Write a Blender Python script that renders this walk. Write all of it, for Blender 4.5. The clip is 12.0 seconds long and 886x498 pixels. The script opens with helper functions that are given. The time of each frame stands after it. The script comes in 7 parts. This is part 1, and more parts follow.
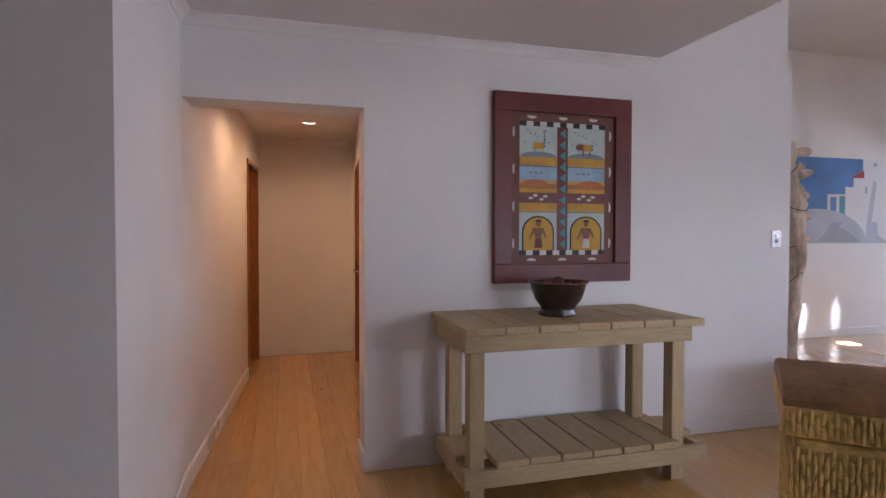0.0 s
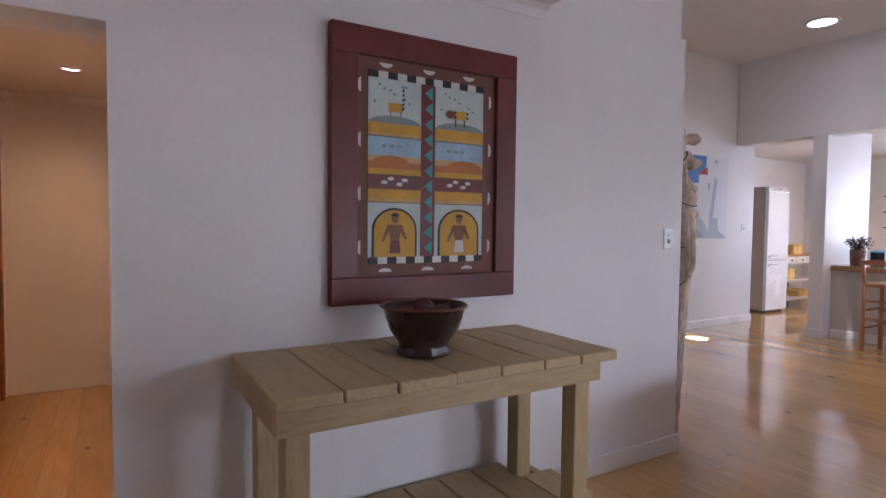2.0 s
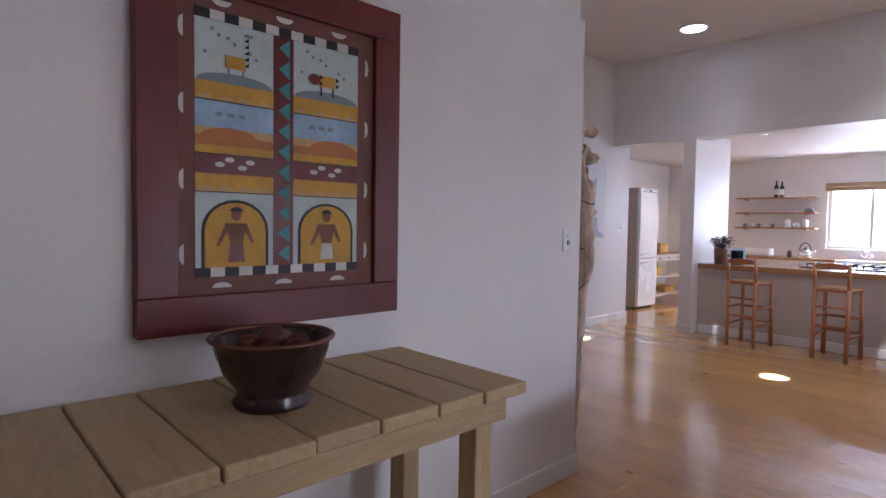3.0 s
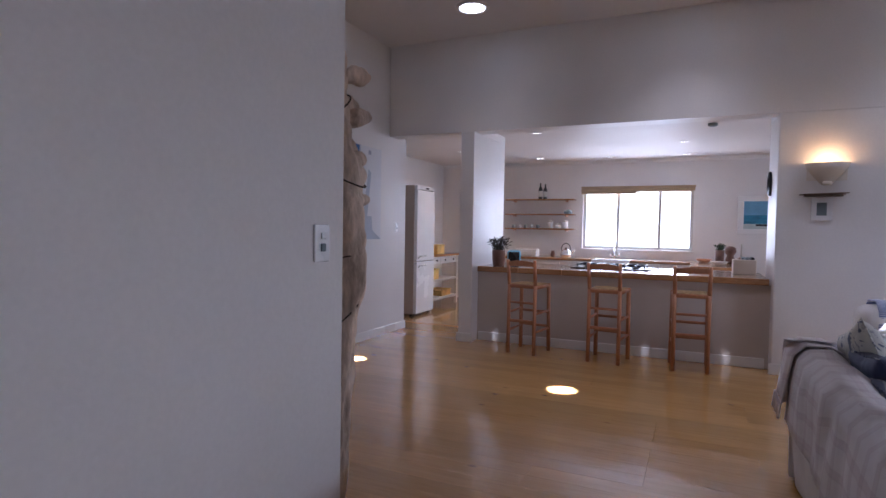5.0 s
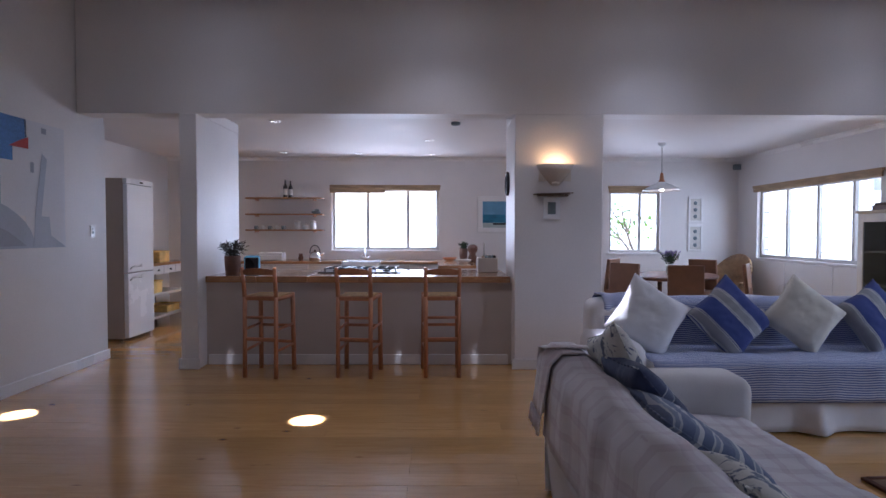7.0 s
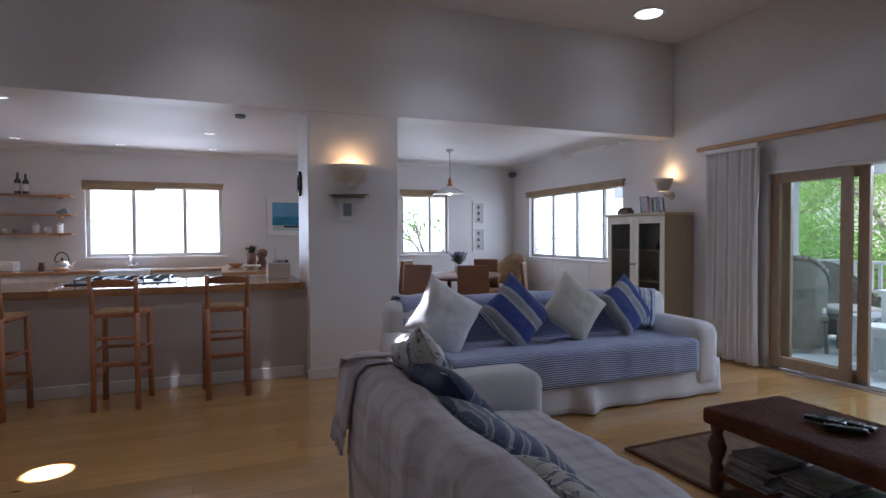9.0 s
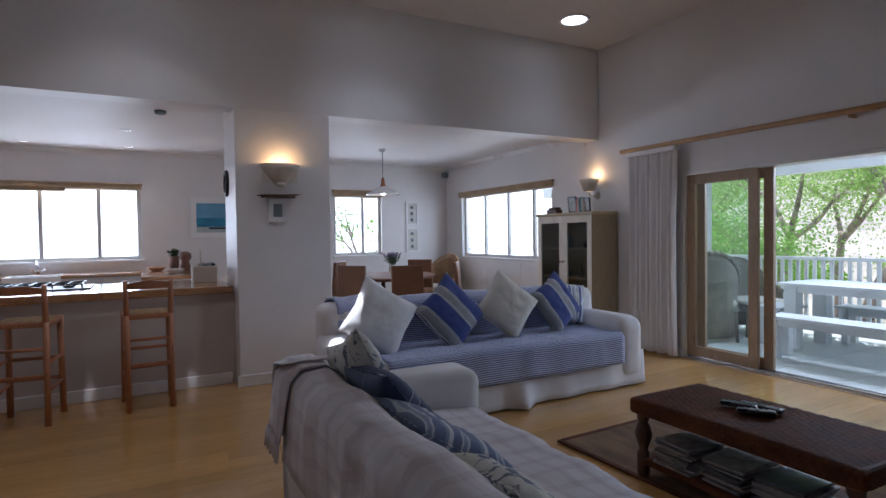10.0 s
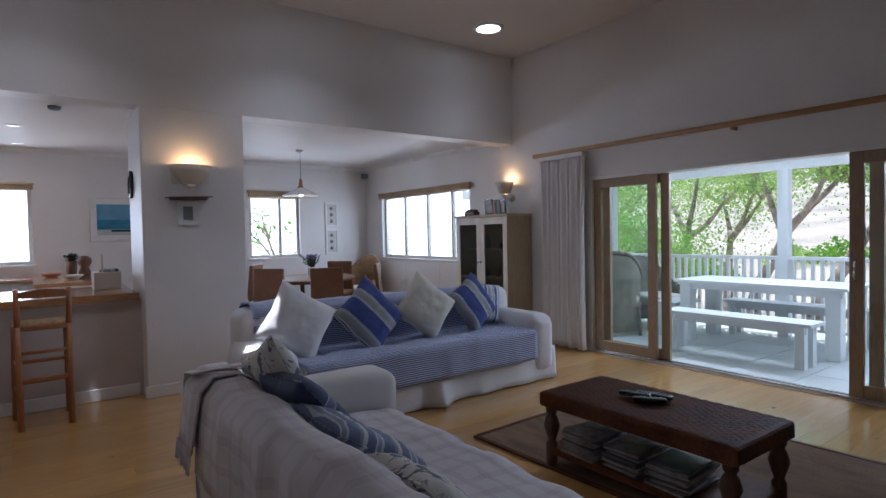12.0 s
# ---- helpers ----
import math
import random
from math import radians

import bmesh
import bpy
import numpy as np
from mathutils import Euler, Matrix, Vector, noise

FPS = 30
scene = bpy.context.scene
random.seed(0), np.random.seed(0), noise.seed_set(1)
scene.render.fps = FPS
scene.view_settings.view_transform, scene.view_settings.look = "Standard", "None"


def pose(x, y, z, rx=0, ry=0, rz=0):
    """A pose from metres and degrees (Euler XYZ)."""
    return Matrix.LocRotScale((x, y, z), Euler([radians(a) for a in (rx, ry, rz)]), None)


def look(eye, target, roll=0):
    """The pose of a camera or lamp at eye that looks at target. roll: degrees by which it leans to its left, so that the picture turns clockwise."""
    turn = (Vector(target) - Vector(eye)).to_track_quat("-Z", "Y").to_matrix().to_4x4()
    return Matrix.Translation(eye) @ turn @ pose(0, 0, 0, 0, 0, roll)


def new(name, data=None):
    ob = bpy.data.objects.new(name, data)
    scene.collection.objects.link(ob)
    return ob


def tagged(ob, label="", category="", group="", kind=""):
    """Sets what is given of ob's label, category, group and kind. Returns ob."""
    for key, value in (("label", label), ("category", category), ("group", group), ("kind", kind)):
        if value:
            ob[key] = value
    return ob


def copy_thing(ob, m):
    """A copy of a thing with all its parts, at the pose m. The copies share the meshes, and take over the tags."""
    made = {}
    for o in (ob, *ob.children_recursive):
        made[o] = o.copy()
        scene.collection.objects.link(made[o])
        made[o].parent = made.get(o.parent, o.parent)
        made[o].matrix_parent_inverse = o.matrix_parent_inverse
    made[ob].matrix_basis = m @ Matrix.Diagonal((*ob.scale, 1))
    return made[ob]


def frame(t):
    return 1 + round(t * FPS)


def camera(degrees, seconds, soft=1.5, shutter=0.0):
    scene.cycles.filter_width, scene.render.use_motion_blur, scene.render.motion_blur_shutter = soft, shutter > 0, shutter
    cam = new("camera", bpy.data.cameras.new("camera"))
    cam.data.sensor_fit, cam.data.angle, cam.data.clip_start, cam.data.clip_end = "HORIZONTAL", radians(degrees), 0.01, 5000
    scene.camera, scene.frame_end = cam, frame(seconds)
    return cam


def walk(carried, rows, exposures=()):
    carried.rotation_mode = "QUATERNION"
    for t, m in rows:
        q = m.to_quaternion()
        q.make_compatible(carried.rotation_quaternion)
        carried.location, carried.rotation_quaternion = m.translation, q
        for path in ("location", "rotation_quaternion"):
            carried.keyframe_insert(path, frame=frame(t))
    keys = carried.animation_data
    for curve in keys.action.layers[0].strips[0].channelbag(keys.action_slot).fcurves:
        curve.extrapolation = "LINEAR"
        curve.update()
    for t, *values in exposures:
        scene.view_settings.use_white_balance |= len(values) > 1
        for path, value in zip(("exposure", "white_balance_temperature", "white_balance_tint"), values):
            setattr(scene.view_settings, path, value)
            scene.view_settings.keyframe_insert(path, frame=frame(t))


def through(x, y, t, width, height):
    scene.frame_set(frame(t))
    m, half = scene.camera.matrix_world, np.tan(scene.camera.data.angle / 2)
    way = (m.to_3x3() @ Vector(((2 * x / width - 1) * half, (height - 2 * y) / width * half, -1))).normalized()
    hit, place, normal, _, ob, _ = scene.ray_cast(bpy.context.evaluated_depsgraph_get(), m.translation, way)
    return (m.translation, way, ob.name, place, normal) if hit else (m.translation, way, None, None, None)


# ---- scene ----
cam = camera(77.0, 12.0)
PATH = [
    (0, (0.168, 0.267, 1.327), (0.71, 2.192, 1.275), 0.1),
    (0.5, (0.24, 0.496, 1.342), (0.837, 2.404, 1.282), 0.1),
    (1, (0.325, 0.695, 1.369), (1.038, 2.562, 1.292), 0.3),
    (1.5, (0.446, 0.935, 1.372), (1.314, 2.734, 1.286), 0.5),
    (2, (0.59, 1.198, 1.372), (1.614, 2.914, 1.284), 0.6),
    (2.5, (0.731, 1.423, 1.389), (1.936, 3.017, 1.3), 0.8),
    (3, (0.916, 1.618, 1.376), (2.274, 3.083, 1.286), 0.9),
    (4.8, (1.872, 2.214, 1.353), (3.661, 3.105, 1.281), 1.0),
    (5, (1.962, 2.253, 1.35), (3.78, 3.083, 1.281), 1.0),
    (5.5, (2.189, 2.283, 1.354), (4.088, 2.907, 1.291), 0.8),
    (6, (2.385, 2.332, 1.35), (4.352, 2.689, 1.29), 0.6),
    (6.5, (2.565, 2.322, 1.355), (4.558, 2.474, 1.296), 0.3),
    (7, (2.674, 2.307, 1.362), (4.673, 2.297, 1.303), 0.1),
    (7.5, (2.752, 2.321, 1.356), (4.741, 2.122, 1.301), 0.0),
    (9.5, (2.895, 2.304, 1.356), (4.702, 1.447, 1.307), -0.5),
    (10, (2.895, 2.318, 1.355), (4.655, 1.369, 1.305), -0.8),
    (10.5, (2.872, 2.323, 1.366), (4.591, 1.302, 1.315), -0.9),
    (11, (2.855, 2.326, 1.362), (4.539, 1.249, 1.311), -1.0),
    (11.5, (2.828, 2.318, 1.386), (4.476, 1.187, 1.329), -1.0),
    (12, (2.815, 2.328, 1.381), (4.426, 1.144, 1.325), -1.1),
]
EXPOSURES = [(0.0, 1.58, 5700, 22), (2.0, 1.48, 5700, 23), (3.5, 1.15, 5650, 24), (5.0, 0.60, 5500, 25), (6.5, 0.26, 5350, 25), (8.0, 0.14, 5450, 20), (9.5, 0.04, 5560, 17), (12.0, 0.03, 5560, 16)]
walk(cam, [(t, look(eye, target, roll)) for t, eye, target, roll in PATH], EXPOSURES)

# ---- light ----
world = bpy.data.worlds.new("world")
scene.world = world
world.use_nodes = True
_n, _l = world.node_tree.nodes, world.node_tree.links
_bg = _n["Background"]
SUN_ELEV, SUN_AZ = radians(72), radians(149)
_sky = _n.new("ShaderNodeTexSky")
_sky.sky_type = 'NISHITA'
_sky.sun_disc = False
_sky.sun_elevation = SUN_ELEV
_sky.sun_rotation = SUN_AZ
_l.new(_sky.outputs[0], _bg.inputs[0])
_bg.inputs[1].default_value = 0.15
_sl = bpy.data.lights.new("sun", 'SUN')
_sl.energy, _sl.angle, _sl.color = 5.0, radians(0.5), (1.0, 0.95, 0.87)
sun = new("sun", _sl)
# the way the light comes from: steep, from the veranda side
SUN_DIR = Vector((math.sin(SUN_AZ) * math.cos(SUN_ELEV), math.cos(SUN_AZ) * math.cos(SUN_ELEV), math.sin(SUN_ELEV)))
sun.matrix_world = look(SUN_DIR * 30, (0, 0, 0))


def area_lamp(name, eye, target, sx, sy, watts, color):
    d = bpy.data.lights.new(name, 'AREA')
    d.shape, d.size, d.size_y, d.energy, d.color = 'RECTANGLE', sx, sy, watts, color
    o = new(name, d)
    o.matrix_world = look(eye, target)
    return o


def spot_lamp(name, eye, target, watts, color, deg=90, blend=0.6, size=0.04):
    d = bpy.data.lights.new(name, 'SPOT')
    d.energy, d.color, d.spot_size, d.spot_blend, d.shadow_soft_size = watts, color, radians(deg), blend, size
    o = new(name, d)
    o.matrix_world = look(eye, target)
    return o


def point_lamp(name, eye, watts, color, size=0.04):
    d = bpy.data.lights.new(name, 'POINT')
    d.energy, d.color, d.shadow_soft_size = watts, color, size
    o = new(name, d)
    o.location = eye
    return o


SKYBLUE = (0.86, 0.93, 1.0)
# daylight of the windows
area_lamp("kitchen_window_daylight", (12.30, 3.26, 1.63), (8, 3.2, 1.0), 1.60, 0.98, 35, SKYBLUE)
area_lamp("dining_window_daylight", (12.6, -1.05, 1.62), (8, -0.9, 1.0), 0.85, 1.0, 24, SKYBLUE)
area_lamp("side_window_daylight", (10.4, -3.3, 1.6), (10.2, 0, 0.9), 2.4, 1.1, 45, SKYBLUE)
area_lamp("veranda_daylight", (5.2, -5.0, 2.2), (5.0, 0, 0.6), 3.6, 0.5, 85, SKYBLUE)
# added fill for the hall, unseen, inside the veranda wall beside the door opening
area_lamp("hall_fill_area", (3.0, -2.78, 0.95), (1.3, 3.0, 2.2), 1.5, 1.5, 3.4, (1.0, 0.96, 0.92)).data.spread = radians(62)
# recessed lamps
for _x, _y in ((7.40, 4.45), (7.40, 2.36), (7.40, 0.26), (7.55, -1.84)):
    spot_lamp("light_tube_glow", (_x, _y, 3.58), (_x + 0.1, _y, 0), 9 if _y > 4 else 26 if _y > 0 else 11, (1.0, 0.95, 0.9) if _y > 2 else (0.92, 0.96, 1.0), 115, 1.0, 0.15)
# sunbeams that the light tubes throw down
for _p, _q in (((7.40, 4.45), (6.80, 5.45, 0.0)), ((7.40, 2.36), (6.68, 3.27, 0.0)), ((7.40, 0.26), (6.74, 1.06, 0.62))):
    spot_lamp("light_tube_sunbeam", (_p[0], _p[1], 3.58), _q, 8000 if _q[1] > 5 else 8000 if _q[1] > 3 else 1800, (1.0, 0.97, 0.92), 3.9, 0.3, 0.01)
for _p, _q in (((7.40, 4.45), (8.39, 4.47, 0.07)), ((7.40, 2.36), (8.39, 2.74, 0.07)), ((7.40, 2.36), (8.39, 1.95, 0.07))):
    spot_lamp("light_tube_glint", (_p[0], _p[1], 3.58), _q, 260, (1.0, 0.97, 0.94), 1.5, 0.9, 0.02)
for _q in ((6.55, 5.87, 0.25), (7.1, 5.87, 0.3)):
    spot_lamp("light_tube_glint", (7.40, 4.45, 3.58), _q, 700, (1.0, 0.98, 0.96), 3.2, 1.0, 0.03)
# two added fill spots under the hall ceiling, with no fixture
spot_lamp("hall_fill_spot", (0.35, 2.42, 2.38), (0.45, 2.6, 0), 0.6, (1.0, 0.86, 0.70), 172, 0.5, 0.15)
spot_lamp("hall_fill_spot", (1.35, 1.8, 2.38), (1.35, 1.9, 0), 2.6, (0.97, 0.96, 0.97), 172, 0.5, 0.15)
for _x, _y in ((9.11, 4.2), (10.41, 2.46), (11.76, 2.45), (11.73, 3.63), (11.63, 4.81)):
    spot_lamp("kitchen_downlight_light", (_x, _y, 2.6), (_x, _y, 0), 4, (1.0, 0.9, 0.78), 110)
spot_lamp("corridor_downlight_light", (0.22, 4.5, 2.33), (0.25, 4.55, 0), 10, (1.0, 0.56, 0.24), 165, 0.8)
spot_lamp("corridor_downlight_light", (0.38, 5.6, 2.33), (0.38, 5.6, 0), 9, (1.0, 0.58, 0.26), 165, 0.8)
spot_lamp("passage_downlight_light", (10.46, 5.84, 2.6), (10.8, 6.2, 0), 30, (1.0, 0.70, 0.40), 130, 1.0)
point_lamp("column_sconce_light", (8.10, 1.17, 2.04), 1.8, (1.0, 0.6, 0.25), 0.05)
point_lamp("wall_sconce_light", (8.22, -2.71, 2.08), 1.5, (1.0, 0.6, 0.25), 0.04)
point_lamp("pendant_light", (10.6, -0.84, 1.93), 1.2, (1.0, 0.8, 0.6), 0.05)


# ---- materials ----
def mat(name, col, rough=0.6, metal=0.0, var=0.06, scale=2.0, fine=60.0, bump=0.05, coat=0.0, rnd=0.0, stretch=(1, 1, 1), spec=0.5, sheen=0.0, trans=0.0, grain=0.0):
    m = bpy.data.materials.new(name)
    m.use_nodes = True
    n, l = m.node_tree.nodes, m.node_tree.links
    b = n["Principled BSDF"]
    tc = n.new("ShaderNodeTexCoord")
    mp = n.new("ShaderNodeMapping")
    mp.inputs["Scale"].default_value = stretch
    l.new(tc.outputs["Object"], mp.inputs[0])
    n1 = n.new("ShaderNodeTexNoise")
    n1.inputs["Scale"].default_value, n1.inputs["Detail"].default_value = scale, 4
    n2 = n.new("ShaderNodeTexNoise")
    n2.inputs["Scale"].default_value, n2.inputs["Detail"].default_value = fine, 3
    l.new(mp.outputs[0], n1.inputs[0])
    l.new(mp.outputs[0], n2.inputs[0])
    add = n.new("ShaderNodeMath")
    add.operation = 'MULTIPLY_ADD'
    l.new(n2.outputs[0], add.inputs[0])
    add.inputs[1].default_value = 0.5 + grain
    l.new(n1.outputs[0], add.inputs[2])
    oi = n.new("ShaderNodeObjectInfo")
    ad2 = n.new("ShaderNodeMath")
    ad2.operation = 'MULTIPLY_ADD'
    l.new(oi.outputs["Random"], ad2.inputs[0])
    ad2.inputs[1].default_value = rnd
    l.new(add.outputs[0], ad2.inputs[2])
    rmp = n.new("ShaderNodeMapRange")
    rmp.inputs[1].default_value, rmp.inputs[2].default_value = 0.45, 1.05 + rnd
    rmp.inputs[3].default_value, rmp.inputs[4].default_value = 1 - var * 2, 1 + var * 2
    l.new(ad2.outputs[0], rmp.inputs[0])
    vm = n.new("ShaderNodeVectorMath")
    vm.operation = 'SCALE'
    vm.inputs[0].default_value = col[:3]
    l.new(rmp.outputs[0], vm.inputs["Scale"])
    l.new(vm.outputs[0], b.inputs["Base Color"])
    rr = n.new("ShaderNodeMapRange")
    rr.inputs[1].default_value, rr.inputs[2].default_value = 0.3, 0.7
    rr.inputs[3].default_value, rr.inputs[4].default_value = max(0.02, rough - 0.07), min(1.0, rough + 0.07)
    l.new(n1.outputs[0], rr.inputs[0])
    l.new(rr.outputs[0], b.inputs["Roughness"])
    b.inputs["Metallic"].default_value = metal
    b.inputs["Specular IOR Level"].default_value = spec
    b.inputs["Coat Weight"].default_value = coat
    b.inputs["Coat Roughness"].default_value = 0.12
    b.inputs["Sheen Weight"].default_value = sheen
    b.inputs["Transmission Weight"].default_value = trans
    if bump:
        bp = n.new("ShaderNodeBump")
        bp.inputs["Strength"].default_value, bp.inputs["Distance"].default_value = bump, 0.01
        l.new(n2.outputs[0], bp.inputs["Height"])
        l.new(bp.outputs[0], b.inputs["Normal"])
    return m


def ramp_stripes(name, axis, period, stops, rough=0.85, offset=0.0, weave=500.0, axis2=None, period2=1.0, stops2=()):
    """Woven cloth with stripes across a local axis; with axis2 a check is multiplied in."""
    m = bpy.data.materials.new(name)
    m.use_nodes = True
    n, l = m.node_tree.nodes, m.node_tree.links
    b = n["Principled BSDF"]
    tc = n.new("ShaderNodeTexCoord")
    nz = n.new("ShaderNodeTexNoise")
    nz.inputs["Scale"].default_value = 9.0
    l.new(tc.outputs["Object"], nz.inputs[0])
    sp = n.new("ShaderNodeSeparateXYZ")
    l.new(tc.outputs["Object"], sp.inputs[0])

    def stripe(ax, per, st):
        m1 = n.new("ShaderNodeMath")
        m1.operation = 'MULTIPLY_ADD'
        l.new(sp.outputs["XYZ".index(ax)], m1.inputs[0])
        m1.inputs[1].default_value, m1.inputs[2].default_value = 1.0 / per, offset
        w = n.new("ShaderNodeMath")
        w.operation = 'MULTIPLY_ADD'
        l.new(nz.outputs[0], w.inputs[0])
        w.inputs[1].default_value = 0.004 / per
        l.new(m1.outputs[0], w.inputs[2])
        f = n.new("ShaderNodeMath")
        f.operation = 'FRACT'
        l.new(w.outputs[0], f.inputs[0])
        r = n.new("ShaderNodeValToRGB")
        r.color_ramp.interpolation = 'CONSTANT'
        e = r.color_ramp.elements
        while len(e) < len(st):
            e.new(0.5)
        for i, (p, c) in enumerate(st):
            e[i].position, e[i].color = p, (*c, 1)
        l.new(f.outputs[0], r.inputs[0])
        return r.outputs[0]
    col = stripe(axis, period, stops)
    if axis2:
        mx = n.new("ShaderNodeMix")
        mx.data_type, mx.blend_type = 'RGBA', 'MULTIPLY'
        mx.inputs[0].default_value = 1.0
        l.new(col, mx.inputs[6])
        l.new(stripe(axis2, period2, stops2), mx.inputs[7])
        col = mx.outputs[2]
    mv = n.new("ShaderNodeMapRange")
    mv.inputs[3].default_value, mv.inputs[4].default_value = 0.86, 1.1
    l.new(nz.outputs[0], mv.inputs[0])
    vm = n.new("ShaderNodeVectorMath")
    vm.operation = 'SCALE'
    l.new(col, vm.inputs[0])
    l.new(mv.outputs[0], vm.inputs["Scale"])
    l.new(vm.outputs[0], b.inputs["Base Color"])
    b.inputs["Roughness"].default_value = rough
    b.inputs["Sheen Weight"].default_value = 0.15
    n2 = n.new("ShaderNodeTexNoise")
    n2.inputs["Scale"].default_value = weave
    l.new(tc.outputs["Object"], n2.inputs[0])
    bp = n.new("ShaderNodeBump")
    bp.inputs["Strength"].default_value, bp.inputs["Distance"].default_value = 0.25, 0.004
    l.new(n2.outputs[0], bp.inputs["Height"])
    l.new(bp.outputs[0], b.inputs["Normal"])
    return m


def board_mat(name, light, dark, rough, stretch, coat=0.0, rnd=1.0, knots=True, relief=0.12, gloss=0.1):
    """Wood boards: long grain, broad tone by board, small dark knots."""
    m = bpy.data.materials.new(name)
    m.use_nodes = True
    n, l = m.node_tree.nodes, m.node_tree.links
    b = n["Principled BSDF"]
    tc = n.new("ShaderNodeTexCoord")
    oi = n.new("ShaderNodeObjectInfo")
    off = n.new("ShaderNodeVectorMath")
    off.operation = 'SCALE'
    off.inputs[0].default_value = (7.3, 19.1, 3.7)
    l.new(oi.outputs["Random"], off.inputs["Scale"])
    ad = n.new("ShaderNodeVectorMath")
    l.new(tc.outputs["Object"], ad.inputs[0])
    l.new(off.outputs[0], ad.inputs[1])
    mp = n.new("ShaderNodeMapping")
    mp.inputs["Scale"].default_value = stretch
    l.new(ad.outputs[0], mp.inputs[0])
    g = n.new("ShaderNodeTexNoise")
    g.inputs["Scale"].default_value, g.inputs["Detail"].default_value, g.inputs["Distortion"].default_value = 9.0, 6.0, 0.8
    l.new(mp.outputs[0], g.inputs[0])
    mix = n.new("ShaderNodeMix")
    mix.data_type = 'RGBA'
    mix.inputs[6].default_value, mix.inputs[7].default_value = (*dark, 1), (*light, 1)
    mr = n.new("ShaderNodeMapRange")
    mr.inputs[1].default_value, mr.inputs[2].default_value = 0.3, 0.62
    l.new(g.outputs[0], mr.inputs[0])
    l.new(mr.outputs[0], mix.inputs[0])
    tone = n.new("ShaderNodeMapRange")
    tone.inputs[3].default_value, tone.inputs[4].default_value = 1 - 0.13 * rnd, 1 + 0.1 * rnd
    l.new(oi.outputs["Random"], tone.inputs[0])
    sc = n.new("ShaderNodeVectorMath")
    sc.operation = 'SCALE'
    l.new(mix.outputs[2], sc.inputs[0])
    l.new(tone.outputs[0], sc.inputs["Scale"])
    col = sc.outputs[0]
    if knots:
        v = n.new("ShaderNodeTexVoronoi")
        v.inputs["Scale"].default_value = 2.1
        mp2 = n.new("ShaderNodeMapping")
        mp2.inputs["Scale"].default_value = tuple(1.0 if s < 3 else 1.9 for s in stretch)
        l.new(ad.outputs[0], mp2.inputs[0])
        l.new(mp2.outputs[0], v.inputs[0])
        kr = n.new("ShaderNodeMapRange")
        kr.inputs[1].default_value, kr.inputs[2].default_value = 0.02, 0.085
        l.new(v.outputs["Distance"], kr.inputs[0])
        km = n.new("ShaderNodeMix")
        km.data_type = 'RGBA'
        km.inputs[6].default_value = (dark[0] * 0.35, dark[1] * 0.27, dark[2] * 0.2, 1)
        l.new(kr.outputs[0], km.inputs[0])
        l.new(col, km.inputs[7])
        col = km.outputs[2]
    l.new(col, b.inputs["Base Color"])
    rr = n.new("ShaderNodeMapRange")
    rr.inputs[3].default_value, rr.inputs[4].default_value = rough - 0.06, rough + 0.08
    l.new(g.outputs[0], rr.inputs[0])
    l.new(rr.outputs[0], b.inputs["Roughness"])
    b.inputs["Coat Weight"].default_value, b.inputs["Coat Roughness"].default_value = coat, gloss
    bp = n.new("ShaderNodeBump")
    bp.inputs["Strength"].default_value, bp.inputs["Distance"].default_value = relief, 0.003
    l.new(g.outputs[0], bp.inputs["Height"])
    l.new(bp.outputs[0], b.inputs["Normal"])
    return m


def glow(name, col, strength):
    m = bpy.data.materials.new(name)
    m.use_nodes = True
    b = m.node_tree.nodes["Principled BSDF"]
    b.inputs["Base Color"].default_value = (*col, 1)
    b.inputs["Emission Color"].default_value = (*col, 1)
    b.inputs["Emission Strength"].default_value = strength
    return m


def glass_mat(name, tint=(0.95, 0.98, 0.98)):
    m = bpy.data.materials.new(name)
    m.use_nodes = True
    n, l = m.node_tree.nodes, m.node_tree.links
    n.remove(n["Principled BSDF"])
    out = n["Material Output"]
    t = n.new("ShaderNodeBsdfTransparent")
    t.inputs[0].default_value = (*tint, 1)
    g = n.new("ShaderNodeBsdfGlossy")
    g.inputs["Roughness"].default_value = 0.02
    mx = n.new("ShaderNodeMixShader")
    mx.inputs[0].default_value = 0.045
    l.new(t.outputs[0], mx.inputs[1])
    l.new(g.outputs[0], mx.inputs[2])
    l.new(mx.outputs[0], out.inputs[0])
    return m


WALL = mat("wall_paint", (0.78, 0.76, 0.75), 0.5, var=0.03, scale=1.2, fine=60, bump=0.05)
CEIL = mat("ceiling_paint", (0.74, 0.71, 0.70), 0.6, var=0.02, scale=1.0, fine=80, bump=0.08)
TRIM = mat("trim_gloss", (0.80, 0.79, 0.78), 0.32, var=0.02, bump=0.03)
FLOORW = board_mat("pine_floor", (0.61, 0.352, 0.115), (0.53, 0.288, 0.088), 0.17, (4, 0.35, 4), coat=0.6, rnd=1.0, relief=0.03, gloss=0.05)
SUBF = mat("subfloor", (0.12, 0.07, 0.035), 0.8)
GREYWOOD = board_mat("grey_wood", (0.50, 0.375, 0.20), (0.41, 0.295, 0.15), 0.55, (7, 0.8, 7), rnd=1.2, knots=True)
GREYWOODX = board_mat("grey_wood_long", (0.50, 0.375, 0.20), (0.41, 0.30, 0.155), 0.55, (0.8, 7, 7), rnd=1.0, knots=True)
GREYWOODZ = board_mat("grey_wood_post", (0.50, 0.375, 0.20), (0.41, 0.30, 0.155), 0.55, (7, 7, 0.8), rnd=1.0, knots=False)
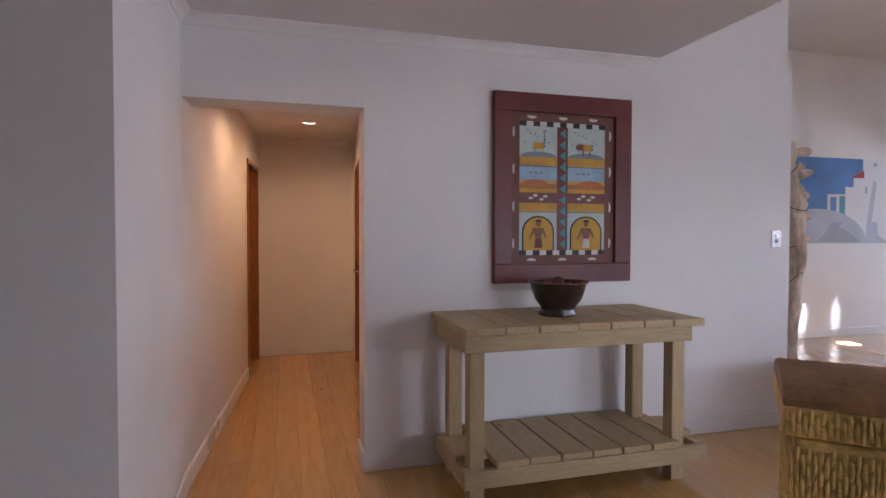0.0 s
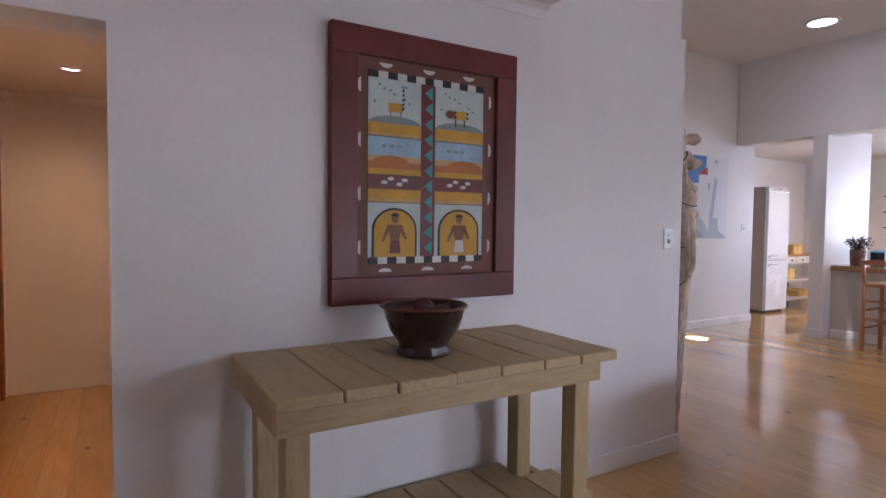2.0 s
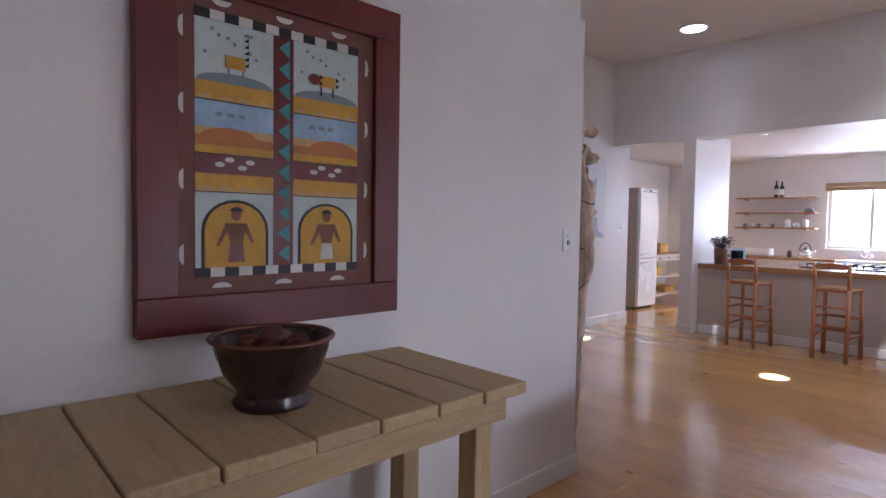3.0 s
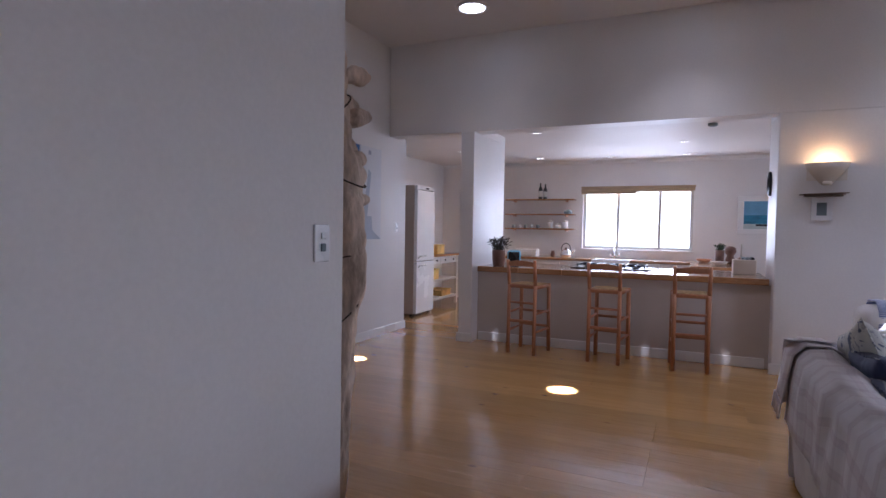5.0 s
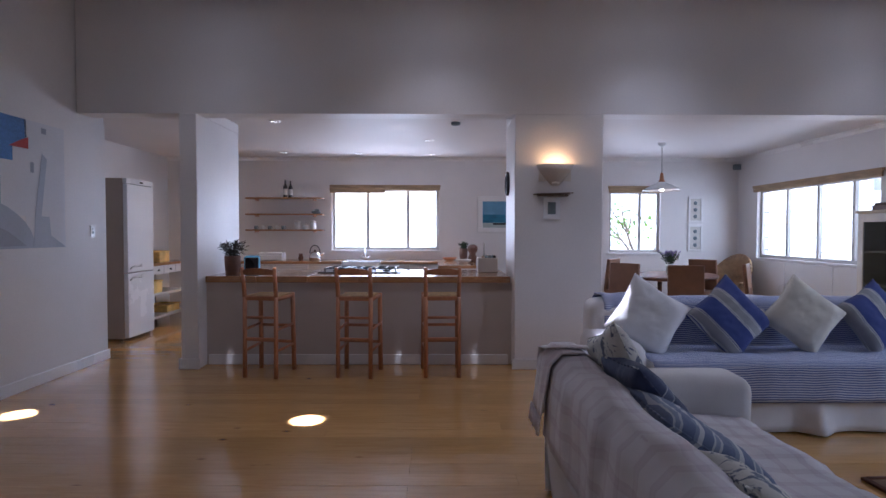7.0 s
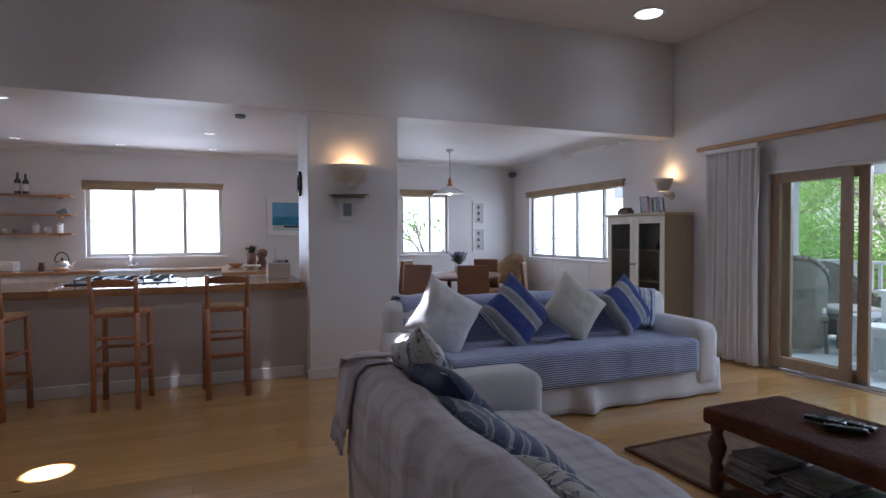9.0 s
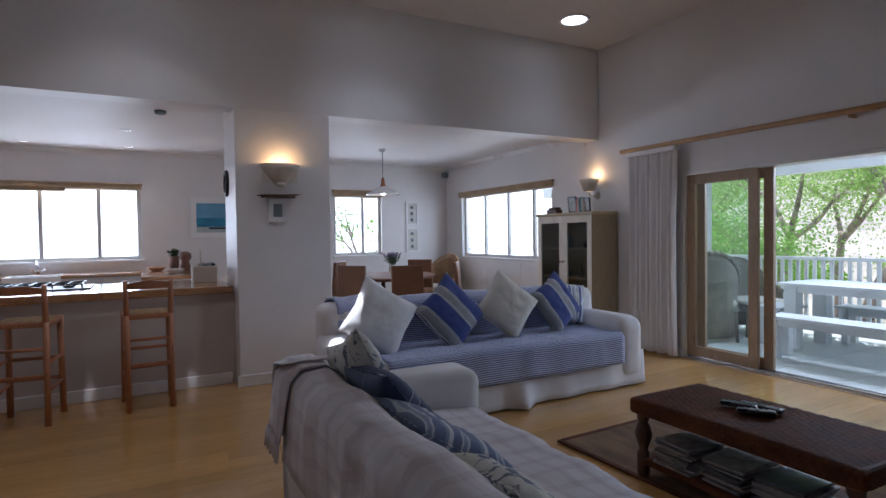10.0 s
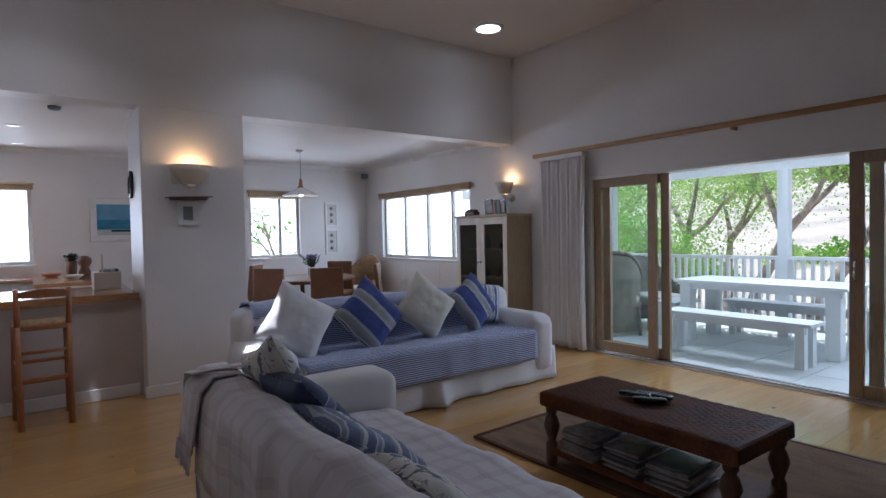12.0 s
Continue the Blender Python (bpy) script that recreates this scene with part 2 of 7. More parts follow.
HONEY = board_mat("honey_wood", (0.52, 0.23, 0.11), (0.39, 0.155, 0.07), 0.35, (10, 10, 1.5), coat=0.2, knots=False)
HONEYY = board_mat("honey_wood_top", (0.44, 0.235, 0.10), (0.30, 0.14, 0.055), 0.22, (10, 1.2, 10), coat=0.5, knots=False)
DOORWOOD = board_mat("door_wood", (0.36, 0.13, 0.04), (0.24, 0.08, 0.025), 0.35, (10, 10, 1.2), coat=0.25, knots=False)
OAKFRAME = board_mat("sliding_frame_wood", (0.40, 0.29, 0.19), (0.30, 0.21, 0.13), 0.45, (10, 10, 1.2), coat=0.1, knots=False)
PALEWOOD = board_mat("limed_wood", (0.58, 0.49, 0.34), (0.46, 0.37, 0.24), 0.6, (9, 9, 1.2), knots=True)
RODWOOD = board_mat("rod_wood", (0.42, 0.25, 0.12), (0.33, 0.18, 0.08), 0.4, (1.2, 10, 10), knots=False)
WHITEP = mat("white_enamel", (0.82, 0.83, 0.84), 0.25, var=0.02, bump=0.0, coat=0.3)
WHITEC = mat("white_cotton", (0.76, 0.76, 0.77), 0.9, var=0.06, scale=6, fine=400, bump=0.25, sheen=0.2)
CREAMC = mat("cream_cotton", (0.70, 0.68, 0.60), 0.9, var=0.05, scale=7, fine=400, bump=0.25, sheen=0.2)
STEEL = mat("steel", (0.62, 0.63, 0.65), 0.22, 1.0, var=0.03, bump=0.0)
CHROME = mat("chrome", (0.8, 0.8, 0.82), 0.08, 1.0, var=0.01, bump=0.0)
BLACKM = mat("black_iron", (0.02, 0.02, 0.022), 0.35, 0.3, var=0.1, bump=0.05)
BLACKP = mat("black_plastic", (0.018, 0.018, 0.02), 0.3, 0.0, var=0.1, bump=0.0)
GLASS = glass_mat("window_glass")
LAMPGLOW = glow("lamp_glow", (1.0, 0.97, 0.9), 9.0)
TUBEGLOW = glow("light_tube_diffuser", (0.95, 0.98, 1.0), 5.0)


# ---- building helpers ----
def bm_new():
    return bmesh.new()


def box(bm, x0, x1, y0, y1, z0, z1, r=0.0, seg=2, m=None):
    """A box between the given bounds, with edges rounded by r, moved by m."""
    t = bmesh.new()
    g = bmesh.ops.create_cube(t, size=1.0)
    for v in g["verts"]:
        v.co = Vector(((x0 + x1) / 2 + v.co.x * (x1 - x0), (y0 + y1) / 2 + v.co.y * (y1 - y0), (z0 + z1) / 2 + v.co.z * (z1 - z0)))
    if r > 0:
        bmesh.ops.bevel(t, geom=t.edges[:], offset=r, segments=seg, affect='EDGES', profile=0.5)
    merge(bm, t, m)
    return bm


def merge(bm, t, m=None):
    """Adds the bmesh t to bm, moved by m."""
    t.verts.index_update()
    vs = [bm.verts.new(m @ v.co if m else v.co) for v in t.verts]
    for f in t.faces:
        try:
            nf = bm.faces.new([vs[v.index] for v in f.verts])
            nf.smooth = f.smooth
        except ValueError:
            pass
    t.free()


def lathe(bm, prof, c=(0, 0, 0), seg=24, m=None, cap=True):
    """A turned body: profile of (radius, height) about the upright axis through c."""
    rings = []
    for r, z in prof:
        ring = []
        for i in range(seg):
            a = 2 * math.pi * i / seg
            p = Vector((c[0] + r * math.cos(a), c[1] + r * math.sin(a), c[2] + z))
            ring.append(bm.verts.new(m @ p if m else p))
        rings.append(ring)
    for a, b in zip(rings, rings[1:]):
        for i in range(seg):
            f = bm.faces.new((a[i], a[(i + 1) % seg], b[(i + 1) % seg], b[i]))
            f.smooth = True
    if cap:
        bm.faces.new(rings[0][::-1])
        bm.faces.new(rings[-1])
    return bm


def rod(bm, p, q, r0, r1=None, seg=10):
    """A round bar from p to q, tapered from r0 to r1."""
    p, q = Vector(p), Vector(q)
    d = q - p
    m = Matrix.Translation(p) @ d.to_track_quat('Z', 'Y').to_matrix().to_4x4()
    r1 = r0 if r1 is None else r1
    return lathe(bm, [(r0, 0), (r1, d.length)], seg=seg, m=m)


def tube(bm, pts, r, seg=8):
    for a, b in zip(pts, pts[1:]):
        rod(bm, a, b, r, seg=seg)
    return bm


def slab(bm, outline, depth, m=None):
    """A flat plate: outline of (x, z) in the plane y = 0, thickened towards -y."""
    f = [bm.verts.new((m or Matrix()) @ Vector((x, 0, z))) for x, z in outline]
    g = [bm.verts.new((m or Matrix()) @ Vector((x, -depth, z))) for x, z in outline]
    n = len(f)
    bm.faces.new(f)
    bm.faces.new(g[::-1])
    for i in range(n):
        bm.faces.new((f[i], g[i], g[(i + 1) % n], f[(i + 1) % n]))
    return bm


def mesh_of(name, bm, material, smooth=False):
    bmesh.ops.recalc_face_normals(bm, faces=bm.faces[:])
    me = bpy.data.meshes.new(name)
    bm.to_mesh(me)
    bm.free()
    me.materials.append(material)
    if smooth:
        for p in me.polygons:
            p.use_smooth = True
    return me


def part(name, bm, material, parent=None, label="", smooth=False):
    ob = new(name, mesh_of(name, bm, material, smooth))
    if parent:
        ob.parent = parent
    if label:
        tagged(ob, label)
    return ob


def thing(name, label, category, group="", m=None):
    ob = new(name)
    ob.empty_display_size = 0.1
    if m is not None:
        ob.matrix_world = m
    return tagged(ob, label, category, group)


def setting(name, bm, material, label, category):
    return tagged(part(name, bm, material), label, category, "", "structure")


# ---- the house ----
ART_Y, BEAM_X, BACK_X, SLIDE_Y, MURAL_Y, NORTH_Y = 3.355, 8.2, 12.22, -2.8, 5.88, 6.95
HIGH, HALL_Z, KIT_Z, BEAM_Z = 3.66, 2.44, 2.635, 2.53
WEST_X = -2.6

# floor slab; its boards come last
FLOOR = setting("floor", box(bm_new(), WEST_X, BACK_X, SLIDE_Y - 0.12, NORTH_Y + 0.1, -0.2, -0.018), SUBF, "varnished golden pine plank floor with dark knots", "floor")

# wall with the picture, opening to the corridor on its west side
bm = bm_new()
box(bm, 0.586, 3.55, ART_Y, ART_Y + 0.24, -0.02, 2.484)
box(bm, -0.34, 0.586, ART_Y, ART_Y + 0.24, 2.025, 2.484)
box(bm, -0.6, 3.52, ART_Y + 0.012, ART_Y + 0.228, 2.484, HIGH)
setting("wall_picture", bm, WALL, "white plastered wall with a corridor opening", "wall")
# west wall of the hall that runs on into the corridor, and its return
bm = bm_new()
box(bm, -0.58, -0.34, 2.2, ART_Y, -0.02, 2.6)
box(bm, WEST_X, -0.58, 2.2, 2.44, -0.02, 2.6)
setting("wall_hall_west", bm, WALL, "white plastered hall wall with an outer corner", "wall")
bm = bm_new()
SKEW = Matrix.Translation((-0.34, ART_Y, 0)) @ Matrix.Rotation(radians(-3.9), 4, 'Z') @ Matrix.Translation((0.34, -ART_Y, 0))
box(bm, -0.58, -0.34, ART_Y, 5.72, -0.02, 2.42, m=SKEW)
box(bm, -0.58, -0.34, 5.72, 6.52, 2.03, 2.42, m=SKEW)
box(bm, -0.58, -0.34, 6.52, 6.76, -0.02, 2.42, m=SKEW)
setting("wall_corridor_west", bm, WALL, "white corridor wall warmed by downlights", "wall")
bm = bm_new()
box(bm, -0.34, 1.6, 6.62, 6.8, -0.02, 2.42)
setting("wall_corridor_end", bm, WALL, "plain white end wall of the corridor", "wall")
bm = bm_new()
SKEW_E = Matrix.Translation((0.73, 4.05, 0)) @ Matrix.Rotation(radians(-3.9), 4, 'Z') @ Matrix.Translation((-0.70, -4.05, 0))
box(bm, 0.70, 0.86, ART_Y + 0.24, 4.05, -0.02, 2.42, m=SKEW_E)
box(bm, 0.70, 0.86, 4.05, 4.85, 2.03, 2.42, m=SKEW_E)
box(bm, 0.70, 0.86, 4.85, 5.35, -0.02, 2.42, m=SKEW_E)
box(bm, 0.70, 0.86, 5.35, 6.15, 2.03, 2.42, m=SKEW_E)
box(bm, 0.70, 0.86, 6.15, 6.64, -0.02, 2.42, m=SKEW_E)
setting("wall_corridor_east", bm, WALL, "white corridor wall with two wooden doors", "wall")
setting("ceiling_corridor", box(bm_new(), -0.58, 1.1, ART_Y + 0.24, 6.8, 2.36, 2.44), CEIL, "white corridor ceiling", "ceiling")
# rooms behind the corridor stay plain
bm = bm_new()
box(bm, -2.6, -2.45, 2.44, 6.95, -0.02, 2.6)
box(bm, -2.6, -0.58, 6.66, 6.9, -0.02, 2.6)
box(bm, -2.6, -0.58, 2.2, 6.9, 2.42, 2.5)
setting("wall_side_room", bm, WALL, "plain white walls of a side room", "wall")

# mural wall, upper wall line set back a little, corner to the kitchen passage
setting("wall_mural", box(bm_new(), 3.31, 8.65, MURAL_Y, MURAL_Y + 0.2, -0.02, 2.50), WALL, "white wall carrying a painted mural", "wall")
setting("wall_mural_upper", box(bm_new(), 3.31, 8.65, MURAL_Y + 0.012, MURAL_Y + 0.2, 2.50, HIGH), WALL, "set-back upper part of the white mural wall", "wall")
setting("wall_passage_corner", box(bm_new(), 8.45, 8.65, MURAL_Y + 0.2, NORTH_Y, -0.02, KIT_Z), WALL, "white corner wall of the kitchen passage", "wall")
setting("wall_behind_hall", box(bm_new(), 3.31, 3.55, ART_Y + 0.24, MURAL_Y, -0.02, HIGH), WALL, "plain white wall behind the hall", "wall")
setting("wall_kitchen_north", box(bm_new(), 8.65, BACK_X + 0.2, NORTH_Y, NORTH_Y + 0.2, -0.02, KIT_Z), WALL, "plain wall behind the refrigerator", "wall")

# beam over the bar with its column and pier
bm = bm_new()
box(bm, BEAM_X, BEAM_X + 0.24, SLIDE_Y, MURAL_Y, BEAM_Z, HIGH)
setting("wall_beam", bm, WALL, "deep white lintel wall over the bar opening", "wall")
bm = bm_new()
box(bm, BEAM_X - 0.004, 8.93, 0.695, 1.57, -0.02, BEAM_Z, 0.012)
box(bm, BEAM_X + 0.24, 8.93, 0.695, 1.57, BEAM_Z, KIT_Z)
setting("column", bm, WALL, "broad white plastered column beside the bar", "column")
bm = bm_new()
box(bm, BEAM_X - 0.004, 9.35, 4.71, 4.88, -0.02, BEAM_Z, 0.008)
box(bm, BEAM_X + 0.24, 9.35, 4.71, 4.88, BEAM_Z, KIT_Z)
setting("pier", bm, WALL, "white plastered pier wall at the bar's end", "pier")
setting("ceiling_kitchen", box(bm_new(), BEAM_X + 0.24, BACK_X + 0.2, SLIDE_Y - 0.2, NORTH_Y + 0.2, KIT_Z, KIT_Z + 0.1), CEIL, "white ceiling of kitchen and dining area", "ceiling")

# back wall with two windows
KW = (2.33, 4.16, 1.06, 2.12)
DW = (-1.47, -0.59, 1.02, 2.08)
bm = bm_new()
x0, x1 = BACK_X, BACK_X + 0.22
box(bm, x0, x1, KW[1], NORTH_Y, -0.02, KIT_Z)
box(bm, x0, x1, KW[0], KW[1], -0.02, KW[2])
box(bm, x0, x1, KW[0], KW[1], KW[3], KIT_Z)
box(bm, x0, x1, DW[1], KW[0], -0.02, KIT_Z)
box(bm, x0, x1, DW[0], DW[1], -0.02, DW[2])
box(bm, x0, x1, DW[0], DW[1], DW[3], KIT_Z)
box(bm, x0, x1, SLIDE_Y - 0.22, DW[0], -0.02, KIT_Z)
setting("wall_back", bm, WALL, "white back wall with two windows", "wall")

# veranda wall: side window, sliding doors
RW = (9.12, 11.64, 0.97, 2.06)
SD = (3.30, 6.95, 0.0, 1.99)
bm = bm_new()
y0, y1 = SLIDE_Y - 0.2, SLIDE_Y
box(bm, RW[1], BACK_X, y0, y1, -0.02, KIT_Z)
box(bm, RW[0], RW[1], y0, y1, -0.02, RW[2])
box(bm, RW[0], RW[1], y0, y1, RW[3], KIT_Z)
box(bm, SD[1], RW[0], y0, y1, -0.02, 2.49)
box(bm, SD[0], SD[1], y0, y1, SD[3], 2.49)
box(bm, WEST_X, SD[0], y0, y1, -0.02, 2.49)
box(bm, WEST_X, 8.44, y0, y1 - 0.012, 2.49, HIGH)
box(bm, 8.44, RW[0], y0, y1, 2.49, KIT_Z)
setting("wall_veranda", bm, WALL, "white wall with sliding doors and a side window", "wall")
# west wall behind the walker closes the room
setting("wall_west", box(bm_new(), WEST_X - 0.2, WEST_X, SLIDE_Y - 0.2, 2.44, -0.02, HIGH), WALL, "plain white west wall", "wall")

# ceilings of hall and living room
bm = bm_new()
box(bm, WEST_X, 2.44, 0.4, ART_Y, HALL_Z, HALL_Z + 0.12)
setting("ceiling_hall", bm, CEIL, "low white hall ceiling", "ceiling")
setting("hall_bulkhead", box(bm_new(), 2.30, 2.44, 0.4, ART_Y + 0.01, HALL_Z + 0.12, HIGH), WALL, "white bulkhead over the hall's edge", "wall")
setting("hall_bulkhead_south", box(bm_new(), WEST_X, 2.44, 0.28, 0.4, HALL_Z, HIGH), WALL, "white bulkhead at the hall's south edge", "wall")


ROOF_LIGHTS = [(7.40, 4.45), (7.40, 2.36), (7.40, 0.26), (7.55, -1.84)]
setting("ceiling_living", box(bm_new(), WEST_X - 0.2, BEAM_X + 0.24, SLIDE_Y - 0.2, NORTH_Y, HIGH, HIGH + 0.06), CEIL, "high white living room ceiling", "ceiling")

# ---- light tubes of the living room ----



def light_tube(x, y):
    t = thing("light_tube", "round white roof light tube set in the high ceiling", "roof light", "light tubes", pose(x, y, HIGH))
    part("trim_ring", lathe(bm_new(), [(0.135, 0.0), (0.135, -0.012), (0.168, -0.014), (0.175, 0.0), (0.135, 0.0)], seg=32, cap=False), TRIM, t, smooth=True)
    part("diffuser", lathe(bm_new(), [(0.135, -0.008), (0.08, -0.014), (0.002, -0.016)], seg=32, cap=False), TUBEGLOW, t, "bright frosted diffuser", True)
    return t


for _x, _y in ROOF_LIGHTS:
    light_tube(_x, _y)


# ---- trim ----
def skirting(name, x0, x1, y0, y1):
    bm = bm_new()
    box(bm, x0, x1, y0, y1, 0.0, 0.105, 0.006)
    return setting(name, bm, TRIM, "white painted skirting board", "baseboard")


skirting("baseboard_picture", 0.57, 3.567, ART_Y - 0.018, ART_Y)
skirting("baseboard_opening", 0.568, 0.586, ART_Y + 0.002, ART_Y + 0.24)
skirting("baseboard_wall_end", 3.55, 3.568, ART_Y + 0.002, ART_Y + 0.24)
skirting("baseboard_hall_west", -0.34, -0.322, 2.2, ART_Y + 0.02)
skirting("baseboard_corridor_west", -0.34, -0.322, ART_Y + 0.02, 5.66).matrix_world = SKEW
skirting("baseboard_hall_return", WEST_X, -0.322, 2.182, 2.2)
skirting("baseboard_corridor_end", -0.14, 0.90, 6.602, 6.62)
skirting("baseboard_corridor_east", 0.682, 0.70, 4.92, 5.28).matrix_world = SKEW_E
skirting("baseboard_mural", 3.56, 8.668, MURAL_Y - 0.018, MURAL_Y)
skirting("baseboard_mural_end", 8.65, 8.668, MURAL_Y + 0.002, NORTH_Y)
skirting("baseboard_pier", BEAM_X - 0.022, BEAM_X - 0.004, 4.69, 4.90)
skirting("baseboard_pier_side", BEAM_X - 0.004, 9.35, 4.88, 4.898)
skirting("baseboard_column", BEAM_X - 0.022, BEAM_X - 0.004, 0.675, 1.59)
skirting("baseboard_column_side", BEAM_X - 0.004, 8.93, 0.677, 0.695)
skirting("baseboard_bar", 8.382, 8.40, 1.605, 4.69)
skirting("baseboard_veranda", 6.97, 12.2, SLIDE_Y, SLIDE_Y + 0.018)
skirting("baseboard_back", BACK_X - 0.018, BACK_X, SLIDE_Y, 1.6)


def cornice(name, p, q, out, z):
    """A coved cornice from p to q; out: the way it stands out from the wall."""
    bm = bm_new()
    prof = [(0, 0), (0.055, 0), (0.055, -0.008), (0.03, -0.02), (0.014, -0.04), (0.008, -0.052), (0, -0.055)]
    rings = []
    for e in (p, q):
        rings.append([bm.verts.new((e[0] + out[0] * a, e[1] + out[1] * a, z + b)) for a, b in prof])
    k = len(prof)
    for i in range(k):
        bm.faces.new((rings[0][i], rings[1][i], rings[1][(i + 1) % k], rings[0][(i + 1) % k]))
    bm.faces.new(rings[0])
    bm.faces.new(rings[1][::-1])
    return setting(name, bm, TRIM, "white plaster cornice", "trim")


cornice("trim_hall_picture", (-0.34, ART_Y), (2.44, ART_Y), (0, -1), HALL_Z)
cornice("trim_hall_west", (-0.34, 2.2), (-0.34, ART_Y), (1, 0), HALL_Z)
cornice("trim_corridor_end", (-0.14, 6.62), (0.90, 6.62), (0, -1), 2.36)
cornice("trim_kitchen_back", (BACK_X, SLIDE_Y), (BACK_X, NORTH_Y), (-1, 0), KIT_Z)
cornice("trim_dining_side", (8.44, SLIDE_Y), (BACK_X, SLIDE_Y), (0, 1), KIT_Z)


# ---- corridor doors ----
def corridor_door(name, x, y0, y1, side, opened):
    """A framed wooden door in a corridor wall; side: the way into the corridor."""
    t = tagged(thing(name, "", ""), "red-brown varnished wooden door " + ("standing open" if opened else "closed in its frame"), "door", "corridor doors", "structure")
    b = bm_new()
    xa, xb = sorted((x + side * 0.012, x - side * 0.17))
    box(b, xa, xb, y0, y0 + 0.04, 0, 2.03, 0.004)
    box(b, xa, xb, y1 - 0.04, y1, 0, 2.03, 0.004)
    box(b, xa, xb, y0 + 0.04, y1 - 0.04, 1.99, 2.03, 0.004)
    part("frame", b, DOORWOOD, t)
    b = bm_new()
    if opened:
        xe = x - side * 0.17
        xa, xb = sorted((xe, xe - side * 0.74))
        box(b, xa, xb, y1 - 0.082, y1 - 0.044, 0.008, 1.985, 0.003)
        leaf = part("leaf", b, DOORWOOD, t)
        h = bm_new()
        rod(h, (xe - side * 0.68, y1 - 0.082, 1.0), (xe - side * 0.68, y1 - 0.13, 1.0), 0.009)
        rod(h, (xe - side * 0.68, y1 - 0.13, 1.0), (xe - side * 0.57, y1 - 0.13, 1.0), 0.008)
    else:
        xa, xb = sorted((x - side * 0.03, x - side * 0.07))
        box(b, xa, xb, y0 + 0.044, y1 - 0.044, 0.008, 1.985, 0.003)
        for z0, z1 in ((0.25, 0.9), (1.05, 1.85)):
            box(b, xa - 0.006, xb + 0.006, y0 + 0.16, y1 - 0.16, z0, z1, 0.005)
        leaf = part("leaf", b, DOORWOOD, t)
        h = bm_new()
        rod(h, (x - side * 0.03, y0 + 0.11, 0.98), (x + side * 0.05, y0 + 0.11, 0.98), 0.009)
        rod(h, (x + side * 0.05, y0 + 0.11, 0.98), (x + side * 0.05, y0 + 0.22, 0.985), 0.008)
        lathe(h, [(0.024, 0), (0.024, 0.008)], m=Matrix.Translation((x - side * 0.026, y0 + 0.11, 0.98)) @ pose(0, 0, 0, 0, 90 * side, 0), seg=16)
    part("handle", h, STEEL, leaf, "brushed steel lever handle", True)
    return t


corridor_door("door_1", -0.34, 5.72, 6.52, 1, True).matrix_world = SKEW
corridor_door("door_2", 0.70, 4.05, 4.85, -1, False).matrix_world = SKEW_E
corridor_door("door_3", 0.70, 5.35, 6.15, -1, False).matrix_world = SKEW_E


def downlight(x, y, z, r=0.045, group="kitchen downlights", label="small round recessed downlight with a white rim"):
    t = thing("downlight", label, "downlight", group, pose(x, y, z))
    part("rim", lathe(bm_new(), [(r, -0.002), (r + 0.014, -0.006), (r + 0.018, 0.0), (r, 0.0), (r, -0.002)], seg=20, cap=False), TRIM, t, smooth=True)
    part("lamp", lathe(bm_new(), [(r, -0.001), (r * 0.5, 0.012), (0.001, 0.012)], seg=20, cap=False), LAMPGLOW, t, "glowing lamp", True)
    return t


for _x, _y in ((9.11, 4.2), (10.41, 2.46), (11.76, 2.45), (11.73, 3.63), (11.63, 4.81), (10.46, 5.84)):
    downlight(_x, _y, KIT_Z, 0.05)
for _x, _y in ((0.22, 4.5), (0.38, 5.6)):
    downlight(_x, _y, 2.36, group="corridor downlights", label="small warm recessed downlight in the corridor ceiling")


# ---- hall: console table ----
def console_table():
    t = thing("console_table", "rustic grey-brown plank console table with lower shelf", "table")
    random.seed(4)
    x = 0.96
    ws = [0.22, 0.19, 0.23, 0.2, 0.21, 0.19, 0.21]
    k = 1.325 / sum(ws)
    for i, w in enumerate(ws):
        w *= k
        b = bm_new()
        d = random.uniform(-0.006, 0.006)
        box(b, x + 0.0025, x + w - 0.0025, 2.70 + d, 3.335, 0.852, 0.892 + random.uniform(-0.002, 0.002), 0.006)
        part("top_board", b, GREYWOOD, t)
        x += w
    part("front_apron", box(bm_new(), 0.975, 2.245, 2.745, 2.785, 0.765, 0.852, 0.005), GREYWOODX, t)
    part("back_apron", box(bm_new(), 0.975, 2.245, 3.27, 3.31, 0.765, 0.852, 0.005), GREYWOODX, t)
    for xa in (0.975, 2.205):
        part("side_apron", box(bm_new(), xa, xa + 0.04, 2.787, 3.268, 0.765, 0.852, 0.004), GREYWOOD, t)
    for xa in (1.016, 2.165):
        for ya in (2.80, 3.16):
            part("leg", box(bm_new(), xa, xa + 0.078, ya, ya + 0.078, 0.0, 0.852, 0.006), GREYWOODZ, t)
    x = 0.965
    for i in range(8):
        w = 1.40 / 8
        b = bm_new()
        y0 = 2.882 if i in (0, 7) else 2.755 + random.uniform(-0.004, 0.004)
        y1 = 3.155 if i in (0, 7) else 3.33
        box(b, x + 0.004, x + w - 0.004, y0, y1, 0.195, 0.228, 0.005)
        part("shelf_board", b, GREYWOOD, t)
        x += w
    for ya in (2.755, 3.27):
        part("shelf_rail", box(bm_new(), 0.975, 2.355, ya, ya + 0.04, 0.105, 0.193, 0.005), GREYWOODX, t)
    for xa in (0.975, 2.315):
        part("shelf_end_rail", box(bm_new(), xa, xa + 0.04, 2.797, 3.268, 0.105, 0.193, 0.004), GREYWOOD, t)
    return t


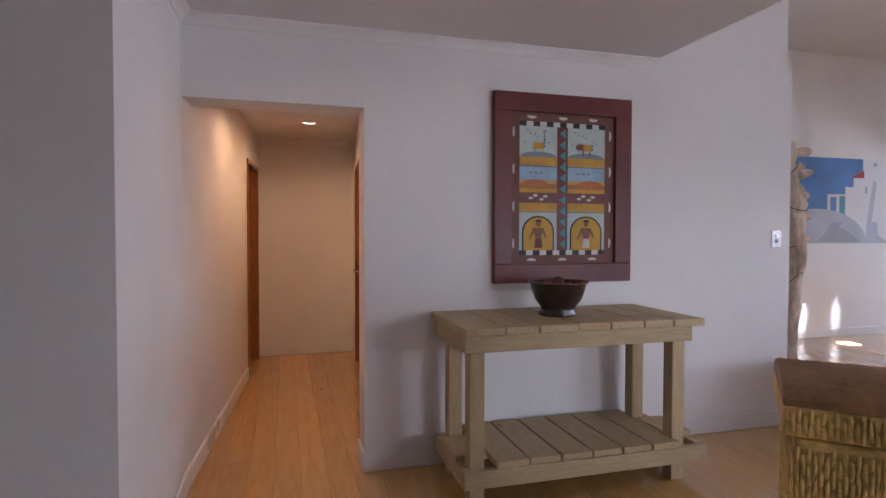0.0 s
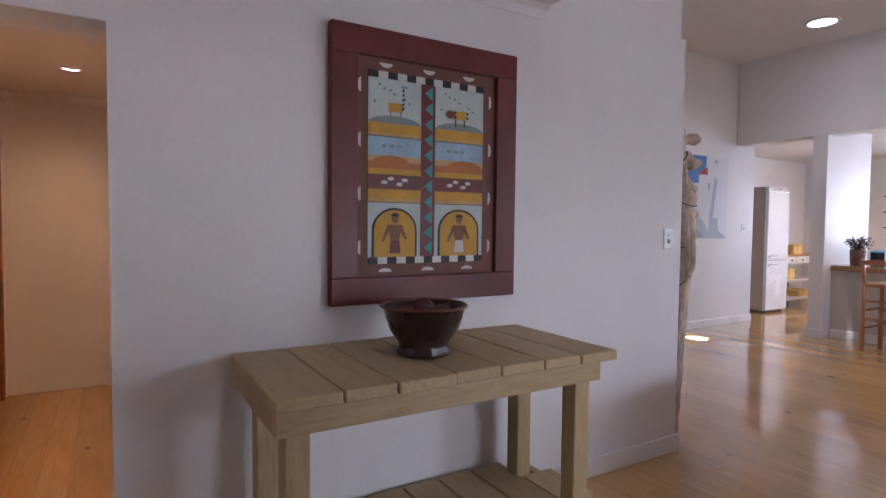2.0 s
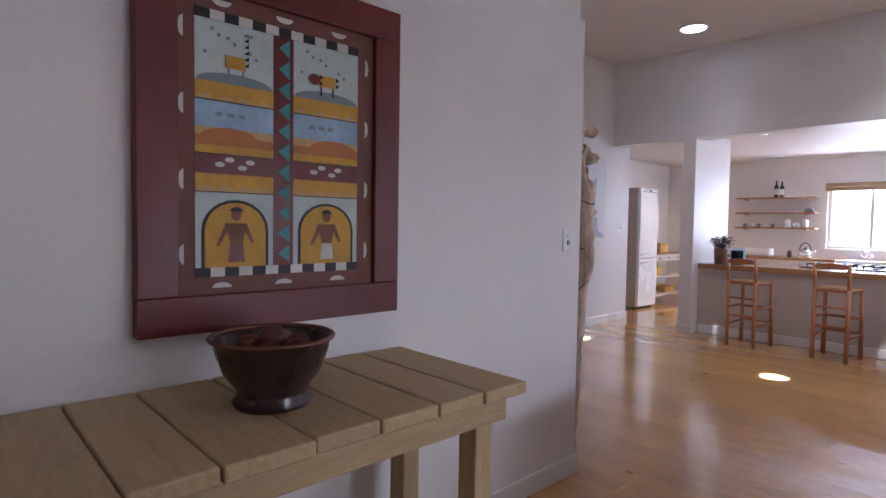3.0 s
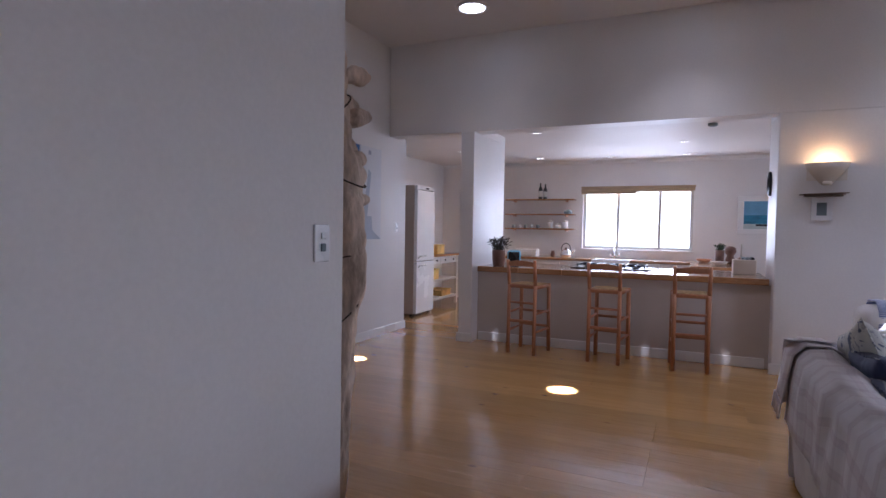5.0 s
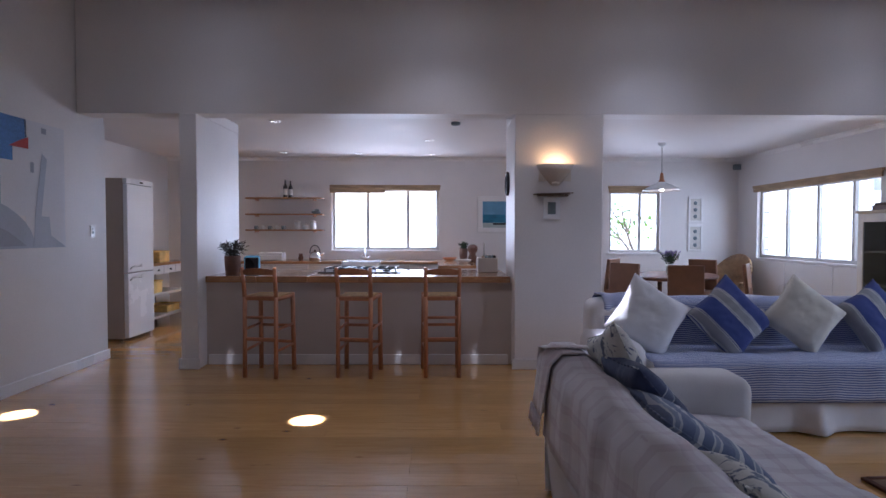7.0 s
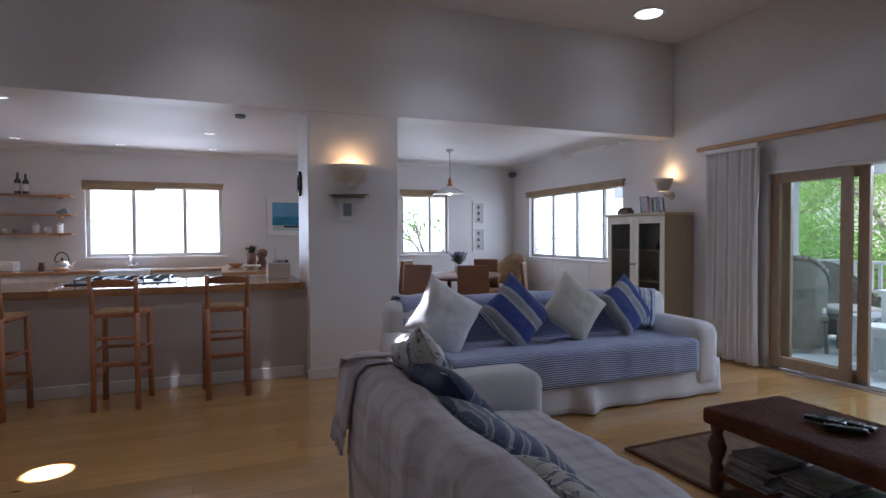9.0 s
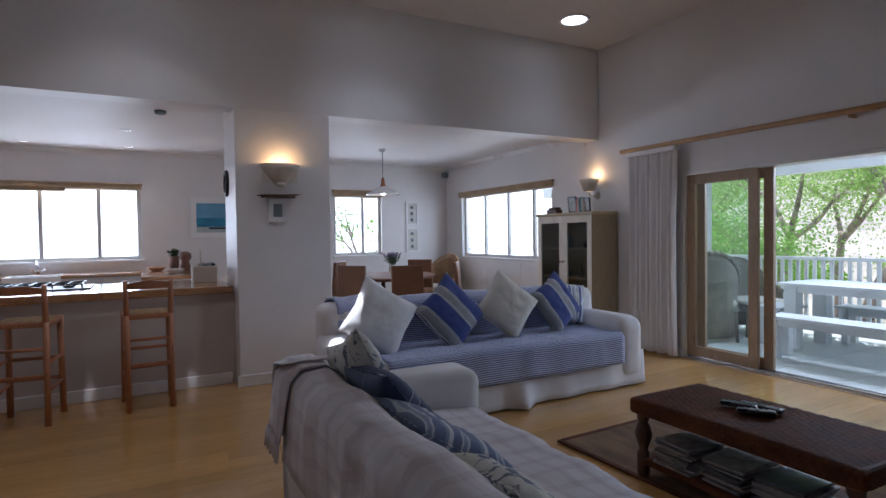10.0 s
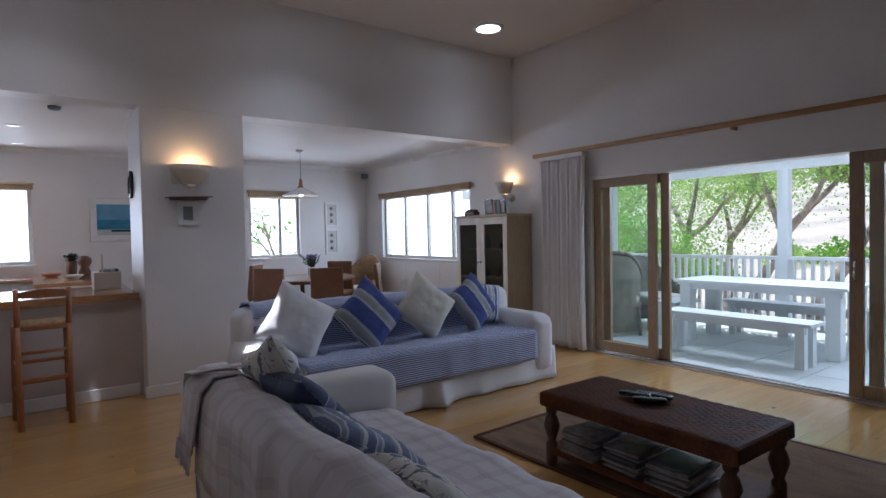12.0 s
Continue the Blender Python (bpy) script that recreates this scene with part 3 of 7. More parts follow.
console_table()

BOWLM = mat("dark_glazed_wood", (0.028, 0.014, 0.013), 0.28, var=0.2, scale=6, fine=70, bump=0.05, coat=0.4)
COPPER = mat("worn_copper_rim", (0.16, 0.07, 0.045), 0.35, 0.5, var=0.2, bump=0.05)
REDBALL = mat("dark_red_pods", (0.09, 0.018, 0.016), 0.45, var=0.3, scale=14, bump=0.15)


def bowl():
    t = thing("decorative_bowl", "dark footed bowl with a copper rim on the console", "bowl", "", pose(1.585, 3.0, 0.892))
    prof = [(0.0, 0.0), (0.098, 0.0), (0.104, 0.012), (0.090, 0.03), (0.096, 0.05), (0.126, 0.09), (0.144, 0.14), (0.150, 0.168), (0.160, 0.178), (0.155, 0.182), (0.144, 0.170), (0.134, 0.13), (0.104, 0.07), (0.0, 0.06)]
    part("body", lathe(bm_new(), prof, seg=40, cap=False), BOWLM, t, smooth=True)
    part("rim", lathe(bm_new(), [(0.152, 0.175), (0.162, 0.176), (0.164, 0.182), (0.158, 0.187), (0.150, 0.182), (0.152, 0.175)], seg=40, cap=False), COPPER, t, "worn copper rim", True)
    random.seed(8)
    for i in range(7):
        a = i * 2 * math.pi / 6
        r = 0.072 if i < 6 else 0
        b = bm_new()
        bmesh.ops.create_icosphere(b, subdivisions=2, radius=0.040, matrix=Matrix.Translation((r * math.cos(a), r * math.sin(a), 0.14 + (0.03 if i == 6 else 0))))
        part("seed_pod", b, REDBALL, t, "dark red seed pod", True)
    return t


bowl()

# ---- hall: painted picture ----
MAROON = mat("maroon_paint", (0.125, 0.014, 0.013), 0.42, var=0.18, scale=3, fine=25, bump=0.12)
BROWNP = mat("brown_paint", (0.15, 0.055, 0.038), 0.6, var=0.15, scale=5)
P_PALE = mat("pale_blue_paint", (0.48, 0.56, 0.54), 0.6, var=0.06, scale=8)
P_SKY = mat("sky_paint", (0.30, 0.44, 0.57), 0.6, var=0.15, scale=6)
P_OCHRE = mat("ochre_paint", (0.56, 0.31, 0.03), 0.6, var=0.1, scale=8)
P_ORANGE = mat("orange_paint", (0.42, 0.15, 0.035), 0.6, var=0.12, scale=8)
P_SAND = mat("sand_paint", (0.52, 0.34, 0.14), 0.6, var=0.1, scale=8)
P_TEAL = mat("teal_paint", (0.06, 0.27, 0.27), 0.6, var=0.1, scale=8)
P_BLACK = mat("black_paint", (0.012, 0.011, 0.012), 0.55, var=0.1)
P_WHITE = mat("white_paint", (0.62, 0.60, 0.55), 0.6, var=0.06, scale=9)
P_GREY = mat("grey_blue_paint", (0.20, 0.25, 0.27), 0.6, var=0.08, scale=9)
P_SKIN = mat("figure_brown_paint", (0.20, 0.085, 0.04), 0.6, var=0.06)


def picture():
    t = thing("painting", "painted wooden panel picture in a broad maroon frame", "picture")
    X0, X1, Z0, Z1 = 1.335, 2.245, 1.04, 2.165
    w = 0.112
    for a in ((X0, X1, Z1 - w, Z1), (X0, X1, Z0, Z0 + w), (X0, X0 + w, Z0 + w, Z1 - w), (X1 - w, X1, Z0 + w, Z1 - w)):
        part("frame_board", box(bm_new(), a[0], a[1], 3.305, 3.352, a[2], a[3], 0.004), MAROON, t, "maroon painted frame board")
    part("panel", box(bm_new(), X0 + w, X1 - w, 3.325, 3.350, Z0 + w, Z1 - w), BROWNP, t, "brown painted panel")
    yb = 3.325
    px0, px1, pz0, pz1 = 1.497, 2.065, 1.205, 2.0

    def plate(name, mtl, outline, lift):
        b = bm_new()
        slab(b, outline, 0.0012, Matrix.Translation((0, yb - 0.0006 - lift * 0.0013, 0)))
        return part(name, b, mtl, t)

    def rect(name, mtl, x0, x1, z0, z1, lift=0):
        return plate(name, mtl, [(x0, z0), (x1, z0), (x1, z1), (x0, z1)], lift)

    def ell(name, mtl, x, z, rx, rz, lift, a0=0, a1=360, n=16):
        pts = [(x + rx * math.cos(radians(a0 + (a1 - a0) * i / n)), z + rz * math.sin(radians(a0 + (a1 - a0) * i / n))) for i in range(n + (a1 - a0 < 360))]
        return plate(name, mtl, pts, lift)
    # check borders
    n = 13
    for zz in (pz1 - 0.028, pz0):
        for i in range(n):
            c = (px1 - px0) / n
            rect("check", P_WHITE if i % 2 else P_BLACK, px0 + i * c, px0 + (i + 1) * c, zz, zz + 0.028, 2)
    # middle band with teeth
    mx0, mx1 = 1.742, 1.812
    rect("middle_band", MAROON, mx0, mx1, pz0 + 0.028, pz1 - 0.028, 1)
    for i in range(11):
        z = pz0 + 0.035 + i * 0.0665
        plate("tooth", P_TEAL, [(mx0 + 0.017, z + 0.03), (mx1 - 0.014, z), (mx1 - 0.014, z + 0.06)], 2)
    for s, (a, b) in enumerate(((px0, mx0), (mx1, px1))):
        c = (a + b) / 2
        rect("star_field", P_PALE, a, b, 1.79, pz1 - 0.028, 0)
        ell("hill", P_GREY, c, 1.79, (b - a) / 2 * 0.98, 0.032, 1, 0, 180)
        rect("ochre_band", P_OCHRE, a, b, 1.735, 1.79, 1)
        for i in range(4):
            ell("scallop", P_SAND, a + (b - a) * (i + 0.5) / 4, 1.735, (b - a) / 9, 0.016, 2, 0, 180, 8)
        rect("sky_field", P_SKY, a, b, 1.655, 1.735, 0)
        ell("dune", P_ORANGE, a + (b - a) * (0.42 if s == 0 else 0.60), 1.615, (b - a) * 0.39, 0.042, 2, 0, 180)
        rect("dune_band", P_ORANGE, a, b, 1.602, 1.63, 1)
        rect("sand_band", P_SAND, a, b, 1.63, 1.655, 0)
        rect("ochre_line", P_OCHRE, a, b, 1.575, 1.602, 1)
        for i in range(3):
            rect("far_mark", P_GREY, a + 0.06 + i * 0.035, a + 0.08 + i * 0.035, 1.69, 1.702, 2)
        for zl in (1.735, 1.576, 1.462):
            rect("painted_line", P_BLACK, a, b, zl - 0.0015, zl + 0.0015, 3)
        rect("maroon_band", MAROON, a, b, 1.517, 1.575, 1)
        for dx, dz in ((-0.05, 0.0), (-0.02, 0.016), (0.02, -0.006), (0.045, 0.012)):
            ell("petal", P_WHITE, c + dx, 1.545 + dz, 0.015, 0.008, 2, n=10)
        rect("ochre_band", P_OCHRE, a, b, 1.462, 1.517, 1)
        for i in range(4):
            ell("scallop", P_SAND, a + (b - a) * (i + 0.5) / 4, 1.462, (b - a) / 9, 0.018, 2, 0, 180, 8)
        rect("arch_field", P_PALE, a, b, pz0 + 0.028, 1.462, 0)
        hw = (b - a) * 0.43
        arch = [(c - hw, pz0 + 0.028), (c + hw, pz0 + 0.028)] + [(c + hw * math.cos(radians(q)), 1.345 + 0.095 * math.sin(radians(q))) for q in range(0, 181, 15)]
        plate("arch_edge", P_BLACK, arch, 1)
        arch = [(c - hw + 0.01, pz0 + 0.028), (c + hw - 0.01, pz0 + 0.028)] + [(c + (hw - 0.01) * math.cos(radians(q)), 1.345 + 0.086 * math.sin(radians(q))) for q in range(0, 181, 15)]
        plate("arch", P_OCHRE, arch, 2)
        # plain painted figure
        ell("figure_head", P_SKIN, c, 1.395, 0.016, 0.02, 3)
        plate("figure_body", P_SKIN, [(c - 0.018, 1.30), (c + 0.018, 1.30), (c + 0.034, 1.368), (c - 0.034, 1.368)], 3)
        plate("figure_arm", P_SKIN, [(c - 0.034, 1.366), (c - 0.062, 1.30), (c - 0.054, 1.296), (c - 0.022, 1.352)], 3)
        plate("figure_arm", P_SKIN, [(c + 0.034, 1.366), (c + 0.056, 1.31), (c + 0.048, 1.305), (c + 0.022, 1.352)], 3)
        ell("figure_hair", P_BLACK, c, 1.404, 0.02, 0.014, 4, 0, 180, 10)
        plate("figure_skirt", P_WHITE if s else MAROON, [(c - 0.026, 1.248), (c + 0.026, 1.248), (c + 0.02, 1.302), (c - 0.02, 1.302)], 4)
        for i in range(7):
            ell("star", P_GREY, a + 0.03 + (b - a - 0.06) * ((i * 0.37) % 1), 1.875 + 0.085 * ((i * 0.61) % 1), 0.006, 0.006, 1, n=6)
        # plain painted beast
        rect("beast_body", P_OCHRE, c - 0.032, c + 0.032, 1.838, 1.876, 2)
        for dx in (-0.026, 0.02):
            rect("beast_leg", P_GREY if s == 0 else P_BLACK, c + dx, c + dx + 0.006, 1.808, 1.838, 2)
        if s == 0:
            rect("beast_neck", P_PALE, c + 0.026, c + 0.040, 1.845, 1.945, 2)
            for k in range(5):
                plate("beast_mark", P_BLACK, [(c + 0.026, 1.850 + k * 0.019), (c + 0.040, 1.850 + k * 0.019), (c + 0.040, 1.866 + k * 0.019)], 3)
            rect("beast_head", P_GREY, c + 0.026, c + 0.054, 1.942, 1.95, 3)
        else:
            ell("beast_head", MAROON, c - 0.05, 1.858, 0.022, 0.018, 3)
            for dx in (-0.03, 0.034):
                for dz in (0.0, 0.02):
                    plate("beast_mark", P_BLACK, [(c + dx, 1.84 + dz), (c + dx + 0.014, 1.848 + dz), (c + dx, 1.857 + dz)], 3)
    for i in range(3):
        x = px0 + 0.08 + i * (px1 - px0 - 0.16) / 2
        ell("shell_mark", P_WHITE, x, pz1 + 0.034, 0.03, 0.018, 0, 180, 360, 10)
        ell("shell_mark", P_WHITE, x, pz0 - 0.034, 0.03, 0.016, 0, 0, 180, 10)
    for i in range(4):
        z = pz0 + 0.07 + i * 0.22
        ell("shell_mark", P_WHITE, px0 - 0.032, z, 0.014, 0.03, 0, 90, 270, 10)
        ell("shell_mark", P_WHITE, px1 + 0.032, z, 0.014, 0.03, 0, -90, 90, 10)
    return t


picture()


def switch_plate(m, label="white light switch plate with a small rocker"):
    t = thing("light_switch", label, "switch", "light switches", m)
    part("plate", box(bm_new(), -0.038, 0.038, -0.01, 0, -0.06, 0.06, 0.004), WHITEP, t)
    part("rocker", box(bm_new(), -0.012, 0.012, -0.016, -0.0105, -0.026, 0.0, 0.003), P_GREY, t, "grey rocker")
    part("rocker", box(bm_new(), -0.012, 0.012, -0.0165, -0.0105, 0.014, 0.034, 0.003), WHITEP, t)
    return t


switch_plate(pose(3.425, ART_Y, 1.30))
switch_plate(pose(8.41, MURAL_Y, 1.37))

# ---- hall: driftwood post at the wall's end ----
DRIFT = mat("bleached_driftwood", (0.60, 0.47, 0.37), 0.85, var=0.3, scale=7, fine=45, bump=0.9, stretch=(1, 1, 0.35))
CORD = mat("dark_cord", (0.03, 0.022, 0.018), 0.9, var=0.2, bump=0.3)


def drift_girth(z):
    """The post's radius: thin below, swelling at chest height, ragged above."""
    g = 0.040 + 0.015 * noise.noise((0.3, 1.7, z * 2.2)) + 0.050 * math.exp(-((z - 1.38) / 0.26) ** 2)
    return g + (0.020 * abs(math.sin(z * 17)) if z > 1.45 else 0)


def driftwood():
    t = thing("driftwood_post", "pale gnarled driftwood post wound with dark cord", "driftwood", "", pose(3.695, 3.475, 0))
    b = bm_new()
    seg, n = 28, 110
    rings = []
    for k in range(n + 1):
        z = 2.0 * k / n
        base = drift_girth(z)
        cx, cy = 0.03 * math.sin(z * 2.3), 0.02 * math.sin(z * 3.1 + 1)
        ring = []
        for i in range(seg):
            a = 2 * math.pi * i / seg
            r = base * (0.9 + 0.42 * noise.noise((math.cos(a) * 1.6 + 5, math.sin(a) * 1.6, z * 4)) + 0.30 * noise.noise((math.cos(a) * 4 + 2, math.sin(a) * 4, z * 11)))
            ring.append(b.verts.new((cx + r * math.cos(a), cy + r * math.sin(a), z)))
        rings.append(ring)
    for p, q in zip(rings, rings[1:]):
        for i in range(seg):
            b.faces.new((p[i], p[(i + 1) % seg], q[(i + 1) % seg], q[i]))
    b.faces.new(rings[0][::-1])
    b.faces.new(rings[-1])
    part("trunk", b, DRIFT, t, smooth=True)
    random.seed(21)
    for i in range(13):
        z, a = 1.30 + i * 0.052, (i % 3 - 1) * 0.9 + 0.4
        c = bm_new()
        bmesh.ops.create_icosphere(c, subdivisions=3, radius=0.036 + 0.014 * (i * 0.37 % 1))
        for v in c.verts:
            v.co *= 1 + 0.5 * noise.noise(v.co * 22 + Vector((i, 0, 0)))
            v.co = Vector((v.co.x * 1.5, v.co.y * 1.0, v.co.z * 0.85 + v.co.x * 0.3)) + Vector((0.075 * math.cos(a), 0.06 * math.sin(a), z))
        part("wood_knot", c, DRIFT, t, smooth=True)
    for z in (1.02, 1.2, 1.55, 1.8):
        c = bm_new()
        pts = [(0.03 * math.sin(z * 2.3) + (drift_girth(z) + 0.004) * math.cos(q), 0.02 * math.sin(z * 3.1 + 1) + (drift_girth(z) + 0.004) * math.sin(q), z + 0.05 * math.cos(q + z * 7)) for q in [2 * math.pi * i / 20 for i in range(21)]]
        tube(c, pts, 0.003, 6)
        part("cord", c, CORD, t, "dark cord wound round the wood", True)
    return t


driftwood()

# ---- hall: wicker chest ----
WICK = mat("golden_wicker", (0.80, 0.54, 0.17), 0.55, var=0.25, scale=5, fine=60, bump=0.3)
WICKD = mat("brown_wicker", (0.36, 0.19, 0.075), 0.5, var=0.25, scale=6, fine=60, bump=0.3)


def weave(bm, p, u, v, n, w, h, cols, rows, depth=0.006):
    """Woven strands over a face: origin p, unit ways u and v, normal n, w by h metres."""
    p, u, v, n = Vector(p), Vector(u), Vector(v), Vector(n)
    cw, rh = w / cols, h / rows
    for r in range(rows):
        for c in range(cols):
            if (r + c) % 2:
                continue
            pts = []
            for k, bulge in ((0, 0.0), (0.5, 1.0), (1.0, 0.0)):
                for e, hb in ((0.06, 0.0), (0.5, 0.6), (0.94, 0.0)):
                    pts.append(p + u * (min(cols, max(0, c + k * 1.9 - 0.45)) * cw) + v * ((r + e) * rh) + n * (0.001 + depth * max(bulge, 0.15) * (0.35 + hb)))
            vs = [bm.verts.new(q) for q in pts]
            for i in (0, 1, 3, 4):
                bm.faces.new((vs[i], vs[i + 1], vs[i + 4], vs[i + 3])).smooth = True
    return bm


def wicker_chest():
    ang = math.degrees(math.atan2(-0.727, 0.686))
    t = thing("wicker_chest", "tall golden wicker chest with a domed brown lid", "chest", "", pose(1.237, 1.236, 0, 0, 0, ang + 3))
    L, D, H = 0.60, 0.345, 0.878
    b = bm_new()
    box(b, 0.01, L - 0.01, 0.01, D - 0.01, 0.0, H, 0.01)
    body = part("body", b, WICK, t)
    w = bm_new()
    weave(w, (0, 0.008, 0.02), (0, 0, 1), (1, 0, 0), (0, -1, 0), H - 0.04, L, 34, 54)
    weave(w, (0.008, 0, 0.02), (0, 0, 1), (0, 1, 0), (-1, 0, 0), H - 0.04, D, 34, 30)
    tagged(part("wickerwork", w, WICK, body), kind="stuff")
    b = bm_new()
    box(b, -0.012, L + 0.012, -0.012, D + 0.012, H + 0.006, H + 0.075, 0.012)
    lid = part("lid_band", b, WICK, t)
    w = bm_new()
    weave(w, (-0.012, -0.013, H + 0.01), (0, 0, 1), (1, 0, 0), (0, -1, 0), 0.06, L + 0.02, 3, 54)
    tagged(part("wickerwork", w, WICK, lid), kind="stuff")
    b = bm_new()
    n = 12
    rows = []
    for xx in (-0.012, L + 0.012):
        rows.append([b.verts.new((xx, D / 2 - (D / 2 + 0.012) * math.cos(math.pi * i / n), H + 0.074 + 0.056 * math.sin(math.pi * i / n))) for i in range(n + 1)])
    for i in range(n):
        b.faces.new((rows[0][i], rows[1][i], rows[1][i + 1], rows[0][i + 1]))
    b.faces.new(rows[0])
    b.faces.new(rows[1][::-1])
    dome = part("lid_dome", b, WICKD, t, "darker brown woven dome")
    w = bm_new()
    for i in range(n):
        p, q = Vector(rows_at(i, n, D, H)), Vector(rows_at(i + 1, n, D, H))
        v = (q - p)
        weave(w, (-0.012, p.y, p.z), (1, 0, 0), v.normalized(), Vector((0, -v.z, v.y)).normalized() * -1 if v.y < 0 else Vector((0, -v.z, v.y)).normalized(), L, v.length, 30, 4, 0.004)
    tagged(part("wickerwork", w, WICKD, dome), kind="stuff")
    return t


def rows_at(i, n, D, H):
    return (0, D / 2 - (D / 2 + 0.012) * math.cos(math.pi * i / n), H + 0.074 + 0.056 * math.sin(math.pi * i / n))


wicker_chest()

# ---- mural ----
M_BLUE = mat("mural_blue", (0.09, 0.23, 0.54), 0.6, var=0.2, scale=2)
M_WHITE = mat("mural_white", (0.72, 0.73, 0.76), 0.6, var=0.03)
M_SHADE = mat("mural_shade", (0.45, 0.50, 0.58), 0.6, var=0.06, scale=3)
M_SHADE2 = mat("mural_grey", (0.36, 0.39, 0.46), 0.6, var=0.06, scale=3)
M_RED = mat("mural_red", (0.48, 0.06, 0.05), 0.6, var=0.08)
M_TEAL = mat("mural_teal", (0.10, 0.34, 0.42), 0.6, var=0.1)


def mural():
    t = thing("mural", "painted seaside mural of white houses under blue sky", "mural")
    y = MURAL_Y

    def pl(name, mtl, pts, k):
        b = bm_new()
        slab(b, pts, 0.001, Matrix.Translation((0, y - 0.0012 * k, 0)))
        part(name, b, mtl, t)
    pl("sky", M_BLUE, [(5.5, 1.62), (7.52, 1.62), (7.52, 2.33), (5.5, 2.33)], 1)
    pl("tower", M_WHITE, [(7.50, 1.22), (8.0, 1.22), (8.0, 2.33), (7.50, 2.33)], 1)
    pl("house", M_WHITE, [(7.22, 1.5), (7.54, 1.5), (7.54, 2.10), (7.36, 2.10), (7.36, 1.96), (7.22, 1.96)], 2)
    pl("roof", M_RED, [(7.32, 2.08), (7.54, 2.08), (7.54, 2.18), (7.46, 2.15)], 3)
    pl("terrace", M_WHITE, [(6.92, 1.5), (7.24, 1.5), (7.24, 1.86), (6.92, 1.86)], 2.5)
    pl("terrace_window", M_TEAL, [(7.12, 1.56), (7.22, 1.56), (7.22, 1.84), (7.12, 1.84)], 3)
    pl("terrace_window", M_BLUE, [(6.97, 1.58), (7.07, 1.58), (7.07, 1.82), (6.97, 1.82)], 3)
    pl("dome", M_SHADE, [(5.9, 1.22)] + [(6.75 + 0.85 * math.cos(radians(a)), 1.22 + 0.45 * math.sin(radians(a))) for a in range(170, -1, -10)], 4)
    pl("wall_base", M_WHITE, [(5.5, 1.22), (6.05, 1.22), (6.3, 1.62), (5.5, 1.62)], 3)
    pl("dome_shadow", M_SHADE2, [(6.75, 1.24), (7.5, 1.24), (7.3, 1.36), (7.1, 1.44), (7.2, 1.5), (7.0, 1.5), (6.9, 1.36)], 5)
    pl("tower_shadow", M_SHADE, [(7.58, 1.22), (8.0, 1.22), (7.8, 1.33), (7.78, 1.5), (7.68, 1.5), (7.76, 2.02), (7.7, 2.06), (7.60, 1.5)], 5)
    pl("small_window", M_SHADE2, [(7.56, 1.88), (7.60, 1.88), (7.60, 1.97), (7.56, 1.97)], 3)
    pl("tower_window", M_SHADE2, [(7.70, 2.24), (7.76, 2.24), (7.76, 2.29), (7.70, 2.29)], 3)
    return t


mural()

# ---- soft furnishing helpers ----
def pillow_mesh(side, thick, seed, n=26):
    """A plump square cushion about the origin, in the plane of x and z."""
    b = bm_new()
    grid = {}
    for s in (1, -1):
        for i in range(n + 1):
            for j in range(n + 1):
                u, v = i / n * 2 - 1, j / n * 2 - 1
                edge = i in (0, n) or j in (0, n)
                if edge and s == -1:
                    continue
                h = thick / 2 * ((1 - u ** 4) * (1 - v ** 4)) ** 0.55
                pinch = 1 - 0.10 * (1 - abs(u * v)) * max(abs(u), abs(v)) ** 6
                w = (0.016 * noise.noise((u * 2.3 + seed, v * 2.3, s * 3.0)) + 0.009 * abs(noise.noise((u * 4 + v * 2 + seed, v * 5 - u, s)))) * (1 - max(u * u, v * v)) + 0.005 * noise.noise((u * 8 + seed, v * 8, s))
                grid[s, i, j] = b.verts.new((u * side / 2 * pinch, s * h + w, v * side / 2 * pinch))

    def g(s, i, j):
        return grid.get((s, i, j)) or grid[1, i, j]
    for s in (1, -1):
        for i in range(n):
            for j in range(n):
                b.faces.new((g(s, i, j), g(s, i + 1, j), g(s, i + 1, j + 1), g(s, i, j + 1)))
    return b


def cushion(label, material, m, side=0.45, thick=0.15, seed=0.0, group="scatter cushions"):
    t = thing("cushion", label, "cushion", group, m)
    part("cover", pillow_mesh(side, thick, seed), material, t, smooth=True)
    b = bm_new()
    h = side / 2
    pts = []
    n = 10
    for k in range(4):
        for i in range(n):
            q = i / n * 2 - 1
            u, v = ((q, -1), (1, q), (-q, 1), (-1, -q))[k]
            pinch = 1 - 0.10 * (1 - abs(u * v)) * max(abs(u), abs(v)) ** 6
            pts.append((u * h * pinch, 0, v * h * pinch))
    pts.append(pts[0])
    tube(b, pts, 0.004, 5)
    part("piping", b, material, t, smooth=True)
    return t


def soft_box(bm, x0, x1, y0, y1, z0, z1, r, wob=0.006, seed=0.0, cuts=5):
    """An upholstered block with round edges and a slightly uneven skin."""
    t = bmesh.new()
    box(t, x0, x1, y0, y1, z0, z1, r, 4)
    bmesh.ops.subdivide_edges(t, edges=[e for e in t.edges if e.calc_length() > 0.18], cuts=cuts, use_grid_fill=True)
    for v in t.verts:
        v.co += Vector((noise.noise(v.co * 4 + Vector((seed, 0, 0))), noise.noise(v.co * 4 + Vector((0, seed, 9))), noise.noise(v.co * 4 + Vector((3, seed, 0))))) * wob
    for f in t.faces:
        f.smooth = True
    merge(bm, t)
    return bm


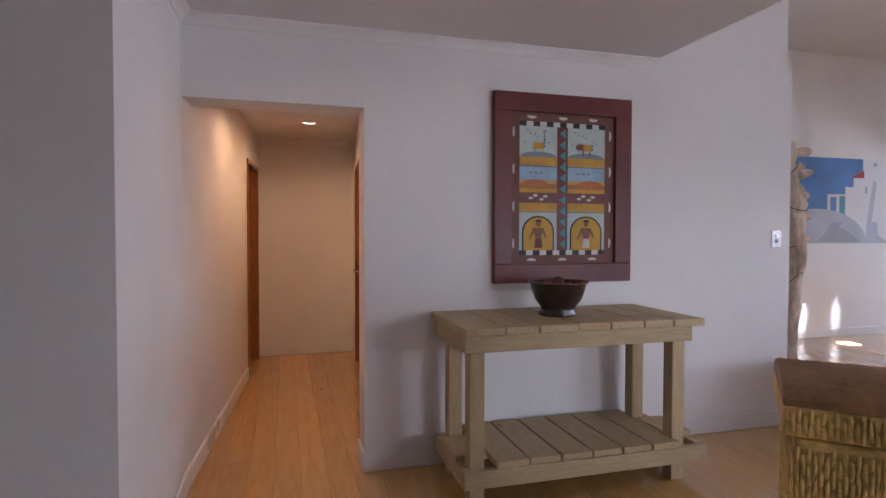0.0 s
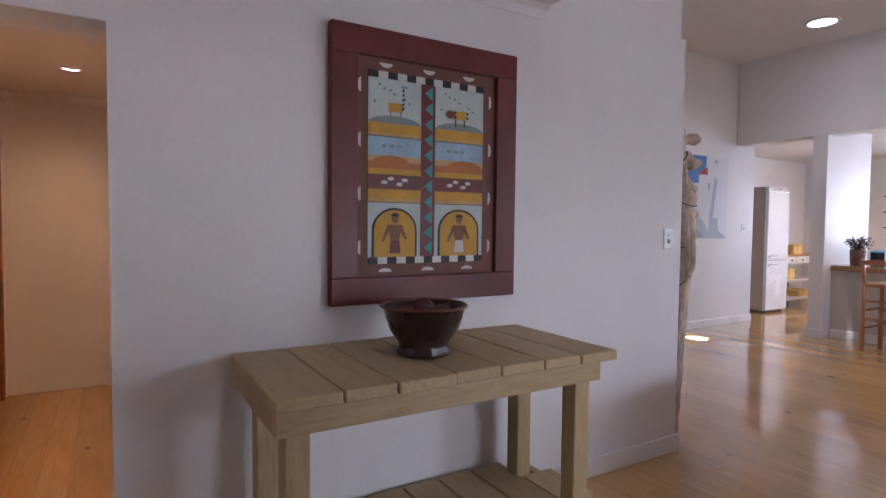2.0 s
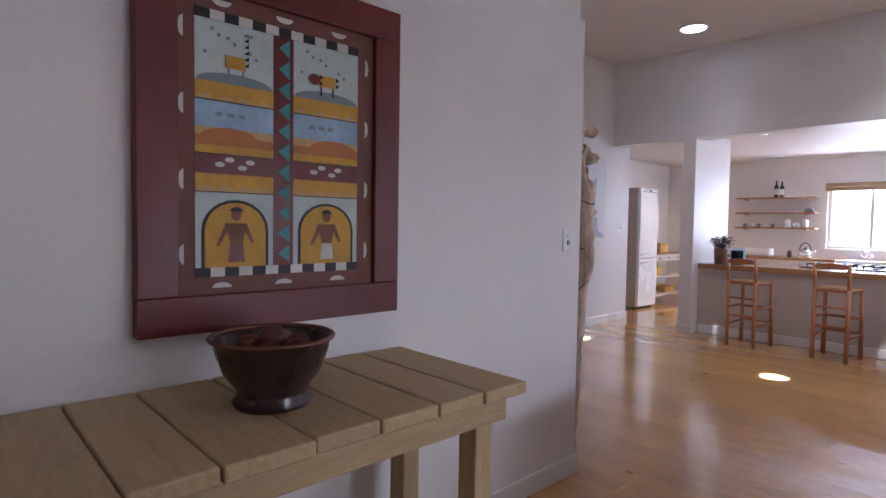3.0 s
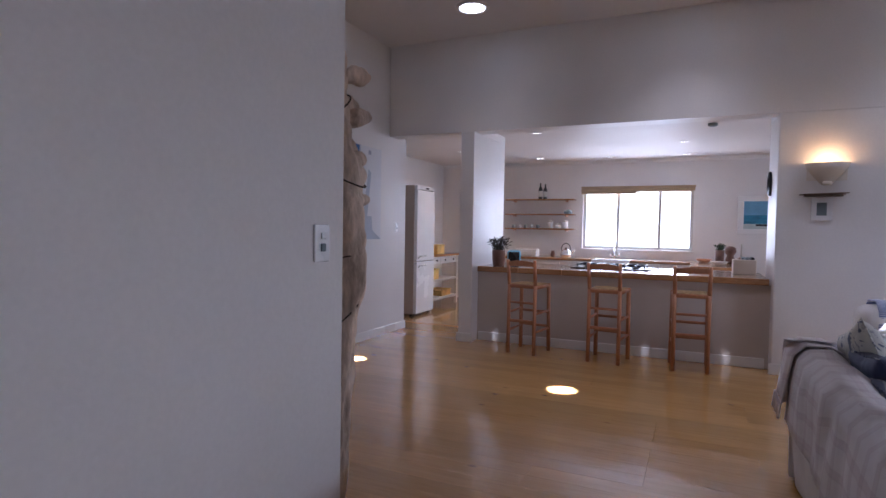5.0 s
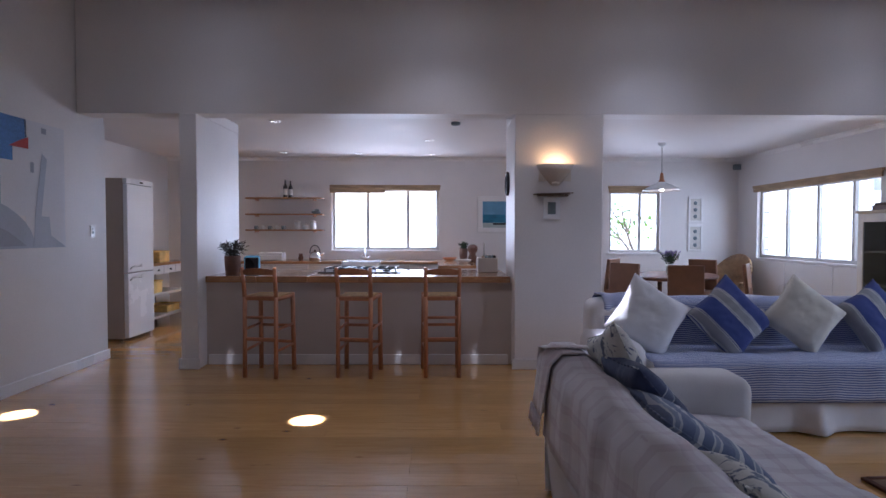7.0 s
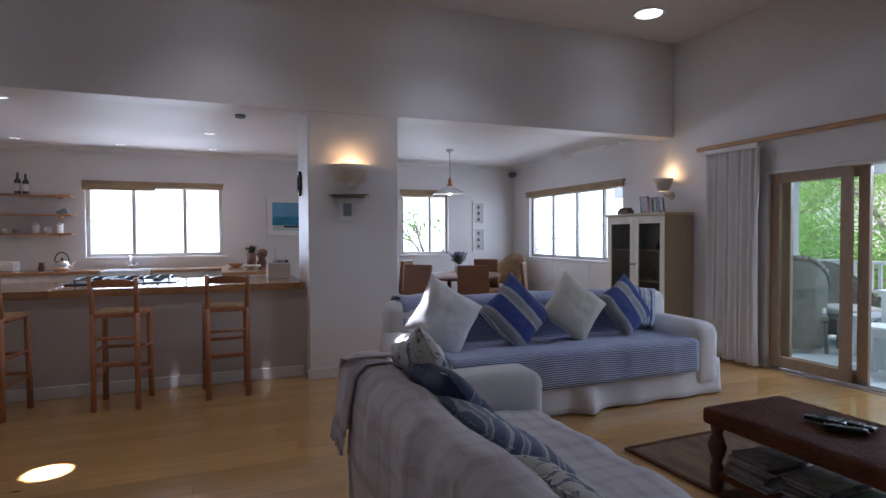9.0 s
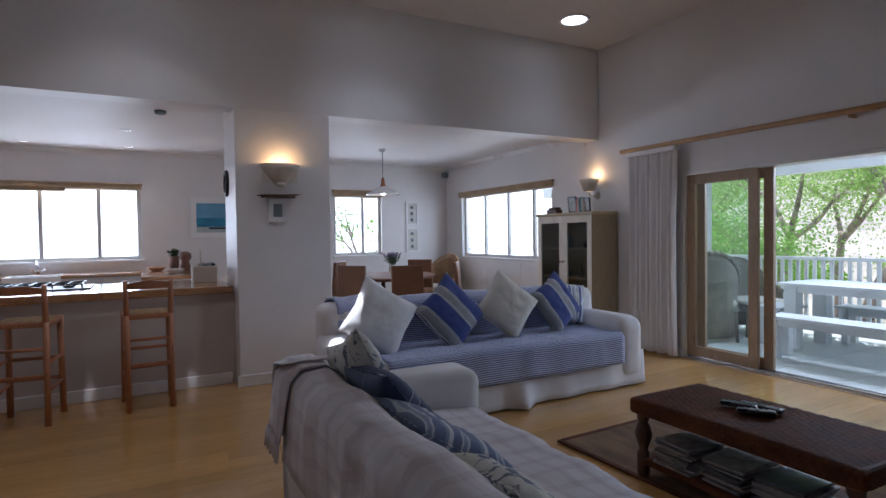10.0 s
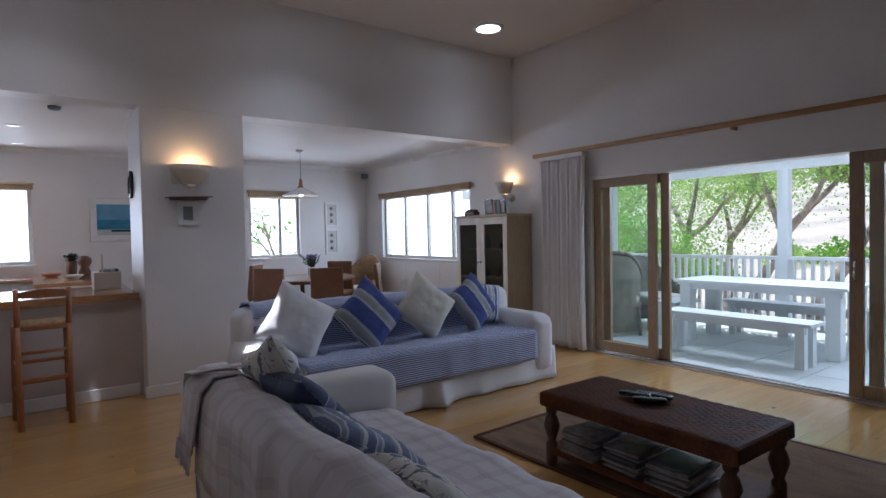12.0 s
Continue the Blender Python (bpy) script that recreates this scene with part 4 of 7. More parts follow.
def drape(name, prof, a0, a1, material, parent, swap=False, n=40, sag=0.012, seed=0.0, label="", thick=0.006, flare=0.0):
    """A cloth laid along a profile of (across, height), from a0 to a1 along the other way; swap: the profile runs along y."""
    pts = []
    for (p, q) in zip(prof, prof[1:]):
        k = max(1, int(math.hypot(q[0] - p[0], q[1] - p[1]) / 0.04))
        pts += [(p[0] + (q[0] - p[0]) * i / k, p[1] + (q[1] - p[1]) * i / k) for i in range(k)]
    pts.append(prof[-1])
    b = bm_new()
    rows = []
    for i, (c, z) in enumerate(pts):
        nx = pts[min(i + 1, len(pts) - 1)][0] - pts[max(i - 1, 0)][0]
        nz = pts[min(i + 1, len(pts) - 1)][1] - pts[max(i - 1, 0)][1]
        L = math.hypot(nx, nz) or 1
        row = []
        for j in range(n + 1):
            a = a0 + (a1 - a0) * j / n
            d = sag * (noise.noise((c * 3 + seed, a * 5, z * 3)) + 0.5 * noise.noise((c * 9, a * 13 + seed, z * 2))) + 0.004
            cc, zz = c + nz / L * d * -1, z + nx / L * d
            row.append(b.verts.new((a, cc, zz) if swap else (cc, a, zz)))
        rows.append(row)
    for r, s in zip(rows, rows[1:]):
        for j in range(n):
            b.faces.new((r[j], r[j + 1], s[j + 1], s[j])).smooth = True
    ob = part(name, b, material, parent, label, True)
    so = ob.modifiers.new("thickness", 'SOLIDIFY')
    so.thickness, so.offset = thick, 0
    return ob


NAVY = (0.035, 0.06, 0.24)
OFFW = (0.62, 0.62, 0.60)
GREYC = (0.30, 0.31, 0.33)
STRIPE_BIG = ramp_stripes("navy_striped_cloth", 'Z', 0.235, [(0.0, NAVY), (0.40, OFFW), (0.43, NAVY), (0.45, OFFW), (0.48, GREYC), (0.72, OFFW), (0.75, NAVY), (0.77, OFFW), (0.80, NAVY)], offset=0.38)
STRIPE_MUTE = ramp_stripes("grey_blue_striped_cloth", 'X', 0.13, [(0.0, (0.10, 0.15, 0.34)), (0.16, (0.74, 0.74, 0.72)), (0.30, (0.24, 0.31, 0.45)), (0.44, (0.74, 0.74, 0.72)), (0.50, (0.24, 0.31, 0.45)), (0.56, (0.74, 0.74, 0.72)), (0.70, (0.42, 0.46, 0.52)), (0.84, (0.74, 0.74, 0.72)), (0.92, (0.10, 0.15, 0.34))], offset=0.2)
STRIPE_NAVY = ramp_stripes("navy_grey_striped_cloth", 'Z', 0.19, [(0.0, (0.05, 0.07, 0.15)), (0.45, (0.42, 0.45, 0.50)), (0.48, (0.13, 0.16, 0.26)), (0.68, (0.42, 0.45, 0.50)), (0.71, (0.05, 0.07, 0.15))], offset=0.30)
STRIPE_EDGE = ramp_stripes("slate_blue_striped_cloth", 'Z', 0.15, [(0.0, (0.13, 0.17, 0.29)), (0.30, (0.50, 0.53, 0.57)), (0.36, (0.22, 0.27, 0.38)), (0.48, (0.50, 0.53, 0.57)), (0.53, (0.13, 0.17, 0.29)), (0.78, (0.58, 0.60, 0.62)), (0.90, (0.22, 0.27, 0.38))], offset=0.15)
CHECK = ramp_stripes("mauve_checked_cloth", 'X', 0.115, [(0.0, (0.78, 0.75, 0.77)), (0.70, (0.70, 0.655, 0.68)), (0.78, (0.72, 0.67, 0.70)), (0.90, (0.70, 0.655, 0.68))], axis2='Y', period2=0.105, stops2=[(0.0, (1, 1, 1)), (0.70, (0.89, 0.86, 0.88)), (0.78, (0.92, 0.88, 0.90)), (0.90, (0.89, 0.86, 0.88))])
_n2, _l2 = CHECK.node_tree.nodes, CHECK.node_tree.links
_sep = next(k for k in _n2 if k.type == 'SEPXYZ')
_sum = _n2.new("ShaderNodeMath")
_l2.new(_sep.outputs[1], _sum.inputs[0])
_l2.new(_sep.outputs[2], _sum.inputs[1])
for _lk in list(_sep.outputs[1].links):
    if _lk.to_node != _sum:
        _to = _lk.to_socket
        _l2.remove(_lk)
        _l2.new(_sum.outputs[0], _to)
COVER = mat("white_sofa_cover", (0.80, 0.79, 0.80), 0.92, var=0.05, scale=4, fine=350, bump=0.3, sheen=0.2)


def floral_mat():
    m = mat("floral_cloth", (0.68, 0.67, 0.62), 0.9, var=0.03, bump=0.2)
    n, l = m.node_tree.nodes, m.node_tree.links
    b = n["Principled BSDF"]
    src = b.inputs["Base Color"].links[0].from_socket
    tc = n.new("ShaderNodeTexCoord")
    nz = n.new("ShaderNodeTexNoise")
    nz.inputs["Scale"].default_value, nz.inputs["Detail"].default_value, nz.inputs["Distortion"].default_value = 17, 3, 1.6
    l.new(tc.outputs["Object"], nz.inputs[0])
    r = n.new("ShaderNodeMapRange")
    r.inputs[1].default_value, r.inputs[2].default_value = 0.55, 0.6
    l.new(nz.outputs[0], r.inputs[0])
    mx = n.new("ShaderNodeMix")
    mx.data_type = 'RGBA'
    l.new(r.outputs[0], mx.inputs[0])
    l.new(src, mx.inputs[6])
    mx.inputs[7].default_value = (0.16, 0.19, 0.25, 1)
    l.new(mx.outputs[2], b.inputs["Base Color"])
    return m


FLORAL = floral_mat()


def skirt(name, pts, z0, z1, material, parent, fold=0.012, seed=0.0, kick=None):
    """A loose hem that hangs round a line of floor points."""
    dense = []
    for p, q in zip(pts, pts[1:]):
        p, q = Vector((*p, 0)), Vector((*q, 0))
        k = max(2, int((q - p).length / 0.035))
        out = Vector(((q - p).y, -(q - p).x, 0)).normalized()
        dense += [(p.lerp(q, i / k), out) for i in range(k + 1)]
    b = bm_new()
    rows = []
    for h in range(7):
        f = h / 6
        row = []
        for i, (p, o) in enumerate(dense):
            w = fold * f * (math.sin(i * 0.55 + seed) * 0.5 + noise.noise((i * 0.13, seed, f)) * 1.4) + 0.02 * f
            if kick:
                w += kick[2] * f * max(0.0, 1 - abs((p.xy - Vector(kick[:2])).length) / kick[3])
            q = p + o * w
            row.append(b.verts.new((q.x, q.y, z1 + (z0 - z1) * f)))
        rows.append(row)
    for r, s in zip(rows, rows[1:]):
        for j in range(len(r) - 1):
            b.faces.new((r[j], r[j + 1], s[j + 1], s[j])).smooth = True
    ob = part(name, b, material, parent, "", True)
    so = ob.modifiers.new("thickness", 'SOLIDIFY')
    so.thickness, so.offset = 0.005, -1
    return ob


def sofa_far():
    t = thing("sofa", "white slip-covered sofa with a blue striped throw", "sofa", "", pose(0, -0.07, 0))
    part("base", soft_box(bm_new(), 6.44, 7.30, -1.50, 1.20, 0.03, 0.36, 0.03), COVER, t, smooth=True)
    part("seat", soft_box(bm_new(), 6.40, 7.08, -1.24, 0.94, 0.33, 0.475, 0.05, 0.012, 3), COVER, t, smooth=True)
    b = bm_new()
    soft_box(b, 6.98, 7.32, -1.50, 1.20, 0.30, 0.83, 0.09, 0.01, 5)
    part("backrest", b, COVER, t, smooth=True)
    for y0, y1, s in ((-1.56, -1.25, 1), (0.95, 1.26, 2)):
        part("armrest", soft_box(bm_new(), 6.41, 7.20, y0, y1, 0.05, 0.615, 0.11, 0.008, s), COVER, t, smooth=True)
    skirt("skirt", [(7.32, -1.52), (6.44, -1.56), (6.42, 1.26), (7.32, 1.26)][::-1], 0.012, 0.30, COVER, t, 0.016, 1.0, (6.43, -0.18, 0.10, 0.13))
    th = thing("throw", "blue and white striped cotton throw over the sofa", "throw", "", pose(0, -0.07, 0))
    drape("cloth", [(7.335, 0.62), (7.33, 0.80), (7.27, 0.85), (7.08, 0.855), (6.99, 0.80), (6.95, 0.50), (6.42, 0.49), (6.385, 0.46), (6.375, 0.22)], -1.27, 0.93, STRIPE_THROW2, th, n=60, seed=2.0, sag=0.014)
    drape("back_cloth", [(7.345, 0.60), (7.34, 0.82), (7.27, 0.865), (7.08, 0.868), (6.985, 0.81), (6.965, 0.66)], 0.80, 1.10, STRIPE_THROW2, th, n=14, seed=6.0, sag=0.02)
    return t


STRIPE_THROW2 = ramp_stripes("blue_white_ticking_fine", 'Z', 0.017, [(0.0, (0.11, 0.16, 0.38)), (0.5, (0.60, 0.63, 0.74))])
_n2, _l2 = STRIPE_THROW2.node_tree.nodes, STRIPE_THROW2.node_tree.links
# stripes run along y: count across x and z together
_sep = next(k for k in _n2 if k.type == 'SEPXYZ')
_sum = _n2.new("ShaderNodeMath")
_l2.new(_sep.outputs[0], _sum.inputs[0])
_l2.new(_sep.outputs[2], _sum.inputs[1])
for _lk in list(_sep.outputs[2].links):
    if _lk.to_node != _sum:
        _to = _lk.to_socket
        _l2.remove(_lk)
        _l2.new(_sum.outputs[0], _to)
sofa_far()


def lean(x, y, z, spin, tilt=-16, yaw=0):
    """A cushion that leans on the far sofa's back: turned on its corner by spin."""
    return Matrix.Translation((x, y, z)) @ Euler((0, 0, radians(-90 + yaw))).to_matrix().to_4x4() @ Euler((radians(tilt), 0, 0)).to_matrix().to_4x4() @ Euler((0, radians(spin), 0)).to_matrix().to_4x4()


cushion("plump white cotton cushion propped on its corner", WHITEC, lean(6.80, 0.76, 0.735, 34), 0.48, 0.18, 1.0)
cushion("navy cushion with white and grey stripes on its corner", STRIPE_BIG, lean(6.80, 0.15, 0.725, 50, -18, 4), 0.48, 0.16, 2.0)
cushion("cream cotton cushion propped on its corner", CREAMC, lean(6.80, -0.40, 0.745, 40, -16, -5), 0.45, 0.17, 3.0)
cushion("navy cushion with crumpled white stripes", STRIPE_BIG, lean(6.82, -0.95, 0.73, 62, -20, 8), 0.44, 0.15, 4.0)
cushion("blue striped cushion tucked behind another", STRIPE_MUTE, lean(6.90, -1.15, 0.71, 12, -12), 0.38, 0.12, 5.0)


def sofa_near():
    t = thing("sofa", "white slip-covered sofa with a checked throw", "sofa", "", pose(0, -0.15, 0))
    part("base", soft_box(bm_new(), 3.28, 5.56, 1.00, 1.86, 0.03, 0.36, 0.03, seed=8), COVER, t, smooth=True)
    part("seat", soft_box(bm_new(), 3.50, 5.34, 0.97, 1.68, 0.33, 0.47, 0.05, 0.012, 9), COVER, t, smooth=True)
    part("backrest", soft_box(bm_new(), 3.28, 5.44, 1.74, 1.925, 0.30, 0.765, 0.075, 0.01, 10), COVER, t, smooth=True)
    for x0, x1, s in ((5.33, 5.62, 3), (3.22, 3.51, 4)):
        part("armrest", soft_box(bm_new(), x0, x1, 0.92, 1.80, 0.05, 0.66, 0.08, 0.008, s), COVER, t, smooth=True)
    skirt("skirt", [(3.24, 1.9), (5.58, 1.9), (5.60, 0.96), (3.24, 0.96), (3.24, 1.9)], 0.012, 0.30, COVER, t, 0.014, 2.0)
    th = thing("throw", "white checked cotton throw with tasselled corner on the sofa", "throw", "", pose(0, -0.15, 0))
    drape("cloth", [(1.965, 0.40), (1.955, 0.62), (1.94, 0.74), (1.89, 0.79), (1.79, 0.79), (1.715, 0.73), (1.64, 0.52), (1.02, 0.492), (0.965, 0.46), (0.955, 0.30)], 3.52, 5.30, CHECK, th, swap=True, n=50, seed=11.0, sag=0.02)
    drape("corner_cloth", [(1.985, 0.50), (1.97, 0.62), (1.952, 0.75), (1.895, 0.803), (1.79, 0.803), (1.70, 0.75)], 5.22, 5.48, CHECK, th, swap=True, n=10, seed=13.0, sag=0.02)
    drape("end_cloth", [(5.49, 0.44), (5.495, 0.60), (5.48, 0.74), (5.44, 0.80), (5.30, 0.812)], 1.72, 1.965, CHECK, th, n=10, seed=14.0, sag=0.025)
    b = bm_new()
    random.seed(5)
    for i in range(16):
        x = 5.24 + 0.24 * i / 15
        rod(b, (x, 1.992, 0.505), (x + random.uniform(-0.01, 0.01), 2.0, 0.44 - 0.03 * random.random()), 0.004, 0.006, 6)
    part("fringe", b, CHECK, th)
    return t


sofa_near()


def lean_b(x, y, z, spin, tilt=20, yaw=0):
    return Matrix.Translation((x, y, z)) @ Euler((0, 0, radians(yaw))).to_matrix().to_4x4() @ Euler((radians(tilt), 0, 0)).to_matrix().to_4x4() @ Euler((0, radians(spin), 0)).to_matrix().to_4x4()


cushion("cream cushion with grey floral print and frill", FLORAL, lean_b(5.17, 1.49, 0.725, 22, -20, 8), 0.42, 0.14, 6.0)
cushion("navy striped cushion leaning on the sofa back", STRIPE_NAVY, lean_b(4.93, 1.44, 0.675, 6, -40, 6), 0.44, 0.13, 7.0)
cushion("grey-blue and white striped cushion leaning on another", STRIPE_EDGE, lean_b(4.60, 1.41, 0.64, 4, -56, 2), 0.46, 0.12, 8.0)
cushion("cream floral cushion low on the sofa", FLORAL, lean_b(4.06, 1.44, 0.60, 12, -42, 0), 0.42, 0.14, 9.0)

# ---- coffee table, rug ----
RATTAN = mat("dark_rattan", (0.115, 0.038, 0.014), 0.7, var=0.3, scale=5, fine=60, bump=0.35, spec=0.22)
RATWOOD = board_mat("dark_turned_wood", (0.11, 0.042, 0.018), (0.06, 0.024, 0.011), 0.45, (10, 10, 2), coat=0.2, knots=False)
RUGM = mat("brown_jute", (0.21, 0.125, 0.065), 0.95, var=0.25, scale=3, fine=120, bump=0.8, stretch=(1, 3, 1))


def rug():
    t = thing("rug", "brown woven jute rug under the coffee table", "rug", "", pose(4.35, -0.79, 0.001, 0, 0, 2))
    part("field", box(bm_new(), -1.36, 1.36, -0.74, 0.70, 0.0, 0.012, 0.004), RUGM, t)
    b = bm_new()
    for a in ((-1.38, 1.38, 0.69, 0.725), (-1.38, 1.38, -0.765, -0.73), (-1.385, -1.35, -0.73, 0.69), (1.35, 1.385, -0.73, 0.69)):
        box(b, a[0], a[1], a[2], a[3], 0.0, 0.016, 0.005)
    part("border", b, RATTAN, t, "darker bound edge")
    return t


rug()


def coffee_table():
    t = thing("coffee_table", "dark brown rattan coffee table with turned legs", "coffee table")
    X0, X1, Y0, Y1, Z = 3.96, 5.11, -0.61, -0.03, 0.455
    b = bm_new()
    box(b, X0, X1, Y0, Y1, Z - 0.095, Z - 0.008, 0.022, 3)
    top = part("top", b, RATTAN, t)
    w = bm_new()
    weave(w, (X0 + 0.03, Y0 + 0.02, Z - 0.008), (1, 0, 0), (0, 1, 0), (0, 0, 1), X1 - X0 - 0.06, Y1 - Y0 - 0.04, 34, 26, 0.006)
    weave(w, (X0 + 0.02, Y1, Z - 0.085), (1, 0, 0), (0, 0, 1), (0, 1, 0), X1 - X0 - 0.04, 0.065, 40, 5, 0.005)
    weave(w, (X0, Y0 + 0.02, Z - 0.085), (0, 1, 0), (0, 0, 1), (-1, 0, 0), Y1 - Y0 - 0.04, 0.065, 18, 5, 0.005)
    weave(w, (X1, Y0 + 0.02, Z - 0.085), (0, 1, 0), (0, 0, 1), (1, 0, 0), Y1 - Y0 - 0.04, 0.065, 18, 5, 0.005)
    tagged(part("wickerwork", w, RATTAN, top), kind="stuff")
    prof = [(0.028, 0.0), (0.034, 0.03), (0.034, 0.13), (0.022, 0.15), (0.036, 0.19), (0.048, 0.235), (0.036, 0.28), (0.024, 0.30), (0.034, 0.32), (0.034, 0.37)]
    for x in (X0 + 0.055, X1 - 0.055):
        for y in (Y0 + 0.055, Y1 - 0.055):
            part("leg", lathe(bm_new(), prof, (x, y, 0.013), 20), RATWOOD, t, smooth=True)
    sh = part("shelf", box(bm_new(), X0 + 0.03, X1 - 0.03, Y0 + 0.03, Y1 - 0.03, 0.085, 0.125, 0.01), RATTAN, t)
    return t


coffee_table()
PAPER = mat("printed_paper", (0.30, 0.27, 0.25), 0.5, var=0.35, scale=12, fine=30, bump=0.0)
PAPERD = mat("dark_magazine", (0.09, 0.09, 0.11), 0.4, var=0.35, scale=12, fine=30, bump=0.0)
random.seed(12)
for _k, _cx in enumerate((4.32, 4.58, 4.86)):
    for _i in range(9):
        _w, _d, _h = 0.21 + random.uniform(-0.02, 0.02), 0.29, 0.013
        _t = thing("magazine", "magazine in an untidy stack under the table", "magazine", "magazines", pose(_cx + random.uniform(-0.012, 0.012), -0.22 + random.uniform(-0.02, 0.02), 0.125 + _i * 0.0135, 0, 0, random.uniform(-5, 5)))
        part("page_block", box(bm_new(), -_w / 2, _w / 2, -_d / 2, _d / 2, 0.0, _h - 0.001, 0.002), random.choice((PAPER, PAPER, PAPERD)), _t)


def remote(x, y, rot, L=0.17):
    t = thing("remote_control", "black remote control lying on the coffee table", "remote", "remote controls", pose(x, y, 0.4605, 0, 0, rot))
    part("case", box(bm_new(), -L / 2, L / 2, -0.024, 0.024, 0, 0.022, 0.008), BLACKP, t)
    for i in range(5):
        for j in (-1, 0, 1):
            part("button", box(bm_new(), -L / 2 + 0.02 + i * 0.026, -L / 2 + 0.033 + i * 0.026, j * 0.013 - 0.004, j * 0.013 + 0.004, 0.0222, 0.0245, 0.001), P_GREY, t)
    return t


remote(4.66, -0.33, 20)
remote(4.55, -0.30, 35)
remote(4.58, -0.39, 10, 0.2)

# ---- curtain, rod ----
CURT = mat("curtain_linen", (0.84, 0.81, 0.80), 0.9, var=0.06, scale=3, fine=300, bump=0.25, stretch=(1, 1, 0.4), sheen=0.2, trans=0.0)


def curtain(x0, x1):
    t = thing("curtain", "pale linen curtain gathered in deep folds", "curtain")
    b = bm_new()
    n, rows = 150, []
    for k in range(26):
        f = k / 25
        z = 2.27 - 2.25 * f
        row = []
        for i in range(n + 1):
            u = i / n
            a = u * 2 * math.pi * 9 + 0.8 * noise.noise((u * 5, 0, f * 0.8))
            amp = 0.03 + 0.02 * f
            spread = 1 - 0.05 * math.sin(f * math.pi)
            x = x0 + (x1 - x0) * (0.5 + (u - 0.5) * spread) + 0.012 * math.sin(a * 0.5 + f)
            row.append(b.verts.new((x, SLIDE_Y + 0.10 + amp * math.sin(a) + 0.01 * noise.noise((u * 9, f * 4, 2)), z)))
        rows.append(row)
    for r, s in zip(rows, rows[1:]):
        for i in range(n):
            b.faces.new((r[i], r[i + 1], s[i + 1], s[i])).smooth = True
    ob = part("cloth", b, CURT, t, smooth=True)
    so = ob.modifiers.new("thickness", 'SOLIDIFY')
    so.thickness = 0.003
    b = bm_new()
    box(b, x0, x1, SLIDE_Y + 0.055, SLIDE_Y + 0.145, 2.225, 2.275, 0.01)
    part("heading", b, CURT, t, "gathered heading tape")
    return t


curtain(6.93, 7.62)


def curtain_rod():
    t = thing("curtain_rod", "long round wooden curtain pole over the sliding doors", "curtain rod")
    part("pole", rod(bm_new(), (2.9, SLIDE_Y + 0.10, 2.305), (7.72, SLIDE_Y + 0.10, 2.305), 0.026, seg=16), RODWOOD, t, smooth=True)
    for x in (7.66, 5.3, 2.97):
        part("bracket", box(bm_new(), x - 0.012, x + 0.012, SLIDE_Y, SLIDE_Y + 0.09, 2.255, 2.285, 0.003), RODWOOD, t)
    return t


curtain_rod()


# ---- sliding doors ----
def sliding_panel(t, x0, x1, y, handle=0):
    b = bm_new()
    w = 0.095
    box(b, x0, x0 + w, y - 0.02, y + 0.02, 0.03, 1.955, 0.004)
    box(b, x1 - w, x1, y - 0.02, y + 0.02, 0.03, 1.955, 0.004)
    box(b, x0 + w, x1 - w, y - 0.018, y + 0.018, 1.86, 1.955, 0.003)
    box(b, x0 + w, x1 - w, y - 0.018, y + 0.018, 0.03, 0.135, 0.003)
    fr = part("panel_frame", b, OAKFRAME, t, "brown wooden sliding panel")
    gl = part("pane", box(bm_new(), x0 + w - 0.005, x1 - w + 0.005, y - 0.003, y + 0.003, 0.13, 1.865), GLASS, fr, "clear glass pane")
    gl.visible_shadow = False
    if handle:
        h = bm_new()
        tube(h, [(handle, y + 0.022, 0.95), (handle, y + 0.055, 0.97), (handle, y + 0.06, 1.03), (handle, y + 0.055, 1.09), (handle, y + 0.022, 1.11)], 0.008, 8)
        part("handle", h, STEEL, fr, "curved steel pull handle", True)


def sliding_doors():
    t = tagged(thing("door_4", "", ""), "wooden framed glass sliding doors standing open", "sliding door", "", "structure")
    b = bm_new()
    box(b, SD[0], SD[1], SLIDE_Y - 0.19, SLIDE_Y + 0.006, 1.955, 1.988, 0.003)
    box(b, SD[0], SD[0] + 0.03, SLIDE_Y - 0.19, SLIDE_Y + 0.006, 0.0, 1.955, 0.003)
    box(b, SD[1] - 0.03, SD[1], SLIDE_Y - 0.19, SLIDE_Y + 0.006, 0.0, 1.955, 0.003)
    part("jamb", b, TRIM, t, "pale painted door lining")
    b = bm_new()
    for y in (-0.055, -0.125):
        box(b, SD[0] + 0.03, SD[1] - 0.03, SLIDE_Y + y - 0.012, SLIDE_Y + y + 0.012, 0.0, 0.028, 0.003)
    part("track", b, STEEL, t, "metal floor track")
    part("sill", box(bm_new(), SD[0] + 0.03, SD[1] - 0.03, SLIDE_Y - 0.19, SLIDE_Y + 0.0, -0.02, 0.006, 0.002), OAKFRAME, t)
    sliding_panel(t, 6.14, 6.92, SLIDE_Y - 0.055)
    sliding_panel(t, 6.03, 6.85, SLIDE_Y - 0.125)
    sliding_panel(t, 3.55, 4.45, SLIDE_Y - 0.055, 4.405)
    sliding_panel(t, 3.34, 4.34, SLIDE_Y - 0.125)
    return t


sliding_doors()

# ---- display cabinet ----
CABGLASS = glass_mat("cabinet_glass", (0.75, 0.78, 0.78))


DOORPALE = mat("pale_cabinet_paint", (0.80, 0.75, 0.66), 0.55, var=0.08, scale=6, fine=60, bump=0.12, stretch=(1, 1, 0.2))


